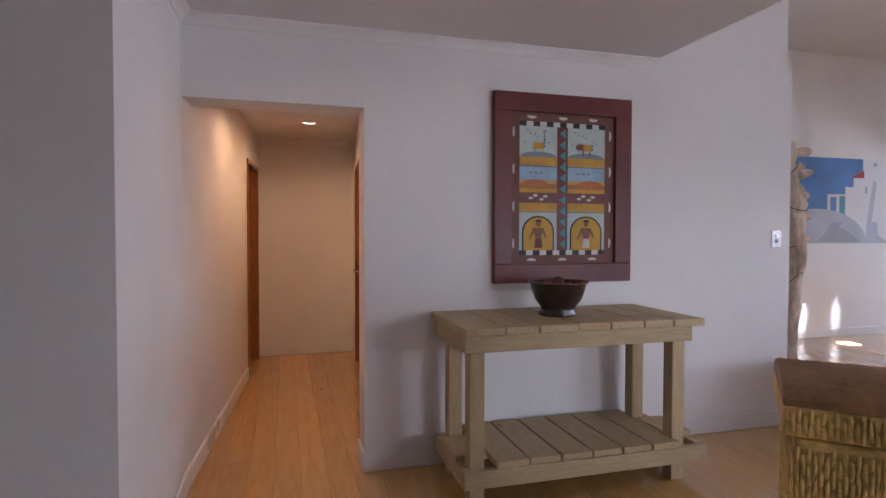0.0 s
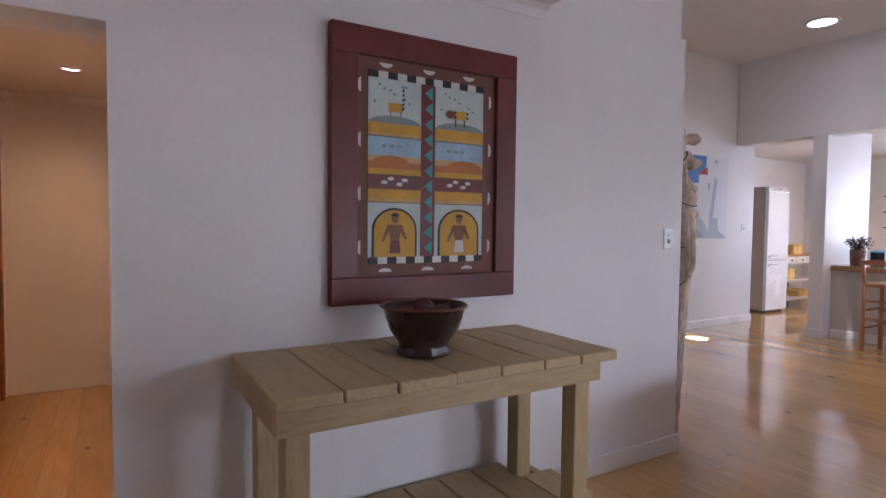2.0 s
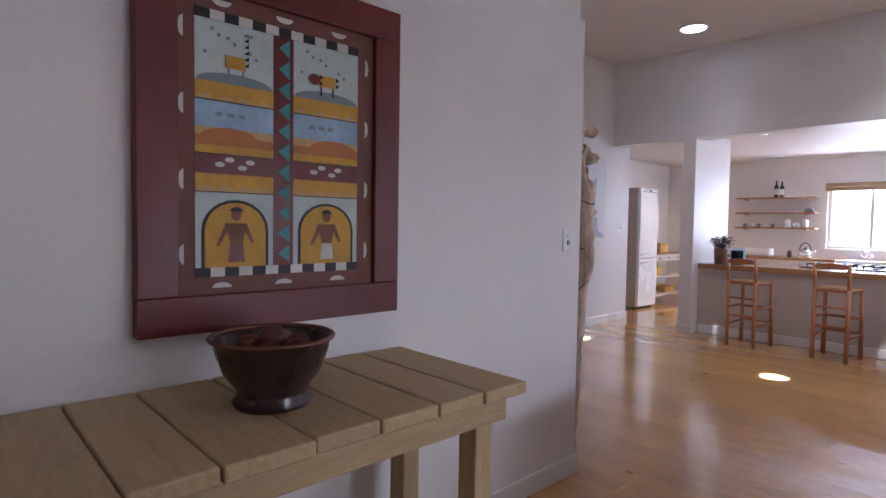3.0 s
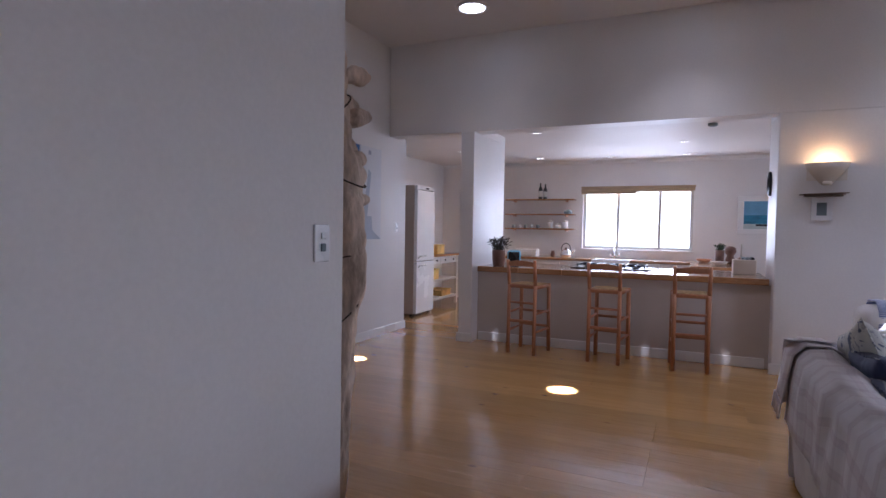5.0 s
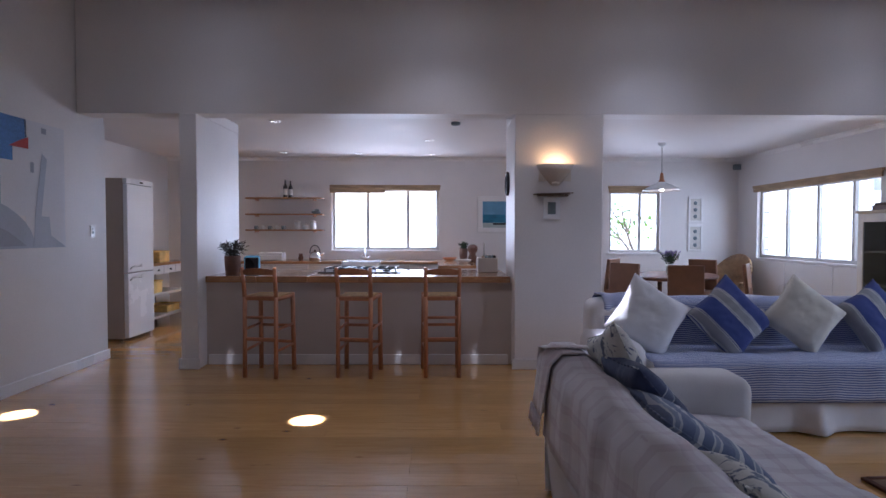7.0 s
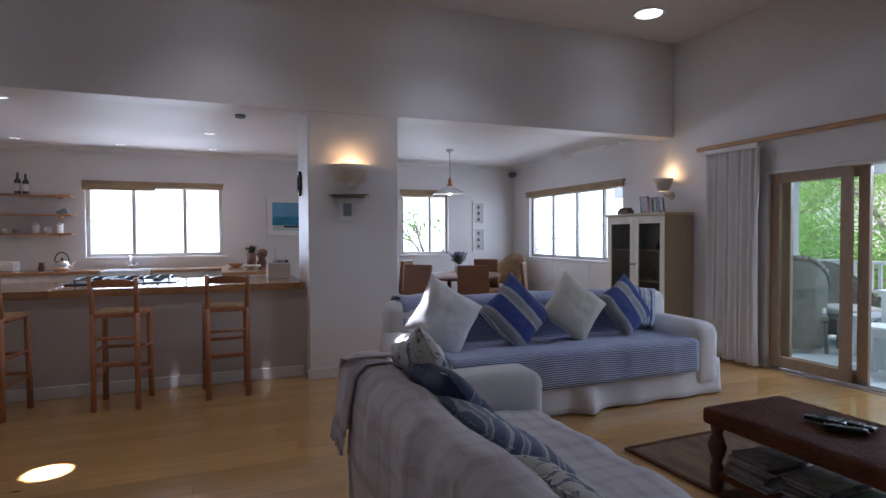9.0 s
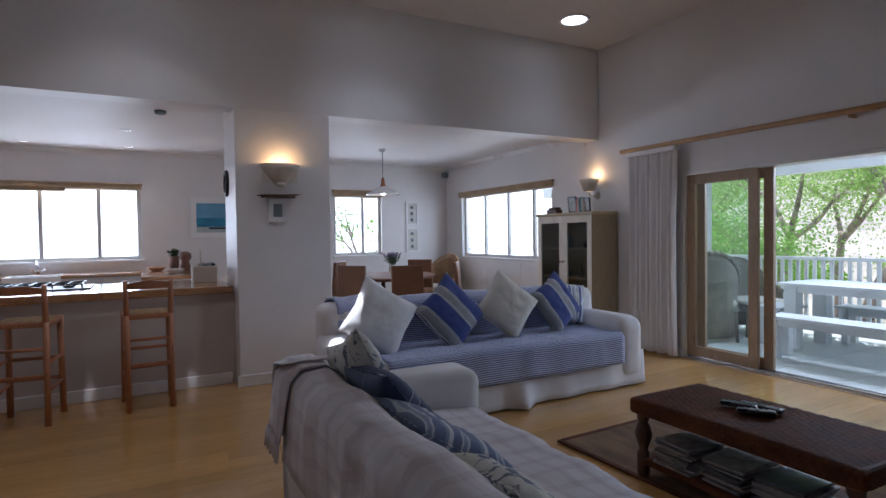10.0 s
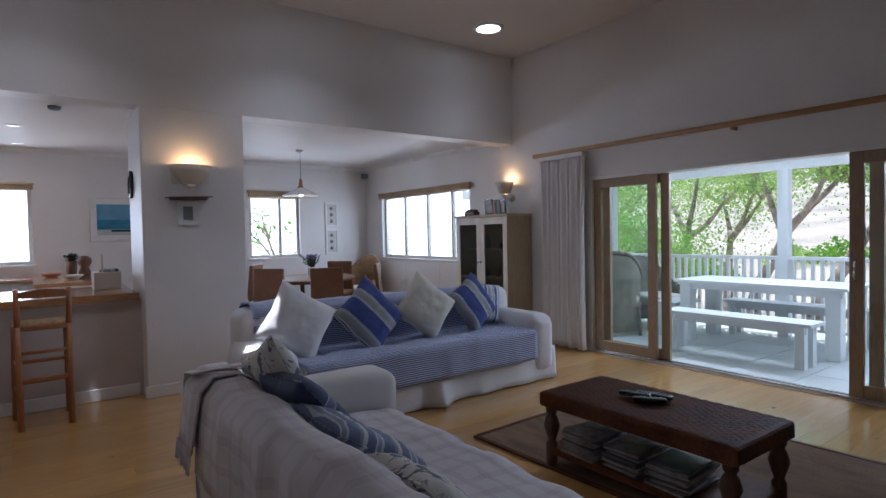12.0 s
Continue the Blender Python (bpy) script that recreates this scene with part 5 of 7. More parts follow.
def cabinet():
    t = thing("display_cabinet", "limed wooden display cabinet with two glazed doors", "cabinet")
    X0, X1, Y0, Y1, Z = 7.86, 8.88, -2.775, -2.36, 1.61
    b = bm_new()
    box(b, X0, X0 + 0.025, Y0, Y1, 0.05, Z - 0.03, 0.003)
    box(b, X1 - 0.025, X1, Y0, Y1, 0.05, Z - 0.03, 0.003)
    box(b, X0 + 0.025, X1 - 0.025, Y0, Y0 + 0.012, 0.05, Z - 0.03)
    box(b, X0 + 0.025, X1 - 0.025, Y0 + 0.012, Y1 - 0.022, 0.05, 0.09)
    part("carcass", b, PALEWOOD, t)
    part("plinth", box(bm_new(), X0 + 0.01, X1 - 0.01, Y0, Y1 - 0.02, 0, 0.05), PALEWOOD, t)
    part("top", box(bm_new(), X0 - 0.02, X1 + 0.02, Y0, Y1 + 0.02, Z - 0.03, Z + 0.002, 0.006), PALEWOOD, t)
    for z in (0.45, 0.78, 1.15):
        part("shelf", box(bm_new(), X0 + 0.027, X1 - 0.027, Y0 + 0.014, Y1 - 0.05, z, z + 0.018, 0.002), PALEWOOD, t)
    xm = (X0 + X1) / 2
    for xa, xb, k in ((X0 + 0.004, xm - 0.002, xm - 0.03), (xm + 0.002, X1 - 0.004, xm + 0.03)):
        b = bm_new()
        w = 0.075
        ya, yb = Y1 - 0.02, Y1 + 0.002
        box(b, xa, xa + w, ya, yb, 0.06, Z - 0.034, 0.003)
        box(b, xb - w, xb, ya, yb, 0.06, Z - 0.034, 0.003)
        for z0, z1 in ((0.06, 0.16), (Z - 0.124, Z - 0.034)):
            box(b, xa + w, xb - w, ya + 0.002, yb - 0.001, z0, z1, 0.002)
        d = part("door", b, DOORPALE, t, "pale painted door frame")
        gl = part("pane", box(bm_new(), xa + w - 0.004, xb - w + 0.004, ya + 0.008, ya + 0.012, 0.155, Z - 0.12), CABGLASS, d, "dark reflecting glass pane")
        h = bm_new()
        lathe(h, [(0.008, 0), (0.008, 0.015), (0.018, 0.022), (0.02, 0.03), (0.012, 0.04)], m=Matrix.Translation((k, yb, 1.0)) @ pose(0, 0, 0, -90), seg=14)
        part("knob", h, STEEL, d, "small metal knob", True)
    return t


cabinet()
random.seed(33)
for _i, (_x, _z, _w, _h) in enumerate(((8.05, 1.168, 0.07, 0.15), (8.2, 1.168, 0.09, 0.1), (8.5, 1.168, 0.08, 0.17), (8.65, 1.168, 0.09, 0.12), (8.1, 0.798, 0.1, 0.12), (8.3, 0.798, 0.07, 0.18), (8.55, 0.798, 0.11, 0.1), (8.7, 0.798, 0.07, 0.16))):
    _t = thing("glass_vessel", "small dark bottle or glass inside the cabinet", "vessel", "cabinet glassware", pose(_x, -2.6, _z))
    part("body", lathe(bm_new(), [(_w / 2 * 0.8, 0), (_w / 2, _h * 0.3), (_w / 2 * 0.9, _h * 0.6), (_w / 4, _h * 0.75), (_w / 4, _h)], seg=14), random.choice((BLACKP, STEEL, P_GREY)), _t, smooth=True)


def photo_frame(m, w, h, material, picm, label, group="photo frames", e=0.022):
    t = thing("photo_frame", label, "photo frame", group, m)
    b = bm_new()
    box(b, -w / 2, w / 2, -0.008, 0.008, 0, e, 0.002)
    box(b, -w / 2, w / 2, -0.008, 0.008, h - e, h, 0.002)
    box(b, -w / 2, -w / 2 + e, -0.008, 0.008, e, h - e, 0.002)
    box(b, w / 2 - e, w / 2, -0.008, 0.008, e, h - e, 0.002)
    part("frame", b, material, t)
    part("photo", box(bm_new(), -w / 2 + e, w / 2 - e, -0.003, 0.003, e, h - e), picm, t, "faded photograph")
    return t


photo_frame(pose(8.36, -2.52, 1.613, 6, 0, 172), 0.18, 0.21, BLACKP, PAPER, "black framed photograph on the cabinet")
photo_frame(pose(8.07, -2.50, 1.613, 6, 0, 165), 0.13, 0.18, BLACKP, PAPER, "small dark framed photograph on the cabinet")
for _i in range(5):
    _t = thing("book", "slim book standing upright on the cabinet", "book", "cabinet books", pose(8.26 - _i * 0.026, -2.56, 1.613, 0, 5, 0))
    part("cover", box(bm_new(), -0.011, 0.011, -0.07, 0.07, 0, 0.19 - 0.012 * (_i % 3), 0.002), (M_RED, P_WHITE, PAPERD, P_TEAL, P_WHITE)[_i], _t)
_t = thing("carved_box", "small dark carved box on the cabinet", "box", "", pose(8.70, -2.5, 1.613))
part("body", box(bm_new(), -0.1, 0.1, -0.05, 0.05, 0.0, 0.055, 0.006), RATWOOD, _t)
part("lid", box(bm_new(), -0.08, 0.08, -0.045, 0.045, 0.055, 0.085, 0.012), RATWOOD, _t)

# ---- wall lamps ----
SCONCE = mat("plaster_shade", (0.72, 0.66, 0.58), 0.7, var=0.04, bump=0.1)


def half_bowl_sconce(m, label):
    t = thing("wall_lamp", label, "wall lamp", "wall lamps", m)
    b = bm_new()
    prof = [(0.035, -0.20), (0.05, -0.185), (0.10, -0.13), (0.155, -0.06), (0.185, 0.0), (0.178, 0.0), (0.148, -0.058), (0.094, -0.125), (0.04, -0.178)]
    n = 20
    rings = [[b.verts.new((r * math.cos(math.pi * i / n), -r * math.sin(math.pi * i / n) * 0.85, z)) for i in range(n + 1)] for r, z in prof]
    for p, q in zip(rings, rings[1:]):
        for i in range(n):
            b.faces.new((p[i], p[i + 1], q[i + 1], q[i])).smooth = True
    part("shade", b, SCONCE, t, "half-bowl plaster shade", True)
    part("cap", lathe(bm_new(), [(0.03, -0.205), (0.042, -0.19), (0.036, -0.17)], (0, -0.045, 0), 16), SCONCE, t, smooth=True)
    part("back_plate", box(bm_new(), -0.16, 0.16, -0.006, 0.0, -0.16, -0.01, 0.002), SCONCE, t)
    return t


half_bowl_sconce(pose(8.196, 1.175, 2.03, 0, 0, -90), "cream half-bowl plaster wall lamp lit on the column")


def cup_sconce():
    t = thing("wall_lamp", "cream cup-shaped wall lamp lit above the cabinet", "wall lamp", "wall lamps", pose(8.22, SLIDE_Y, 2.03))
    prof = [(0.05, -0.15), (0.07, -0.14), (0.105, -0.05), (0.125, 0.0), (0.118, 0.0), (0.098, -0.05), (0.062, -0.13)]
    part("shade", lathe(bm_new(), prof, (0, 0.14, 0), 28, cap=False), SCONCE, t, "conical plaster cup", True)
    b = bm_new()
    tube(b, [(0, 0.0, -0.20), (0, 0.06, -0.21), (0, 0.12, -0.19), (0, 0.14, -0.15)], 0.01)
    lathe(b, [(0.05, 0), (0.05, 0.012), (0.02, 0.02)], m=Matrix.Translation((0, 0.0, -0.2)) @ pose(0, 0, 0, -90))
    part("arm", b, SCONCE, t, smooth=True)
    return t


cup_sconce()

# driftwood shelf with a small frame on the column
TWIG = mat("dark_driftwood", (0.17, 0.125, 0.095), 0.85, var=0.3, scale=9, fine=60, bump=0.4)
_t = thing("twig_shelf", "small driftwood twig shelf fixed on the column", "shelf", "", pose(8.196, 1.2, 1.72, 0, 0, -90))
part("board", box(bm_new(), -0.15, 0.15, -0.075, 0.0, 0.0, 0.014, 0.004), TWIG, _t)
random.seed(17)
for _i in range(9):
    _b = bm_new()
    _y = -0.008 - 0.009 * _i
    rod(_b, (-0.17 + random.uniform(-0.02, 0.03), _y, 0.02), (0.17 + random.uniform(-0.03, 0.02), _y + random.uniform(-0.01, 0.01), 0.022 + random.uniform(0, 0.012)), 0.006, 0.004, 7)
    part("twig", _b, TWIG, _t, "dark driftwood twig", True)
photo_frame(pose(8.188, 1.205, 1.50, 0, 0, -90), 0.17, 0.21, WHITEP, P_GREY, "small white framed print hung on the column", e=0.045)

# ---- windows ----
def window(name, along, c, a0, a1, z0, z1, bars, out, label, burglar=False):
    """A window in an opening: along: the axis that it runs along; c: the wall's inner face; out: the way outside (+1 or -1)."""
    t = tagged(thing(name, "", ""), label, "window", "", "structure")
    d0, d1 = sorted((c + out * 0.06, c + out * 0.11))

    def bx(b, p0, p1, q0, q1, e0=d0, e1=d1, r=0.003):
        if along == 'y':
            box(b, e0, e1, p0, p1, q0, q1, r)
        else:
            box(b, p0, p1, e0, e1, q0, q1, r)
    b = bm_new()
    w = 0.05
    bx(b, a0, a1, z1 - w, z1)
    bx(b, a0, a1, z0, z0 + w)
    bx(b, a0, a0 + w, z0 + w, z1 - w)
    bx(b, a1 - w, a1, z0 + w, z1 - w)
    part("window_frame", b, WINF, t)
    for m in bars:
        b = bm_new()
        bx(b, m - 0.025, m + 0.025, z0 + w, z1 - w)
        part("mullion", b, WINF, t)
    edges = [a0 + w] + list(bars) + [a1 - w]
    mid = (d0 + d1) / 2
    for p, q in zip(edges, edges[1:]):
        b = bm_new()
        bx(b, p, q, z0 + w, z1 - w, mid - 0.002, mid + 0.002, 0)
        g = part("pane", b, GLASS, t, "clear glass pane")
        g.visible_shadow = False
    b = bm_new()
    s0, s1 = sorted((c - out * 0.03, c + out * 0.06))
    bx(b, a0 - 0.03, a1 + 0.03, z0 - 0.03, z0 + 0.002, s0, s1, 0.004)
    part("window_sill", b, TRIM, t)
    if burglar:
        g0, g1 = mid + out * 0.05, mid + out * 0.062
        g0, g1 = sorted((g0, g1))
        for z in [z0 + 0.12 + i * 0.2 for i in range(int((z1 - z0 - 0.1) / 0.2))]:
            b = bm_new()
            bx(b, a0, a1, z, z + 0.01, g0, g1, 0)
            part("security_bar", b, BLACKM, t)
    return t


WINF = mat("window_paint", (0.52, 0.49, 0.46), 0.4, var=0.04, bump=0.03)
BLINDM = mat("bamboo_blind", (0.42, 0.30, 0.18), 0.7, var=0.2, scale=4, fine=80, bump=0.3, stretch=(1, 1, 8))
window("window_1", 'y', BACK_X, KW[0], KW[1], KW[2], KW[3], (2.86, 3.55), 1, "pale framed kitchen window with three panes")
window("window_2", 'y', BACK_X, DW[0], DW[1], DW[2], DW[3], (-1.13,), 1, "pale framed dining window with security bars", True)
window("window_3", 'x', SLIDE_Y, RW[0], RW[1], RW[2], RW[3], (9.62, 10.28, 10.96), -1, "wide dining window with thin security bars", True)


def blind(name, along, c, a0, a1, z0, z1, out, label):
    t = thing(name, label, "blind", "window blinds")
    n = 5
    for i in range(n):
        b = bm_new()
        za, zb = z0 + (z1 - z0) * i / n, z0 + (z1 - z0) * (i + 0.93) / n
        e0, e1 = sorted((c - out * 0.012, c - out * (0.04 + 0.006 * (i % 2))))
        if along == 'y':
            box(b, e0, e1, a0, a1, za, zb, 0.004)
        else:
            box(b, a0, a1, e0, e1, za, zb, 0.004)
        part("slat", b, BLINDM, t)
    b = bm_new()
    e0, e1 = sorted((c, c - out * 0.05))
    if along == 'y':
        box(b, e0, e1, a0 - 0.01, a1 + 0.01, z1, z1 + 0.03, 0.004)
    else:
        box(b, a0 - 0.01, a1 + 0.01, e0, e1, z1, z1 + 0.03, 0.004)
    part("head_rail", b, BLINDM, t)
    return t


blind("roller_blind", 'y', BACK_X, KW[0] - 0.02, KW[1] + 0.02, 2.08, 2.14, 1, "rolled-up wooden blind over the kitchen window")
blind("roller_blind", 'y', BACK_X - 0.055, 3.24, KW[1] + 0.015, 2.03, 2.085, 1, "lower half of a wooden blind hanging unevenly")
blind("roller_blind", 'y', BACK_X, DW[0] - 0.02, DW[1] + 0.02, 2.05, 2.13, 1, "rolled-up bamboo blind over the dining window")
blind("roller_blind", 'x', SLIDE_Y, RW[0] - 0.05, RW[1] + 0.05, 2.02, 2.09, -1, "rolled-up bamboo blind over the side window")

# ---- bar ----
BARPAINT = mat("bar_paint", (0.56, 0.50, 0.46), 0.6, var=0.03, scale=1.5, bump=0.08)
_t = thing("breakfast_bar", "taupe painted breakfast bar with an oiled wooden top", "bar counter")
part("front_wall", box(bm_new(), 8.40, 8.52, 1.57, 4.71, 0, 0.846), BARPAINT, _t)
part("cupboard_body", box(bm_new(), 8.523, 9.38, 1.588, 4.707, 0.08, 0.846), TRIM, _t)
_y = 1.588
for _i, _w in enumerate((0.52, 0.52, 0.52, 0.52, 0.52, 0.519)):
    part("top_plank", box(bm_new(), 8.362, 9.42, _y, _y + _w - 0.0015, 0.848, 0.912, 0.005), HONEYY, _t)
    _y += _w


# ---- bar stools ----
RUSH = mat("woven_rush_seat", (0.40, 0.27, 0.13), 0.75, var=0.2, scale=5, fine=90, bump=0.6, stretch=(1, 5, 1))


def stool(m):
    """A ladder-back bar stool; its back stands at local -x."""
    t = thing("bar_stool", "honey-coloured wooden ladder-back bar stool", "bar stool", "bar stools", m)
    for y in (-0.155, 0.155):
        b = bm_new()
        rod(b, (-0.175, y, 0), (-0.165, y, 0.76), 0.021, 0.021, 12)
        rod(b, (-0.165, y, 0.76), (-0.205, y * 1.03, 1.035), 0.021, 0.017, 12)
        part("back_post", b, HONEY, t, smooth=True)
        part("front_leg", rod(bm_new(), (0.19, y * 1.12, 0), (0.175, y * 1.08, 0.765), 0.023, 0.022, 12), HONEY, t, smooth=True)
        for z in (0.25, 0.45):
            part("side_rung", rod(bm_new(), (-0.172, y, z), (0.183, y * 1.1, z + 0.01), 0.013, seg=10), HONEY, t, smooth=True)
        part("seat_rail", rod(bm_new(), (-0.166, y, 0.735), (0.178, y * 1.08, 0.74), 0.02, seg=10), HONEY, t, smooth=True)
    part("back_rung", rod(bm_new(), (-0.17, -0.155, 0.565), (-0.17, 0.155, 0.565), 0.013, seg=10), HONEY, t, smooth=True)
    part("back_rail", box(bm_new(), -0.184, -0.160, -0.15, 0.15, 0.345, 0.378, 0.008), HONEY, t)
    part("seat_back_rail", box(bm_new(), -0.182, -0.160, -0.15, 0.15, 0.725, 0.765, 0.01), HONEY, t)
    for z in (0.28, 0.44):
        part("front_rung", rod(bm_new(), (0.184, -0.172, z), (0.184, 0.172, z), 0.015, seg=10), HONEY, t, smooth=True)
    for z, h, x in ((0.968, 0.042, -0.205),):
        b = bm_new()
        n = 10
        for i in range(n):
            y0, y1 = -0.155 + 0.31 * i / n, -0.155 + 0.31 * (i + 1) / n
            c0, c1 = 0.028 * (1 - (y0 / 0.155) ** 2), 0.028 * (1 - (y1 / 0.155) ** 2)
            top0, top1 = h + 0.022 * (1 - (y0 / 0.155) ** 2), h + 0.022 * (1 - (y1 / 0.155) ** 2)
            vs = [b.verts.new(p) for p in ((x - c0, y0, z), (x - c1, y1, z), (x - c1 - 0.008, y1, z + top1), (x - c0 - 0.008, y0, z + top0), (x - c0 + 0.014, y0, z), (x - c1 + 0.014, y1, z), (x - c1 + 0.006, y1, z + top1), (x - c0 + 0.006, y0, z + top0))]
            for f in ((0, 1, 2, 3), (7, 6, 5, 4), (3, 2, 6, 7), (1, 0, 4, 5)):
                b.faces.new([vs[k] for k in f])
        part("back_slat", b, HONEY, t)
    b = bm_new()
    box(b, -0.155, 0.18, -0.16, 0.16, 0.742, 0.770, 0.01, 3)
    part("seat", b, RUSH, t, "woven rush seat", True)
    return t


_s = stool(pose(8.03, 3.96, 0, 0, 0, -9))
copy_thing(_s, pose(8.02, 3.09, 0, 0, 0, -6))
copy_thing(_s, pose(8.05, 2.295, 0, 0, 0, 3))


# ---- on the bar ----
def gas_hob():
    t = thing("gas_hob", "black iron gas hob set in the bar top", "hob", "", pose(9.08, 3.2, 0.912))
    part("plate", box(bm_new(), -0.26, 0.26, -0.46, 0.46, 0, 0.012, 0.004), BLACKP, t, "black glass hob plate")
    for i in range(3):
        y = -0.28 + 0.28 * i
        b = bm_new()
        for dx in (-0.2, 0.0, 0.2):
            box(b, dx - 0.006, dx + 0.006, y - 0.12, y + 0.12, 0.04, 0.052, 0.002)
        for dy in (-0.11, 0.0, 0.11):
            box(b, -0.2, 0.2, y + dy - 0.006, y + dy + 0.006, 0.041, 0.053, 0.002)
        for dx in (-0.2, 0.2):
            for dy in (-0.11, 0.11):
                box(b, dx - 0.006, dx + 0.006, y + dy - 0.006, y + dy + 0.006, 0.012, 0.045)
        part("pan_grate", b, BLACKM, t)
        for dx in (-0.1, 0.1):
            part("burner", lathe(bm_new(), [(0.04, 0.012), (0.045, 0.022), (0.03, 0.03), (0.012, 0.033)], (dx, y, 0), 16), BLACKM, t, smooth=True)
    for i in range(5):
        part("knob", lathe(bm_new(), [(0.018, 0.012), (0.016, 0.034), (0.01, 0.036)], (0.215, -0.2 + 0.1 * i, 0), 14), BLACKP, t, smooth=True)
    return t


gas_hob()
TERRA = mat("brown_clay", (0.15, 0.07, 0.045), 0.6, var=0.15, scale=6)
LEAFM = mat("dark_leaves", (0.04, 0.075, 0.03), 0.6, var=0.3, scale=9)
DRYM = mat("dry_stems", (0.045, 0.035, 0.03), 0.8, var=0.3, scale=9)


def leaf_mesh(L, w):
    b = bm_new()
    pts = [(0, 0, 0), (w / 2, L * 0.35, 0.004), (w * 0.3, L * 0.75, 0.0), (0, L, -0.01), (-w * 0.3, L * 0.75, 0.0), (-w / 2, L * 0.35, 0.004)]
    vs = [b.verts.new(p) for p in pts]
    b.faces.new((vs[0], vs[1], vs[2], vs[3]))
    b.faces.new((vs[0], vs[3], vs[4], vs[5]))
    return b


def pot_plant(m, r, h, stems, spread, tall, pot_m, leaf_m, label, seed, flowers=None):
    t = thing("potted_plant", label, "potted plant", "potted plants", m)
    part("pot", lathe(bm_new(), [(r * 0.85, 0), (r * 0.95, h * 0.4), (r, h), (r * 0.9, h), (r * 0.86, h * 0.8), (0.002, h * 0.78)], seg=20, cap=False), pot_m, t, smooth=True)
    random.seed(seed)
    b, f = bm_new(), bm_new()
    for i in range(stems):
        a, s = random.uniform(0, 6.28), random.uniform(0.2, 1) * spread
        q = Vector((s * math.cos(a), s * math.sin(a), h + tall * random.uniform(0.6, 1)))
        p = Vector((q.x * 0.2, q.y * 0.2, h * 0.75))
        mid = p.lerp(q, 0.5) + Vector((0, 0, 0.02))
        tube(b, [p, mid, q], 0.0025, 5)
        for k in range(6):
            c = p.lerp(q, 0.35 + 0.11 * k)
            lm = Matrix.Translation(c) @ Euler((random.uniform(-0.3, 0.9), random.uniform(-0.5, 0.5), random.uniform(0, 6.28))).to_matrix().to_4x4()
            merge(b, leaf_mesh(random.uniform(0.03, 0.055), 0.016), lm)
        if flowers:
            bmesh.ops.create_icosphere(f, subdivisions=1, radius=0.011, matrix=Matrix.Translation(q))
            bmesh.ops.create_icosphere(f, subdivisions=1, radius=0.008, matrix=Matrix.Translation(q + Vector((0.015, 0.01, -0.012))))
    part("foliage", b, leaf_m, t)
    if flowers:
        part("blossom", f, flowers, t, "small lilac blossoms")
    else:
        f.free()
    return t


pot_plant(pose(8.62, 4.52, 0.912), 0.085, 0.20, 34, 0.16, 0.17, TERRA, DRYM, "dark dried plant in a brown pot on the bar", 3)
# blue window reflection on the toaster, put into its base colour
CYAN = mat("toaster_blue_reflection", (0.16, 0.50, 0.78), 0.2, var=0.03, bump=0, coat=0.4)
_t = thing("toaster", "toaster on the bar, blue reflection in its body colour, black ends", "toaster", "", pose(8.95, 4.42, 0.912, 0, 0, 15))
part("body", box(bm_new(), -0.13, 0.13, -0.085, 0.085, 0.01, 0.19, 0.03, 4), CYAN, _t, smooth=True)
part("end_panel", box(bm_new(), -0.145, -0.128, -0.07, 0.07, 0.012, 0.17, 0.006), BLACKP, _t)
part("base", box(bm_new(), -0.12, 0.12, -0.075, 0.075, 0.0, 0.012), BLACKP, _t)
part("lever", box(bm_new(), -0.165, -0.144, -0.015, 0.015, 0.11, 0.125, 0.003), BLACKP, _t)
_t = thing("planter_box", "square stone planter box with pebbles and candle", "planter", "", pose(9.05, 1.77, 0.912))
part("box", box(bm_new(), -0.115, 0.115, -0.115, 0.115, 0, 0.165, 0.008), SCONCE, _t)
random.seed(6)
for _i in range(14):
    _b = bm_new()
    bmesh.ops.create_icosphere(_b, subdivisions=1, radius=random.uniform(0.018, 0.028), matrix=Matrix.Translation((random.uniform(-0.085, 0.085), random.uniform(-0.085, 0.085), 0.172)))
    part("pebble", _b, random.choice((BLACKM, DRIFT, P_GREY)), _t, smooth=True)
part("candle", lathe(bm_new(), [(0.008, 0.165), (0.008, 0.33), (0.003, 0.335)], (0.02, 0.03, 0), 10), P_WHITE, _t, smooth=True)

# ---- kitchen counters ----
CABW = mat("kitchen_paint", (0.72, 0.69, 0.66), 0.4, var=0.03, bump=0.04)


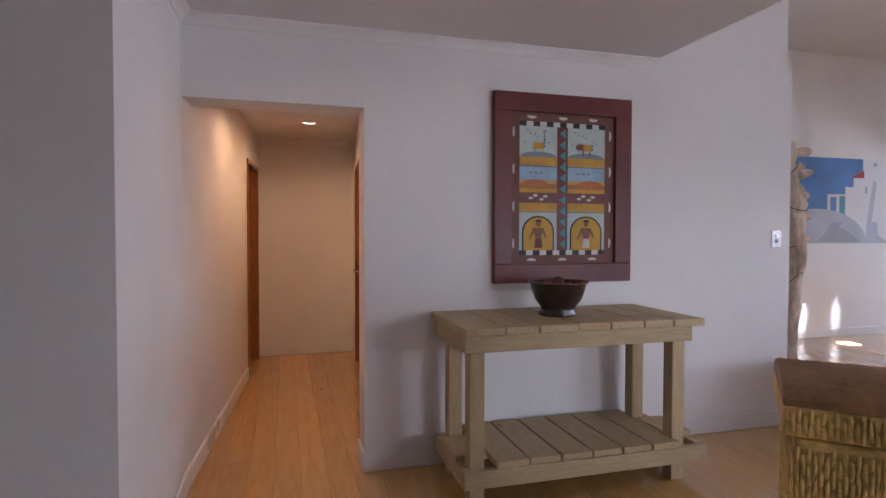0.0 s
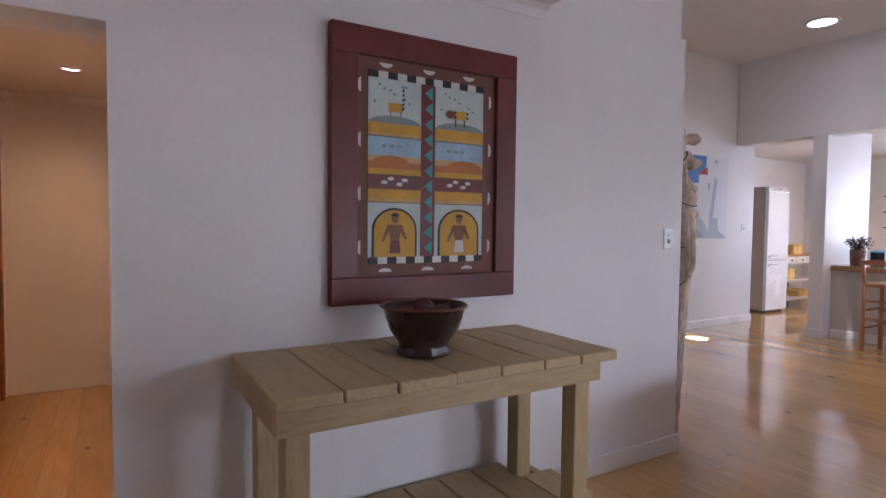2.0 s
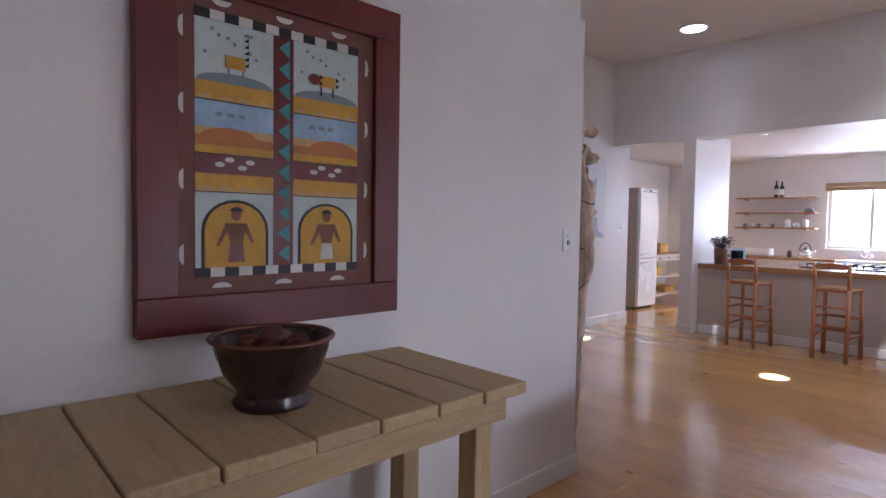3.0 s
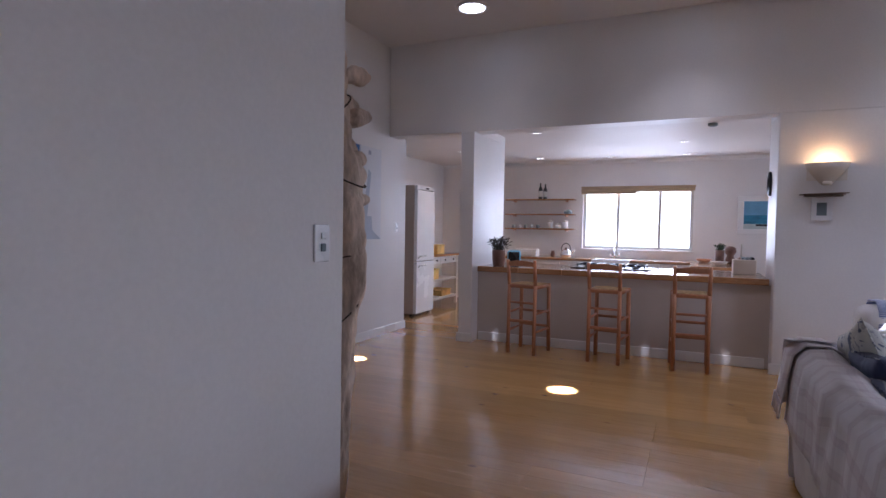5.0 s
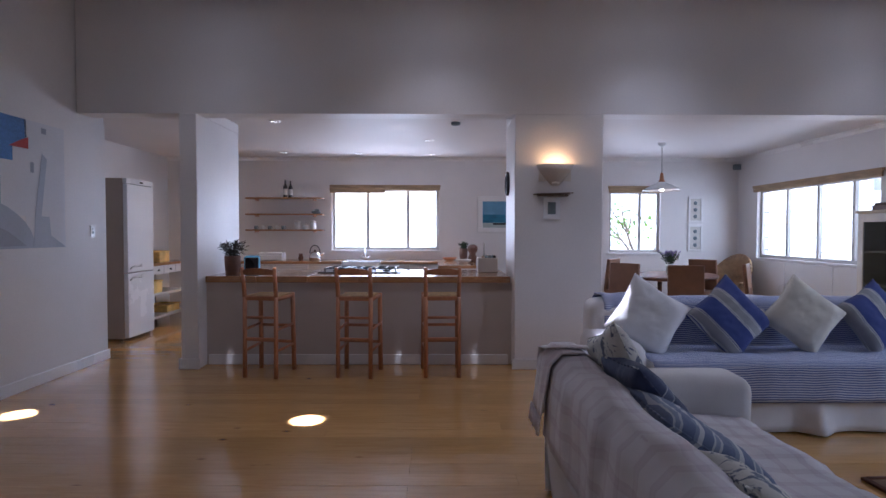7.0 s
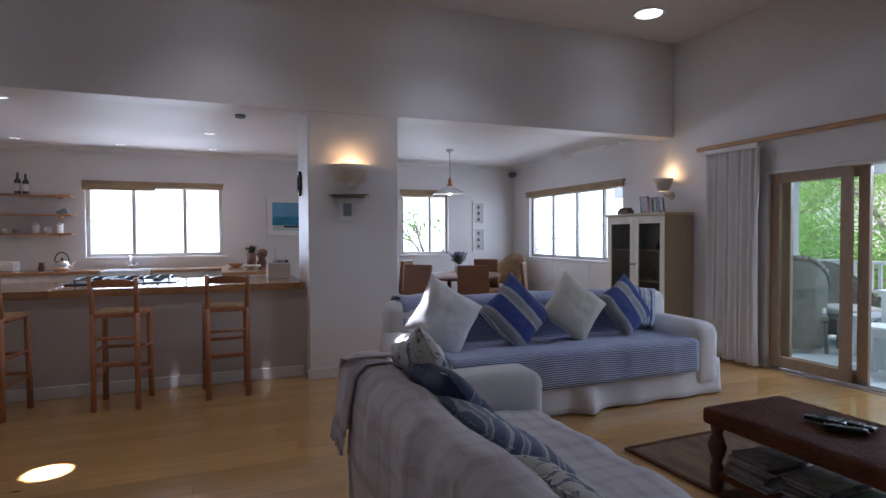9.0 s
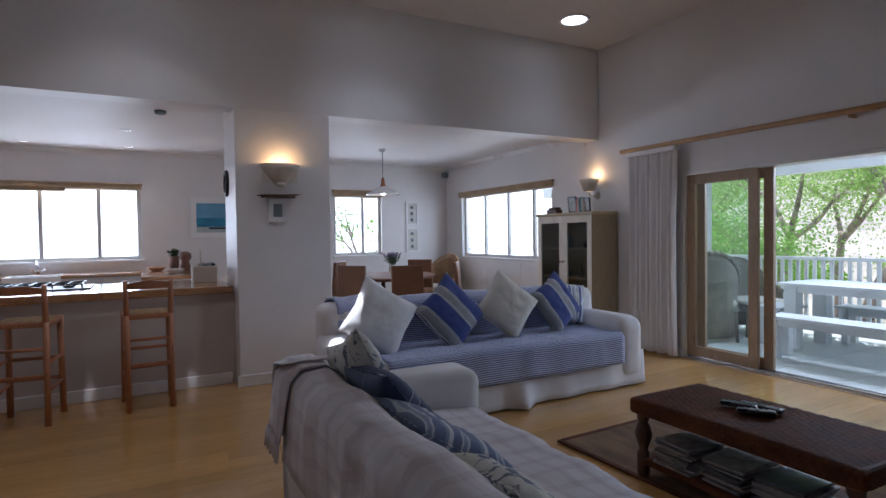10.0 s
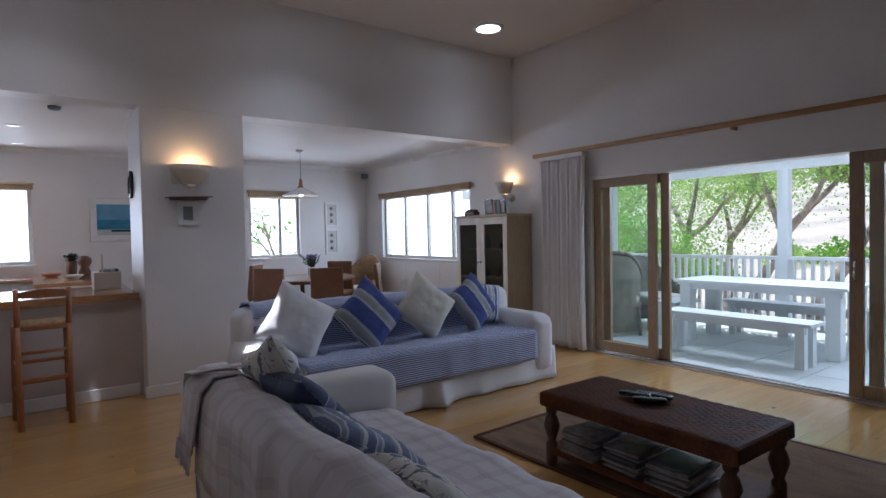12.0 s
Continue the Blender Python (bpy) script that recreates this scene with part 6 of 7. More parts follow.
def base_unit(x0, x1, y0, y1, face, label, drawers=False):
    """A base cabinet between the bounds; face: 'x' looks to -x, 'y' looks to +y."""
    t = thing("base_cabinet", label, "cabinet", "kitchen base cabinets")
    part("body", box(bm_new(), x0 + 0.02, x1, y0, y1 - (0.02 if face == 'y' else 0), 0.10, 0.855), CABW, t)
    part("plinth", box(bm_new(), x0 + 0.06, x1, y0 + 0.001, y1 - (0.06 if face == 'y' else 0.001), 0.0, 0.10), BLACKM, t)
    cells = [(0.70, 0.845), (0.12, 0.69)]
    for z0, z1 in cells:
        b, h = bm_new(), bm_new()
        if face == 'x':
            box(b, x0, x0 + 0.019, y0 + 0.004, y1 - 0.004, z0, z1, 0.003)
            box(b, x0 - 0.004, x0, y0 + 0.05, y1 - 0.05, z0 + 0.03, z1 - 0.03, 0.002)
            lathe(h, [(0.006, 0), (0.014, 0.02), (0.008, 0.028)], m=Matrix.Translation((x0 - 0.003, (y0 + y1) / 2, (z0 + z1) / 2 if z0 > 0.5 else z1 - 0.08)) @ pose(0, 0, 0, 0, -90), seg=12)
        else:
            box(b, x0 + 0.024, x1 - 0.004, y1 - 0.019, y1, z0, z1, 0.003)
            lathe(h, [(0.006, 0), (0.014, 0.02), (0.008, 0.028)], m=Matrix.Translation(((x0 + x1) / 2, y1, (z0 + z1) / 2 if z0 > 0.5 else z1 - 0.08)) @ pose(0, 0, 0, -90), seg=12)
        d = part("drawer_front" if z0 > 0.5 else "door", b, CABW, t)
        part("knob", h, STEEL, d, "small metal knob", True)
    return t


for _a, _b2 in ((2.34, 2.8), (2.8, 3.26), (3.88, 4.42), (4.42, 4.98), (4.98, 5.54)):
    base_unit(11.6, 12.2, _a + 0.002, _b2 - 0.002, 'x', "white painted kitchen base cabinet with drawer and knob")
_t = thing("kitchen_worktop", "oiled wooden worktop along the kitchen wall", "worktop")
part("slab", box(bm_new(), 11.57, 12.215, 3.88, 5.56, 0.858, 0.90, 0.005), HONEYY, _t)
part("slab", box(bm_new(), 11.57, 12.215, 2.345, 3.26, 0.858, 0.90, 0.005), HONEYY, _t)
part("slab", box(bm_new(), 12.04, 12.215, 3.262, 3.878, 0.858, 0.90, 0.005), HONEYY, _t)
_t = thing("sink", "white ceramic farmhouse sink under the window", "sink")
_b = bm_new()
box(_b, 11.55, 11.57, 3.27, 3.87, 0.62, 0.895, 0.006)
box(_b, 12.015, 12.035, 3.27, 3.87, 0.62, 0.895, 0.006)
box(_b, 11.57, 12.015, 3.27, 3.29, 0.62, 0.895, 0.006)
box(_b, 11.57, 12.015, 3.85, 3.87, 0.62, 0.895, 0.006)
box(_b, 11.57, 12.015, 3.29, 3.85, 0.62, 0.65)
part("basin", _b, WHITEP, _t)
part("sink_cupboard", box(bm_new(), 11.6, 12.2, 3.264, 3.876, 0.0, 0.618), CABW, _t)
_t = thing("tap", "chrome swan-neck mixer tap behind the sink", "tap", "", pose(12.12, 3.57, 0.90))
_b = bm_new()
tube(_b, [(0, 0, 0), (0, 0, 0.13), (-0.03, 0, 0.17), (-0.09, 0, 0.18), (-0.14, 0, 0.15), (-0.15, 0, 0.11)], 0.011)
part("spout", _b, CHROME, _t, smooth=True)
for _y in (-0.07, 0.07):
    _b = bm_new()
    tube(_b, [(0, 0, 0.03), (0, _y, 0.05)], 0.008)
    lathe(_b, [(0.02, 0), (0.02, 0.025), (0.01, 0.03)], (0, _y, 0.05), 12)
    part("tap_handle", _b, CHROME, _t, smooth=True)
for _a, _b2 in ((10.5, 11.02), (11.02, 11.55)):
    base_unit(_a + 0.002, _b2 - 0.002, 1.66, 2.32, 'y', "white painted peninsula cabinet under a wooden top")
_t = thing("peninsula_worktop", "oiled wooden peninsula worktop in the kitchen", "worktop")
part("slab", box(bm_new(), 10.47, 12.215, 1.64, 2.34, 0.858, 0.90, 0.005), HONEYY, _t)


def shelf(y0, y1, z):
    t = thing("wall_shelf", "thin wooden wall shelf in the kitchen", "shelf", "kitchen wall shelves")
    part("board", box(bm_new(), 11.99, 12.218, y0, y1, z - 0.025, z, 0.003), HONEYY, t)
    for y in (y0 + 0.15, y1 - 0.15):
        part("bracket", box(bm_new(), 12.05, 12.218, y - 0.01, y + 0.01, z - 0.05, z - 0.026, 0.003), HONEY, t)


for _z in (1.41, 1.675, 1.945):
    shelf(4.28, 5.56, _z)


def bottle(x, y, z, h=0.3, r=0.037, material=BLACKP):
    t = thing("bottle", "dark wine bottle with a pale label on the shelf", "bottle", "wine bottles", pose(x, y, z))
    part("body", lathe(bm_new(), [(r * 0.95, 0), (r, 0.01), (r, h * 0.62), (r * 0.4, h * 0.76), (r * 0.36, h), (r * 0.2, h)], seg=18), material, t, smooth=True)
    part("label", lathe(bm_new(), [(r + 0.001, h * 0.15), (r + 0.001, h * 0.5)], seg=18, cap=False), P_WHITE, t, "pale paper label", True)


bottle(12.1, 4.92, 1.945)
bottle(12.1, 4.83, 1.945, 0.28)


def mug(x, y, z, material=WHITEP, s=1.0, label="white china mug on the shelf"):
    t = thing("mug", label, "mug", "mugs", pose(x, y, z))
    part("cup", lathe(bm_new(), [(0.03 * s, 0), (0.04 * s, 0.01), (0.042 * s, 0.09 * s), (0.038 * s, 0.09 * s), (0.036 * s, 0.015), (0.001, 0.012)], seg=18, cap=False), material, t, smooth=True)
    b = bm_new()
    tube(b, [(0, -0.04 * s + -0.028 * s * math.sin(math.pi * i / 6), 0.02 * s + 0.055 * s * i / 6) for i in range(7)], 0.005, 6)
    part("ear", b, material, t, smooth=True)


for _i in range(5):
    mug(12.1, 5.42 - 0.115 * _i, 1.41, WHITEP if _i % 2 else P_GREY, 0.7, "small cup in a row on the shelf")
for _y, _h in ((4.72, 0.14), (4.58, 0.09), (4.45, 0.14)):
    _t = thing("jar", "white lidded kitchen jar on the shelf", "jar", "kitchen jars", pose(12.1, _y, 1.41))
    part("body", lathe(bm_new(), [(0.045, 0), (0.05, 0.01), (0.05, _h - 0.02)], seg=18), WHITEP, _t, smooth=True)
    part("lid", lathe(bm_new(), [(0.052, _h - 0.019), (0.052, _h - 0.004), (0.012, _h), (0.012, _h + 0.015)], seg=18), P_WHITE, _t, smooth=True)
_t = thing("shell_ornament", "grey shell-like ornament on the shelf", "ornament", "", pose(12.1, 4.4, 1.675))
_b = bm_new()
bmesh.ops.create_icosphere(_b, subdivisions=3, radius=0.05)
for _v in _b.verts:
    _v.co = Vector((_v.co.x * 0.8, _v.co.y * 1.5, max(_v.co.z, -0.03) + 0.03)) * (1 + 0.2 * noise.noise(_v.co * 30))
part("shell", _b, P_GREY, _t, smooth=True)


def kettle():
    t = thing("kettle", "steel stove kettle with a black arched handle", "kettle", "", pose(11.9, 4.38, 0.90))
    part("body", lathe(bm_new(), [(0.085, 0), (0.1, 0.02), (0.1, 0.07), (0.075, 0.125), (0.035, 0.145), (0.02, 0.15)], seg=24), CHROME, t, smooth=True)
    part("lid_knob", lathe(bm_new(), [(0.012, 0.148), (0.018, 0.165), (0.008, 0.175)], seg=12), BLACKP, t, smooth=True)
    b = bm_new()
    tube(b, [(0, 0.085 * math.cos(math.pi * i / 10), 0.12 + 0.13 * math.sin(math.pi * i / 10)) for i in range(11)], 0.009)
    part("handle", b, BLACKP, t, smooth=True)
    part("spout", rod(bm_new(), (0, -0.08, 0.07), (0, -0.155, 0.13), 0.022, 0.012, 12), CHROME, t, smooth=True)


kettle()
_t = thing("bread_bin", "low white bread bin on the worktop", "bread bin", "", pose(11.95, 5.1, 0.90))
part("box", box(bm_new(), -0.12, 0.12, -0.2, 0.2, 0, 0.13, 0.02, 3), WHITEP, _t)
part("lid_lip", box(bm_new(), -0.13, -0.12, -0.19, 0.19, 0.06, 0.075, 0.003), TRIM, _t)
_t = thing("jug", "small dark jug on the worktop", "jug", "", pose(11.92, 4.62, 0.90))
part("body", lathe(bm_new(), [(0.03, 0), (0.045, 0.03), (0.03, 0.08), (0.035, 0.11)], seg=16), TERRA, _t, smooth=True)
for _x, _y, _l in ((11.8, 2.15, "shallow wooden bowl on the peninsula"), (11.1, 1.95, "pale ceramic bowl on the peninsula")):
    _t = thing("bowl", _l, "bowl", "kitchen bowls", pose(_x, _y, 0.90))
    part("body", lathe(bm_new(), [(0.05, 0), (0.09, 0.02), (0.125, 0.055), (0.118, 0.055), (0.085, 0.026), (0.001, 0.012)], seg=24, cap=False), HONEY if _x > 11.5 else SCONCE, _t, smooth=True)
pot_plant(pose(11.95, 1.92, 0.90), 0.07, 0.2, 30, 0.07, 0.12, TERRA, LEAFM, "grassy green plant in a tall brown pot", 9)
_t = thing("clay_figure", "brown clay ornament beside a plant pot", "ornament", "", pose(11.75, 1.78, 0.90))
part("body", lathe(bm_new(), [(0.06, 0), (0.075, 0.05), (0.05, 0.12), (0.085, 0.18), (0.08, 0.24), (0.03, 0.27)], seg=18), TERRA, _t, smooth=True)

# seascape in a white frame
SEA = mat("sea_paint", (0.03, 0.22, 0.36), 0.5, var=0.25, scale=4, stretch=(1, 1, 6))
SKYP = mat("pale_sky_paint", (0.15, 0.36, 0.55), 0.5, var=0.1, scale=4)
_t = thing("seascape", "blue seascape painting in a chunky white frame", "picture", "", pose(BACK_X, 1.31, 1.36, 0, 0, 90))
_b = bm_new()
for _a in ((-0.36, 0.36, 0, 0.085), (-0.36, 0.36, 0.535, 0.62), (-0.36, -0.275, 0.085, 0.535), (0.275, 0.36, 0.085, 0.535)):
    box(_b, _a[0], _a[1], 0.002, 0.04, _a[2], _a[3], 0.006)
part("frame", _b, TRIM, _t, "chunky white frame")
part("sky", box(bm_new(), -0.275, 0.275, 0.004, 0.02, 0.31, 0.535), SKYP, _t)
part("sea", box(bm_new(), -0.275, 0.275, 0.004, 0.02, 0.17, 0.31), SEA, _t)
part("shore", box(bm_new(), -0.275, 0.275, 0.004, 0.02, 0.085, 0.17), P_PALE, _t)
part("rock", box(bm_new(), -0.2, 0.1, 0.019, 0.022, 0.135, 0.165, 0.001), BLACKM, _t)
# oval clock on the column's side
_t = thing("wall_clock", "dark oval wall clock on the column", "clock", "", Matrix.Translation((8.72, 1.57, 1.89)) @ pose(0, 0, 0, -90) @ Matrix.Diagonal((0.85, 1.1, 1, 1)))
part("rim", lathe(bm_new(), [(0.085, 0), (0.115, 0), (0.118, 0.02), (0.1, 0.03), (0.085, 0.02)], seg=32, cap=False), BLACKM, _t, smooth=True)
part("dial", lathe(bm_new(), [(0.09, 0.0), (0.09, 0.012)], seg=32), P_WHITE, _t, "pale dial", True)
part("hour_pointer", box(bm_new(), -0.003, 0.003, 0, 0.05, 0.014, 0.017), BLACKM, _t)
part("minute_pointer", box(bm_new(), 0, 0.065, -0.002, 0.002, 0.014, 0.017), BLACKM, _t)
_t = thing("smoke_detector", "small round white smoke detector on the ceiling", "smoke detector", "", pose(9.16, 2.13, KIT_Z))
part("body", lathe(bm_new(), [(0.055, 0), (0.052, -0.025), (0.03, -0.035)], seg=24), P_GREY, _t, smooth=True)


# ---- refrigerator and trolley in the passage ----
def fridge():
    t = thing("refrigerator", "tall white two-door refrigerator", "refrigerator")
    X0, X1, Y0, Y1 = 9.58, 10.20, 6.23, 6.86
    # warm shade on the body's side is put into this darker colour
    SIDE = mat("fridge_side_shaded", (0.42, 0.345, 0.29), 0.4, var=0.02, bump=0.03)
    part("body", box(bm_new(), X0, X1, Y0, Y1, 0.03, 2.03, 0.006), SIDE, t)
    part("foot_grille", box(bm_new(), X0 + 0.01, X1 - 0.01, Y0 + 0.02, Y0 + 0.06, 0.0, 0.03), BLACKM, t)
    part("top_panel", box(bm_new(), X0, X1, Y0 - 0.055, Y0 - 0.002, 1.965, 2.03, 0.006), WHITEP, t)
    for z0, z1, hz in ((0.04, 0.845, 0.79), (0.855, 1.96, 0.93)):
        d = part("door", box(bm_new(), X0, X1, Y0 - 0.06, Y0 - 0.002, z0, z1, 0.012, 3), WHITEP, t)
        h = bm_new()
        tube(h, [(X0 + 0.05, Y0 - 0.06, hz - 0.03), (X0 + 0.05, Y0 - 0.09, hz), (X0 + 0.25, Y0 - 0.095, hz + 0.005), (X0 + 0.30, Y0 - 0.06, hz + 0.01)], 0.011)
        part("handle", h, WHITEP, d, smooth=True)
    part("badge", box(bm_new(), X0 + 0.3, X0 + 0.38, Y0 - 0.0575, Y0 - 0.055, 1.985, 2.005), BLACKP, t)


fridge()


def trolley():
    t = thing("kitchen_trolley", "white kitchen trolley with wooden top and shelves", "trolley")
    X0, X1, Y0, Y1 = 10.34, 11.5, 6.30, 6.84
    part("top", box(bm_new(), X0 - 0.02, X1 + 0.02, Y0 - 0.02, Y1, 0.885, 0.925, 0.005), HONEYY, t)
    for x in (X0, X1 - 0.05):
        for y in (Y0, Y1 - 0.06):
            part("leg", box(bm_new(), x, x + 0.05, y, y + 0.05, 0, 0.884, 0.004), CABW, t)
    part("back_panel", box(bm_new(), X0 + 0.05, X1 - 0.05, Y1 - 0.03, Y1 - 0.012, 0.15, 0.884), CABW, t)
    w = (X1 - X0 - 0.1) / 3
    for i in range(3):
        xa = X0 + 0.05 + i * w
        d = part("drawer", box(bm_new(), xa + 0.004, xa + w - 0.004, Y0 + 0.004, Y0 + 0.35, 0.765, 0.878, 0.003), CABW, t)
        part("knob", lathe(bm_new(), [(0.008, 0), (0.016, 0.018), (0.01, 0.026)], m=Matrix.Translation((xa + w / 2, Y0 + 0.004, 0.82)) @ pose(0, 0, 0, 90), seg=12), BLACKP, d, smooth=True)
    for z in (0.14, 0.46):
        part("shelf", box(bm_new(), X0, X1, Y0 + 0.052, Y1 - 0.062, z, z + 0.03, 0.003), CABW, t)
        part("shelf_front", box(bm_new(), X0 + 0.052, X1 - 0.052, Y0 + 0.004, Y0 + 0.05, z - 0.005, z + 0.033, 0.003), CABW, t)


trolley()


def basket(x, y, z, w, d, h, label):
    t = thing("basket", label, "basket", "wicker baskets", pose(x, y, z))
    part("body", box(bm_new(), -w / 2 + 0.004, w / 2 - 0.004, -d / 2 + 0.004, d / 2 - 0.004, 0, h - 0.005, 0.01), WICK, t)
    b = bm_new()
    weave(b, (-w / 2, -d / 2 + 0.004, 0), (1, 0, 0), (0, 0, 1), (0, -1, 0), w, h, 14, 8, 0.006)
    tagged(part("wickerwork", b, WICK, t), kind="stuff")
    b = bm_new()
    tube(b, [(-w / 2, -d / 2, h), (w / 2, -d / 2, h), (w / 2, d / 2, h), (-w / 2, d / 2, h), (-w / 2, -d / 2, h)], 0.01)
    part("rim", b, WICK, t, smooth=True)


basket(10.95, 6.52, 0.925, 0.3, 0.26, 0.15, "golden wicker basket on the trolley")
basket(10.62, 6.50, 0.491, 0.34, 0.3, 0.17, "golden wicker basket on the trolley shelf")
basket(11.12, 6.50, 0.171, 0.4, 0.3, 0.1, "shallow wicker basket on the lowest shelf")
_t = thing("wall_ornament", "dark round ornament hung on the passage wall", "ornament", "", pose(10.60, NORTH_Y, 1.86))
part("disc", lathe(bm_new(), [(0.07, 0), (0.08, 0.03), (0.03, 0.06)], m=pose(0, 0, 0, 90), seg=20), BLACKM, _t, smooth=True)

# ---- dining area ----
TABLEW = board_mat("dark_dining_wood", (0.16, 0.065, 0.03), (0.10, 0.038, 0.018), 0.72, (2, 10, 10), coat=0.0, knots=False)
LEATHER = mat("tan_leather", (0.21, 0.10, 0.05), 0.5, var=0.12, scale=5, fine=120, bump=0.2)
_t = thing("dining_table", "oval dark wooden dining table", "dining table", "", pose(10.85, -1.12, 0, 0, 0, -35))
part("tabletop", lathe(bm_new(), [(0.70, 0.705), (0.74, 0.715), (0.745, 0.735), (0.73, 0.75)], seg=48, m=Matrix.Diagonal((1.15, 0.82, 1, 1))), TABLEW, _t, smooth=False)
for _x in (-0.5, 0.5):
    for _y in (-0.3, 0.3):
        part("leg", rod(bm_new(), (_x, _y, 0), (_x, _y, 0.71), 0.028, 0.036, 14), TABLEW, _t, smooth=True)


def dining_chair(m):
    t = thing("dining_chair", "tan leather high-backed dining chair", "chair", "dining chairs", m)
    part("seat", box(bm_new(), -0.22, 0.22, -0.22, 0.22, 0.40, 0.47, 0.02, 3), LEATHER, t)
    part("backrest", box(bm_new(), -0.22, 0.22, -0.01, 0.04, 0, 0.52, 0.014, 3, pose(0, -0.225, 0.43, -6)), LEATHER, t)
    for x in (-0.19, 0.19):
        for y in (-0.19, 0.19):
            part("leg", box(bm_new(), x - 0.02, x + 0.02, y - 0.02, y + 0.02, 0, 0.41, 0.004), TABLEW, t)
    return t


_c = dining_chair(pose(10.42, -0.36, 0, 0, 0, -140))
copy_thing(_c, pose(9.98, -0.90, 0, 0, 0, -105))
copy_thing(_c, pose(11.55, -0.62, 0, 0, 0, 140))
copy_thing(_c, pose(11.35, -1.72, 0, 0, 0, 40))
copy_thing(_c, pose(10.30, -1.72, 0, 0, 0, -35))


def wicker_armchair(m, material, label, group, s=1.0):
    """A tub chair of wicker with a round back; it looks to local +y."""
    t = thing("wicker_armchair", label, "armchair", group, m)
    b = bm_new()
    n, rings = 24, []
    for k in range(11):
        f = k / 10
        ring = []
        for i in range(n + 1):
            a = math.pi * (-0.08 + 1.16 * i / n)
            back = math.sin(max(0, min(math.pi, a)))
            top = (0.58 + 0.42 * max(0, back) ** 1.5) * s
            r = (0.36 + 0.05 * f * back) * s
            ring.append(b.verts.new((r * math.cos(a) * 1.02, -r * math.sin(a) * 1.0 + 0.05 * s, 0.06 + (top - 0.06) * f)))
        rings.append(ring)
    for p, q in zip(rings, rings[1:]):
        for i in range(n):
            b.faces.new((p[i], p[i + 1], q[i + 1], q[i])).smooth = True
    ob = part("shell", b, material, t, "woven tub back and arms", True)
    so = ob.modifiers.new("thickness", 'SOLIDIFY')
    so.thickness = 0.03
    b = bm_new()
    top = []
    for i in range(n + 1):
        a = math.pi * (-0.08 + 1.16 * i / n)
        back = math.sin(max(0, min(math.pi, a)))
        r = (0.36 + 0.05 * back) * s
        top.append((r * math.cos(a) * 1.02, -r * math.sin(a) + 0.05 * s, (0.58 + 0.42 * max(0, back) ** 1.5) * s))
    tube(b, top, 0.024 * s, 8)
    part("rolled_rim", b, material, t, smooth=True)
    part("seat", box(bm_new(), -0.31 * s, 0.31 * s, -0.26 * s, 0.34 * s, 0.33 * s, 0.40 * s, 0.02), material, t)
    part("seat_cushion", soft_box(bm_new(), -0.29 * s, 0.29 * s, -0.24 * s, 0.33 * s, 0.40 * s, 0.48 * s, 0.035), CREAMC, t, "pale seat cushion", True)
    for x in (-0.3, 0.3):
        for y in (-0.22, 0.3):
            part("leg", rod(bm_new(), (x * s, y * s, 0), (x * s * 0.95, y * s, 0.34 * s), 0.02, seg=10), material, t, smooth=True)
    return t


GREYWICK = mat("grey_wicker", (0.20, 0.195, 0.15), 0.7, var=0.25, scale=8, fine=110, bump=0.8)
TANWICK = mat("tan_wicker", (0.33, 0.21, 0.11), 0.65, var=0.25, scale=8, fine=110, bump=0.8)
wicker_armchair(pose(11.6, -2.28, 0, 0, 0, 25), TANWICK, "tan wicker armchair with a cushion in the corner", "", 1.0)
VASE = mat("pale_vase", (0.62, 0.60, 0.58), 0.3, var=0.04, bump=0.02)
LILAC = mat("lilac_petals", (0.26, 0.20, 0.42), 0.7, var=0.2)
pot_plant(pose(10.95, -1.12, 0.75), 0.06, 0.15, 40, 0.17, 0.2, VASE, LEAFM, "vase of lilac flowers on the dining table", 15, LILAC)


def pendant():
    t = thing("pendant_lamp", "white enamel pendant lamp over the dining table", "pendant lamp", "", pose(10.6, -0.84, 0))
    part("shade", lathe(bm_new(), [(0.05, 2.085), (0.07, 2.07), (0.16, 2.03), (0.24, 1.985), (0.255, 1.965), (0.25, 1.965), (0.235, 1.98), (0.155, 2.02), (0.065, 2.06), (0.045, 2.075)], seg=40, cap=False), WHITEP, t, "shallow white shade", True)
    part("neck", lathe(bm_new(), [(0.05, 2.085), (0.03, 2.12), (0.022, 2.20), (0.008, 2.22)], seg=20), HONEY, t, "turned wooden neck", True)
    part("cord", rod(bm_new(), (0, 0, 2.215), (0, 0, KIT_Z - 0.03), 0.004, seg=8), BLACKP, t, smooth=True)
    part("ceiling_rose", lathe(bm_new(), [(0.015, KIT_Z - 0.05), (0.05, KIT_Z - 0.02), (0.055, KIT_Z)], seg=20), WHITEP, t, smooth=True)
    part("bulb", lathe(bm_new(), [(0.015, 2.05), (0.03, 2.02), (0.034, 1.99), (0.02, 1.965), (0.002, 1.96)], seg=16), LAMPGLOW, t, "glowing bulb", True)


pendant()


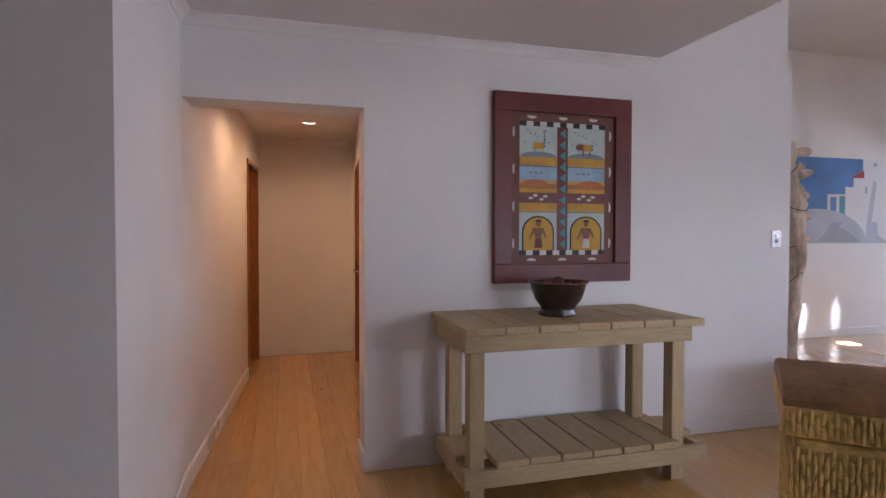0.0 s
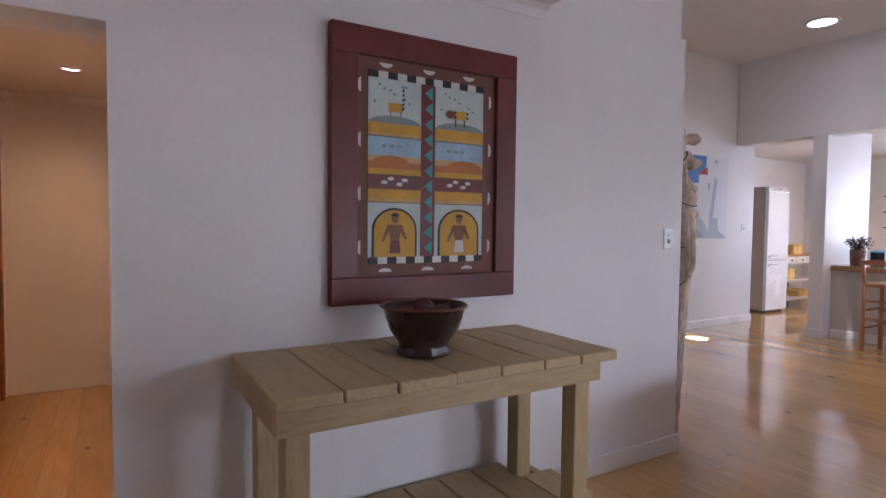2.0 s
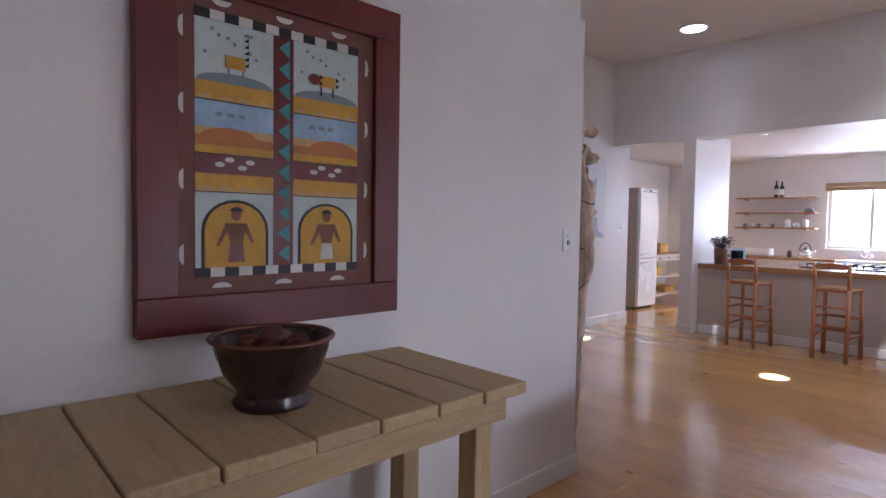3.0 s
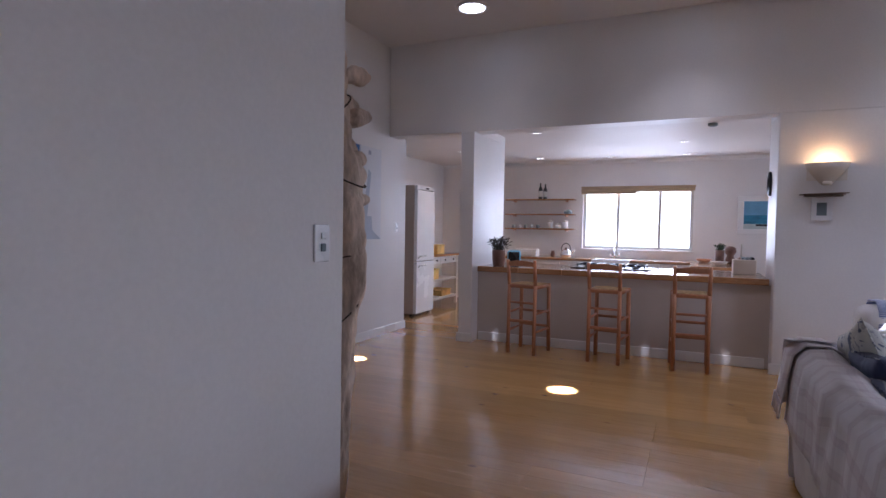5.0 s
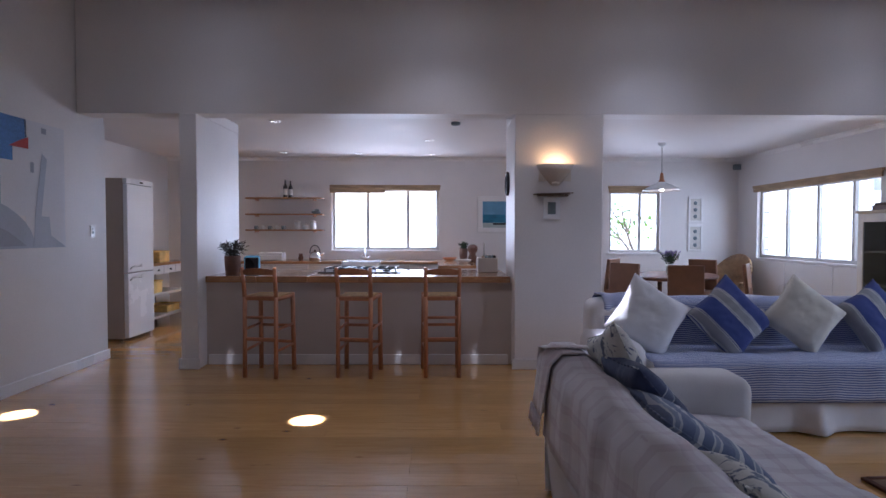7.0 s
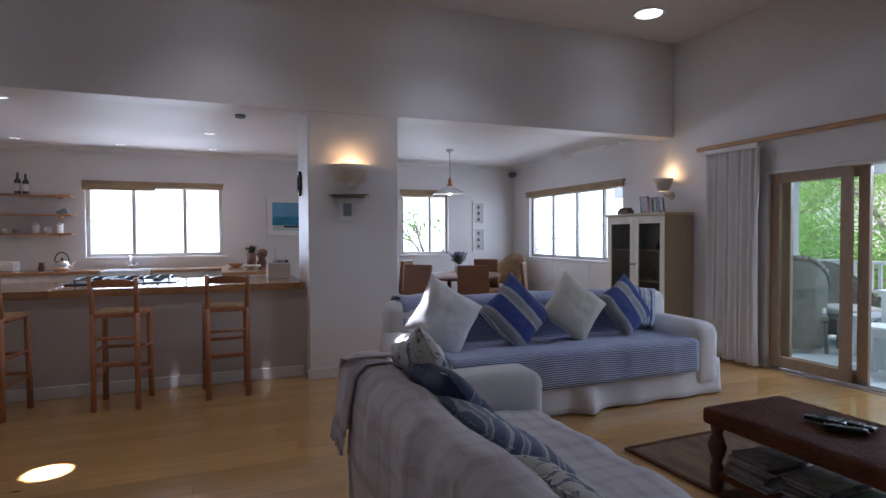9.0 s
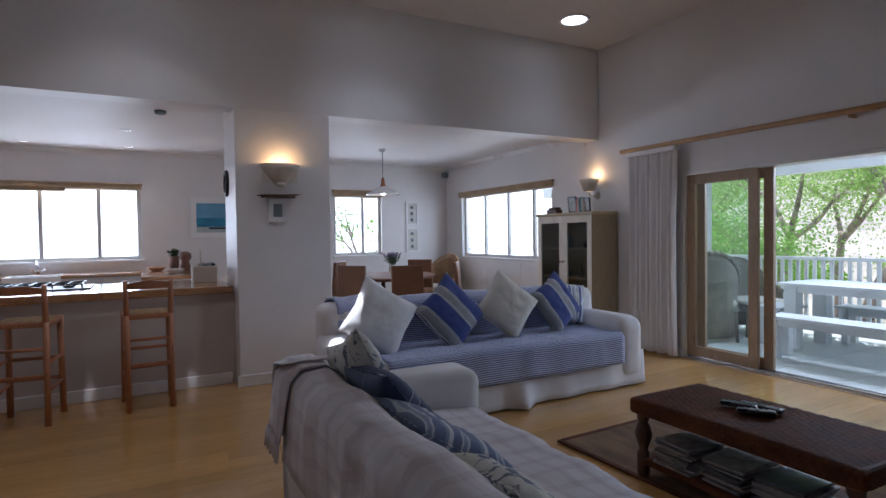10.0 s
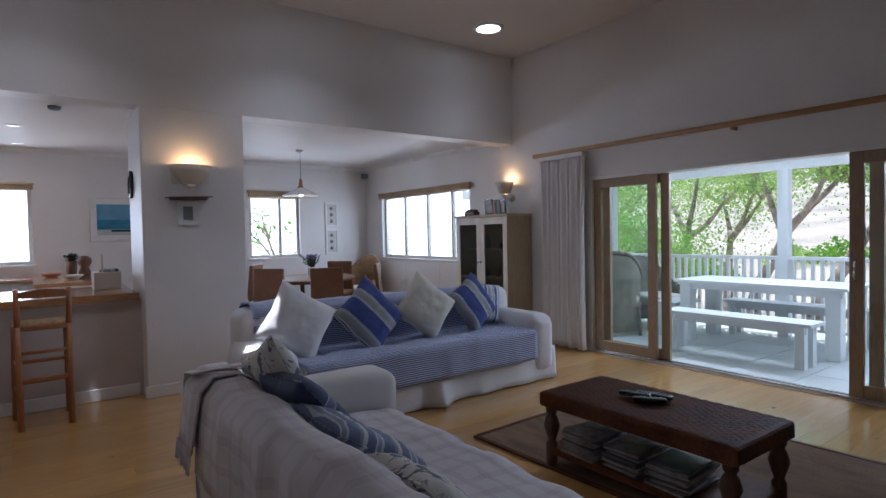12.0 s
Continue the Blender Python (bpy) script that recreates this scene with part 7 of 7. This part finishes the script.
def shell_print(z0, z1):
    t = thing("shell_print", "narrow white framed print of three shells", "picture", "shell prints", pose(BACK_X, -2.065, z0, 0, 0, 90))
    h, w = z1 - z0, 0.125
    b = bm_new()
    for a in ((-w, w, 0, 0.035), (-w, w, h - 0.035, h), (-w, -w + 0.035, 0.035, h - 0.035), (w - 0.035, w, 0.035, h - 0.035)):
        box(b, a[0], a[1], 0.002, 0.025, a[2], a[3], 0.003)
    part("frame", b, TRIM, t)
    part("mount", box(bm_new(), -w + 0.035, w - 0.035, 0.002, 0.01, 0.035, h - 0.035), P_WHITE, t)
    for i in range(3):
        part("shell", lathe(bm_new(), [(0.034, 0), (0.03, 0.006), (0.012, 0.01)], m=Matrix.Translation((0, 0.0105, h * (0.24 + 0.26 * i))) @ pose(0, 0, 0, -90), seg=12), P_GREY, t)


shell_print(1.54, 1.98)
shell_print(1.045, 1.50)
_t = thing("alarm_sensor", "small dark motion sensor high in the corner", "sensor", "", pose(12.16, -2.72, 2.50))
part("body", box(bm_new(), -0.04, 0.055, -0.075, 0.03, -0.06, 0.03, 0.01), P_GREY, _t)
# panelling under the side window
_t = tagged(thing("wall_panel", "white painted panels under the side window", "panel"), kind="structure")
for _a, _b2 in ((8.95, 9.85), (9.86, 10.86), (10.87, 11.75)):
    part("panel", box(bm_new(), _a, _b2, SLIDE_Y + 0.001, SLIDE_Y + 0.02, 0.13, 0.93, 0.004), TRIM, _t)

# ---- veranda ----
VERW = mat("veranda_white_paint", (0.73, 0.77, 0.77), 0.45, var=0.03, scale=2, bump=0.06)
TILEW = mat("veranda_tile", (0.58, 0.62, 0.61), 0.4, var=0.05, scale=2, bump=0.04, rnd=0.3)
_t = tagged(thing("veranda_floor", "pale tiled veranda floor", "floor"), kind="structure")
part("slab", box(bm_new(), 0.5, 12.6, -5.7, SLIDE_Y - 0.2, -0.2, -0.045), mat("tile_joint", (0.4, 0.39, 0.37), 0.8), _t)
_tm = mesh_of("tile", box(bm_new(), 0.004, 0.596, 0.004, 0.596, -0.045, -0.03, 0.002, 1), TILEW)
for _i in range(14):
    for _j in range(5):
        _o = new("tile", _tm)
        _o.parent = _t
        _o.location = (2.0 + 0.6 * _i, -6.0 + 0.6 * _j - 0.02 + 0.02, 0)
setting("ceiling_veranda", box(bm_new(), 0.5, 12.6, -5.9, SLIDE_Y - 0.2, 2.42, 2.5), VERW, "white boarded veranda ceiling", "ceiling")
setting("veranda_beam", box(bm_new(), 0.5, 12.6, -5.58, -5.42, 2.12, 2.42, 0.006), VERW, "white painted veranda beam", "beam")
_t = tagged(thing("veranda_railing", "white wooden railing with square balusters", "railing"), kind="structure")
for _x in (11.32, 8.66, 6.0, 3.34, 0.8):
    part("post", box(bm_new(), _x - 0.065, _x + 0.065, -5.565, -5.435, -0.03, 2.12, 0.006), VERW, _t)
part("top_rail", box(bm_new(), 0.8, 11.1, -5.545, -5.455, 0.955, 1.0, 0.006), VERW, _t)
part("bottom_rail", box(bm_new(), 0.8, 11.1, -5.525, -5.475, 0.06, 0.10, 0.004), VERW, _t)
_bm = mesh_of("baluster", box(bm_new(), -0.02, 0.02, -5.52, -5.48, 0.10, 0.955, 0.003, 1), VERW)
_x = 0.95
while _x < 11.0:
    if min(abs(_x - k) for k in (8.66, 6.0, 3.34)) > 0.08:
        _o = new("baluster", _bm)
        _o.parent = _t
        _o.location = (_x, 0, 0)
    _x += 0.105


def plank_table(x0, x1, y0, y1, z, name, label, category, group="", leg=0.085, n=6):
    t = thing(name, label, category, group)
    d = (y1 - y0) / n
    for i in range(n):
        part("plank", box(bm_new(), x0, x1, y0 + i * d + 0.003, y0 + (i + 1) * d - 0.003, z - 0.035, z, 0.004), VERW, t)
    part("apron", box(bm_new(), x0 + 0.06, x1 - 0.06, y1 - 0.075, y1 - 0.045, z - 0.11, z - 0.036, 0.003), VERW, t)
    part("apron", box(bm_new(), x0 + 0.06, x1 - 0.06, y0 + 0.045, y0 + 0.075, z - 0.11, z - 0.036, 0.003), VERW, t)
    for x in (x0 + 0.07, x1 - 0.07 - leg):
        for y in (y0 + 0.03, y1 - 0.03 - leg):
            part("leg", box(bm_new(), x, x + leg, y, y + leg, -0.03, z - 0.036, 0.005), VERW, t)
    return t


plank_table(4.92, 6.82, -5.10, -4.28, 0.74, "veranda_table", "long white plank table on the veranda", "table", "", 0.14)
plank_table(5.02, 6.62, -4.02, -3.66, 0.43, "bench", "white plank bench beside the veranda table", "bench", "veranda benches", 0.09, 3)
plank_table(4.95, 6.60, -5.40, -5.08, 0.43, "bench", "white plank bench behind the veranda table", "bench", "veranda benches", 0.07, 3)
plank_table(6.80, 7.15, -4.9, -4.3, 0.43, "bench", "short white bench at the veranda table's end", "bench", "veranda benches", 0.07, 2)
wicker_armchair(pose(7.62, -4.02, -0.03, 0, 0, -125), GREYWICK, "grey wicker armchair on the veranda", "veranda armchairs", 1.12)
wicker_armchair(pose(7.55, -4.95, -0.03, 0, 0, 70), GREYWICK, "grey wicker armchair by the railing", "veranda armchairs", 1.0)
wicker_armchair(pose(10.1, -4.1, -0.03, 0, 0, 170), GREYWICK, "grey wicker armchair outside the side window", "veranda armchairs", 1.0)

# ---- garden ----
SAND = mat("pale_sand_ground", (0.52, 0.47, 0.38), 0.95, var=0.2, scale=0.6, fine=8, bump=0.3)
BARK = mat("grey_bark", (0.38, 0.31, 0.26), 0.9, var=0.3, scale=6, fine=30, bump=0.9, stretch=(1, 1, 0.3))


def leaf_mat(name, col, through):
    """Thin leaves that let the sun shine through."""
    m = mat(name, col, 0.5, var=0.4, scale=3, fine=20, bump=0.0)
    n, l = m.node_tree.nodes, m.node_tree.links
    tr = n.new("ShaderNodeBsdfTranslucent")
    tr.inputs[0].default_value = (*through, 1)
    mx = n.new("ShaderNodeMixShader")
    mx.inputs[0].default_value = 0.5
    l.new(n["Principled BSDF"].outputs[0], mx.inputs[1])
    l.new(tr.outputs[0], mx.inputs[2])
    l.new(mx.outputs[0], n["Material Output"].inputs[0])
    return m


LEAF1 = leaf_mat("leaf_green", (0.09, 0.20, 0.03), (0.26, 0.55, 0.06))
LEAF2 = leaf_mat("leaf_yellow_green", (0.12, 0.22, 0.06), (0.55, 0.80, 0.22))
_b = bm_new()
_N = 60
_vs = {}
for _i in range(_N + 1):
    for _j in range(_N + 1):
        _u, _v = (_i / _N * 2 - 1), (_j / _N * 2 - 1)
        _x, _y = 6 + 400 * _u * abs(_u) ** 1.5, -4 + 400 * _v * abs(_v) ** 1.5
        _d = max(0.0, -_y - 10)
        _z = -0.62 + min(12.0, _d * 0.17) + 0.06 * noise.noise((_x * 0.3, _y * 0.3, 0)) * (1 if _y < -8 or _x > 15 else 0)
        _vs[_i, _j] = _b.verts.new((_x, _y, _z))
for _i in range(_N):
    for _j in range(_N):
        _b.faces.new((_vs[_i, _j], _vs[_i + 1, _j], _vs[_i + 1, _j + 1], _vs[_i, _j + 1]))
setting("ground", _b, SAND, "pale dry sandy ground rising behind the garden", "ground")


def tree(x, y, h, crown, seed, leaf_m, n_leaf, lean_x=0.0, label="leafy garden tree with a forked grey trunk", low=0.5, leaf=0.055, base=-0.65):
    t = thing("tree", label, "tree", "garden trees", pose(x, y, base))
    random.seed(seed)
    b = bm_new()
    tips = []

    def limb(p, way, L, r, depth):
        q = p
        d = way.normalized()
        for k in range(4):
            d = (d + Vector((random.uniform(-0.22, 0.22), random.uniform(-0.22, 0.22), random.uniform(-0.05, 0.16)))).normalized()
            e = q + d * L / 4
            rod(b, q, e, r * (1 - 0.12 * k), r * (1 - 0.12 * (k + 1)), 8)
            q = e
            if depth == 0:
                tips.append(q.copy())
        if depth > 0:
            for i in range(3 if depth > 1 else 4):
                a = random.uniform(0, 6.28)
                limb(q, d + Vector((math.cos(a), math.sin(a), random.uniform(-0.15, 0.5))) * 0.8, L * random.uniform(0.55, 0.75), r * 0.5, depth - 1)
        tips.append(q.copy())
    limb(Vector((0, 0, 0)), Vector((lean_x, 0.05, 1)), h * 0.42, 0.035 * h * 0.85, 2)
    part("trunk", b, BARK, t, smooth=True)
    verts, faces = [], []
    for i in range(n_leaf):
        c = random.choice(tips)
        o = Vector((random.gauss(0, 1), random.gauss(0, 1), random.gauss(0, 0.7))) * crown
        c = c + o
        if c.z < low:
            c.z = low + random.random() * 0.4
        m = Euler((random.uniform(0, 6.28), random.uniform(0, 6.28), random.uniform(0, 6.28))).to_matrix()
        s = leaf * random.uniform(0.6, 1.3)
        k = len(verts)
        for p in ((0, 0, 0), (0.35, 0.5, 0.08), (0, 1.0, 0), (-0.35, 0.5, 0.08)):
            verts.append(tuple(c + m @ (Vector(p) * s)))
        faces.append((k, k + 1, k + 2, k + 3))
    me = bpy.data.meshes.new("crown")
    me.from_pydata(verts, [], faces)
    me.materials.append(leaf_m)
    o = new("crown", me)
    o.parent = t
    return t


LEAF3 = leaf_mat("leaf_fresh_green", (0.15, 0.28, 0.07), (0.45, 0.75, 0.2))
for _x, _y, _h, _s in ((12.6, -9.2, 2.9, 61), (11.1, -8.5, 2.5, 62), (9.9, -8.0, 2.4, 63), (8.9, -8.3, 2.0, 64)):
    tree(_x, _y, _h, 0.42, _s, LEAF3, 3200, 0.0, "dense green shrub below the veranda rail", 0.1, 0.06)
tree(11.6, -9.6, 4.6, 0.65, 41, LEAF2, 6500, 0.05, low=0.0)
tree(9.6, -9.0, 4.4, 0.7, 42, LEAF2, 6500, -0.05, low=0.0)
tree(9.3, -10.6, 4.2, 0.5, 43, LEAF2, 4500, 0.1, "bright green garden tree with low branches", 0.5)
tree(7.84, -8.5, 4.7, 0.36, 44, LEAF2, 7000, -0.08, "thin-leaved tree with a forked grey trunk", 2.75)
tree(6.95, -8.5, 4.8, 0.36, 45, LEAF2, 6000, -0.24, "leaning tree with sparse yellow-green leaves", 2.75)
tree(4.6, -9.8, 4.6, 0.45, 46, LEAF1, 6000, 0.0, low=1.6)
tree(14.5, -12.5, 5.0, 0.7, 47, LEAF1, 16000, 0.0, low=0.3)
tree(14.3, -1.85, 2.9, 0.16, 48, LEAF3, 170, 0.0, "young tree outside the dining window", 1.7, 0.1)
random.seed(50)
for _i in range(9):
    _x, _y = 2.5 + _i * 1.25 + random.uniform(-0.3, 0.3), -13 - random.uniform(0, 4)
    _t = thing("shrub", "low dry garden shrub", "shrub", "garden shrubs", pose(_x, _y, -0.62 + max(0, -_y - 10) * 0.17))
    _v, _f = [], []
    for _k in range(700):
        _a, _r, _z = random.uniform(0, 6.28), random.uniform(0, 0.7) ** 0.7, random.uniform(0, 0.7)
        _c = Vector((_r * math.cos(_a), _r * math.sin(_a), _z * (1.1 - _r)))
        _m = Euler((random.uniform(0, 6.28), random.uniform(0, 6.28), random.uniform(0, 6.28))).to_matrix()
        _q = len(_v)
        for _p in ((0, 0, 0), (0.3, 0.5, 0.08), (0, 1.0, 0), (-0.3, 0.5, 0.08)):
            _v.append(tuple(_c + _m @ (Vector(_p) * 0.11)))
        _f.append((_q, _q + 1, _q + 2, _q + 3))
    _me = bpy.data.meshes.new("leaves")
    _me.from_pydata(_v, [], _f)
    _me.materials.append(LEAF1 if _i % 2 else LEAF2)
    _o = new("leaves", _me)
    _o.parent = _t
# added glowing panel: whites out the east windows and adds light through them
BACKD = glow("backdrop_glow", (1.0, 1.0, 1.0), 2.0)
setting("backdrop", box(bm_new(), 22.0, 22.2, -16, 20, -0.7, 9), BACKD, "added glowing white backdrop panel outside the windows", "backdrop")

# ---- floor boards ----
_w = 0.142
_meshes = {}
random.seed(77)


def lay_board(x, y0, y1):
    key = round(y1 - y0, 2)
    if key not in _meshes:
        _meshes[key] = mesh_of("plank", box(bm_new(), 0.0002, _w - 0.0002, 0.0002, key - 0.0002, -0.02, 0.0, 0.0006, 1), FLOORW)
    o = new("plank", _meshes[key])
    o.parent = FLOOR
    o.location = (x, y0, 0)


_x = WEST_X
while _x < BACK_X:
    _y = -2.92
    _first = True
    while _y < 6.99:
        _len = random.choice((1.5, 2.1)) if _first else random.choice((3.3, 3.9, 4.5))
        _len = min(_len, round(7.0 - _y, 2))
        if _x + _w > BACK_X + 0.1:
            break
        lay_board(_x, _y, _y + _len)
        _y += _len
        _first = False
    _x += _w
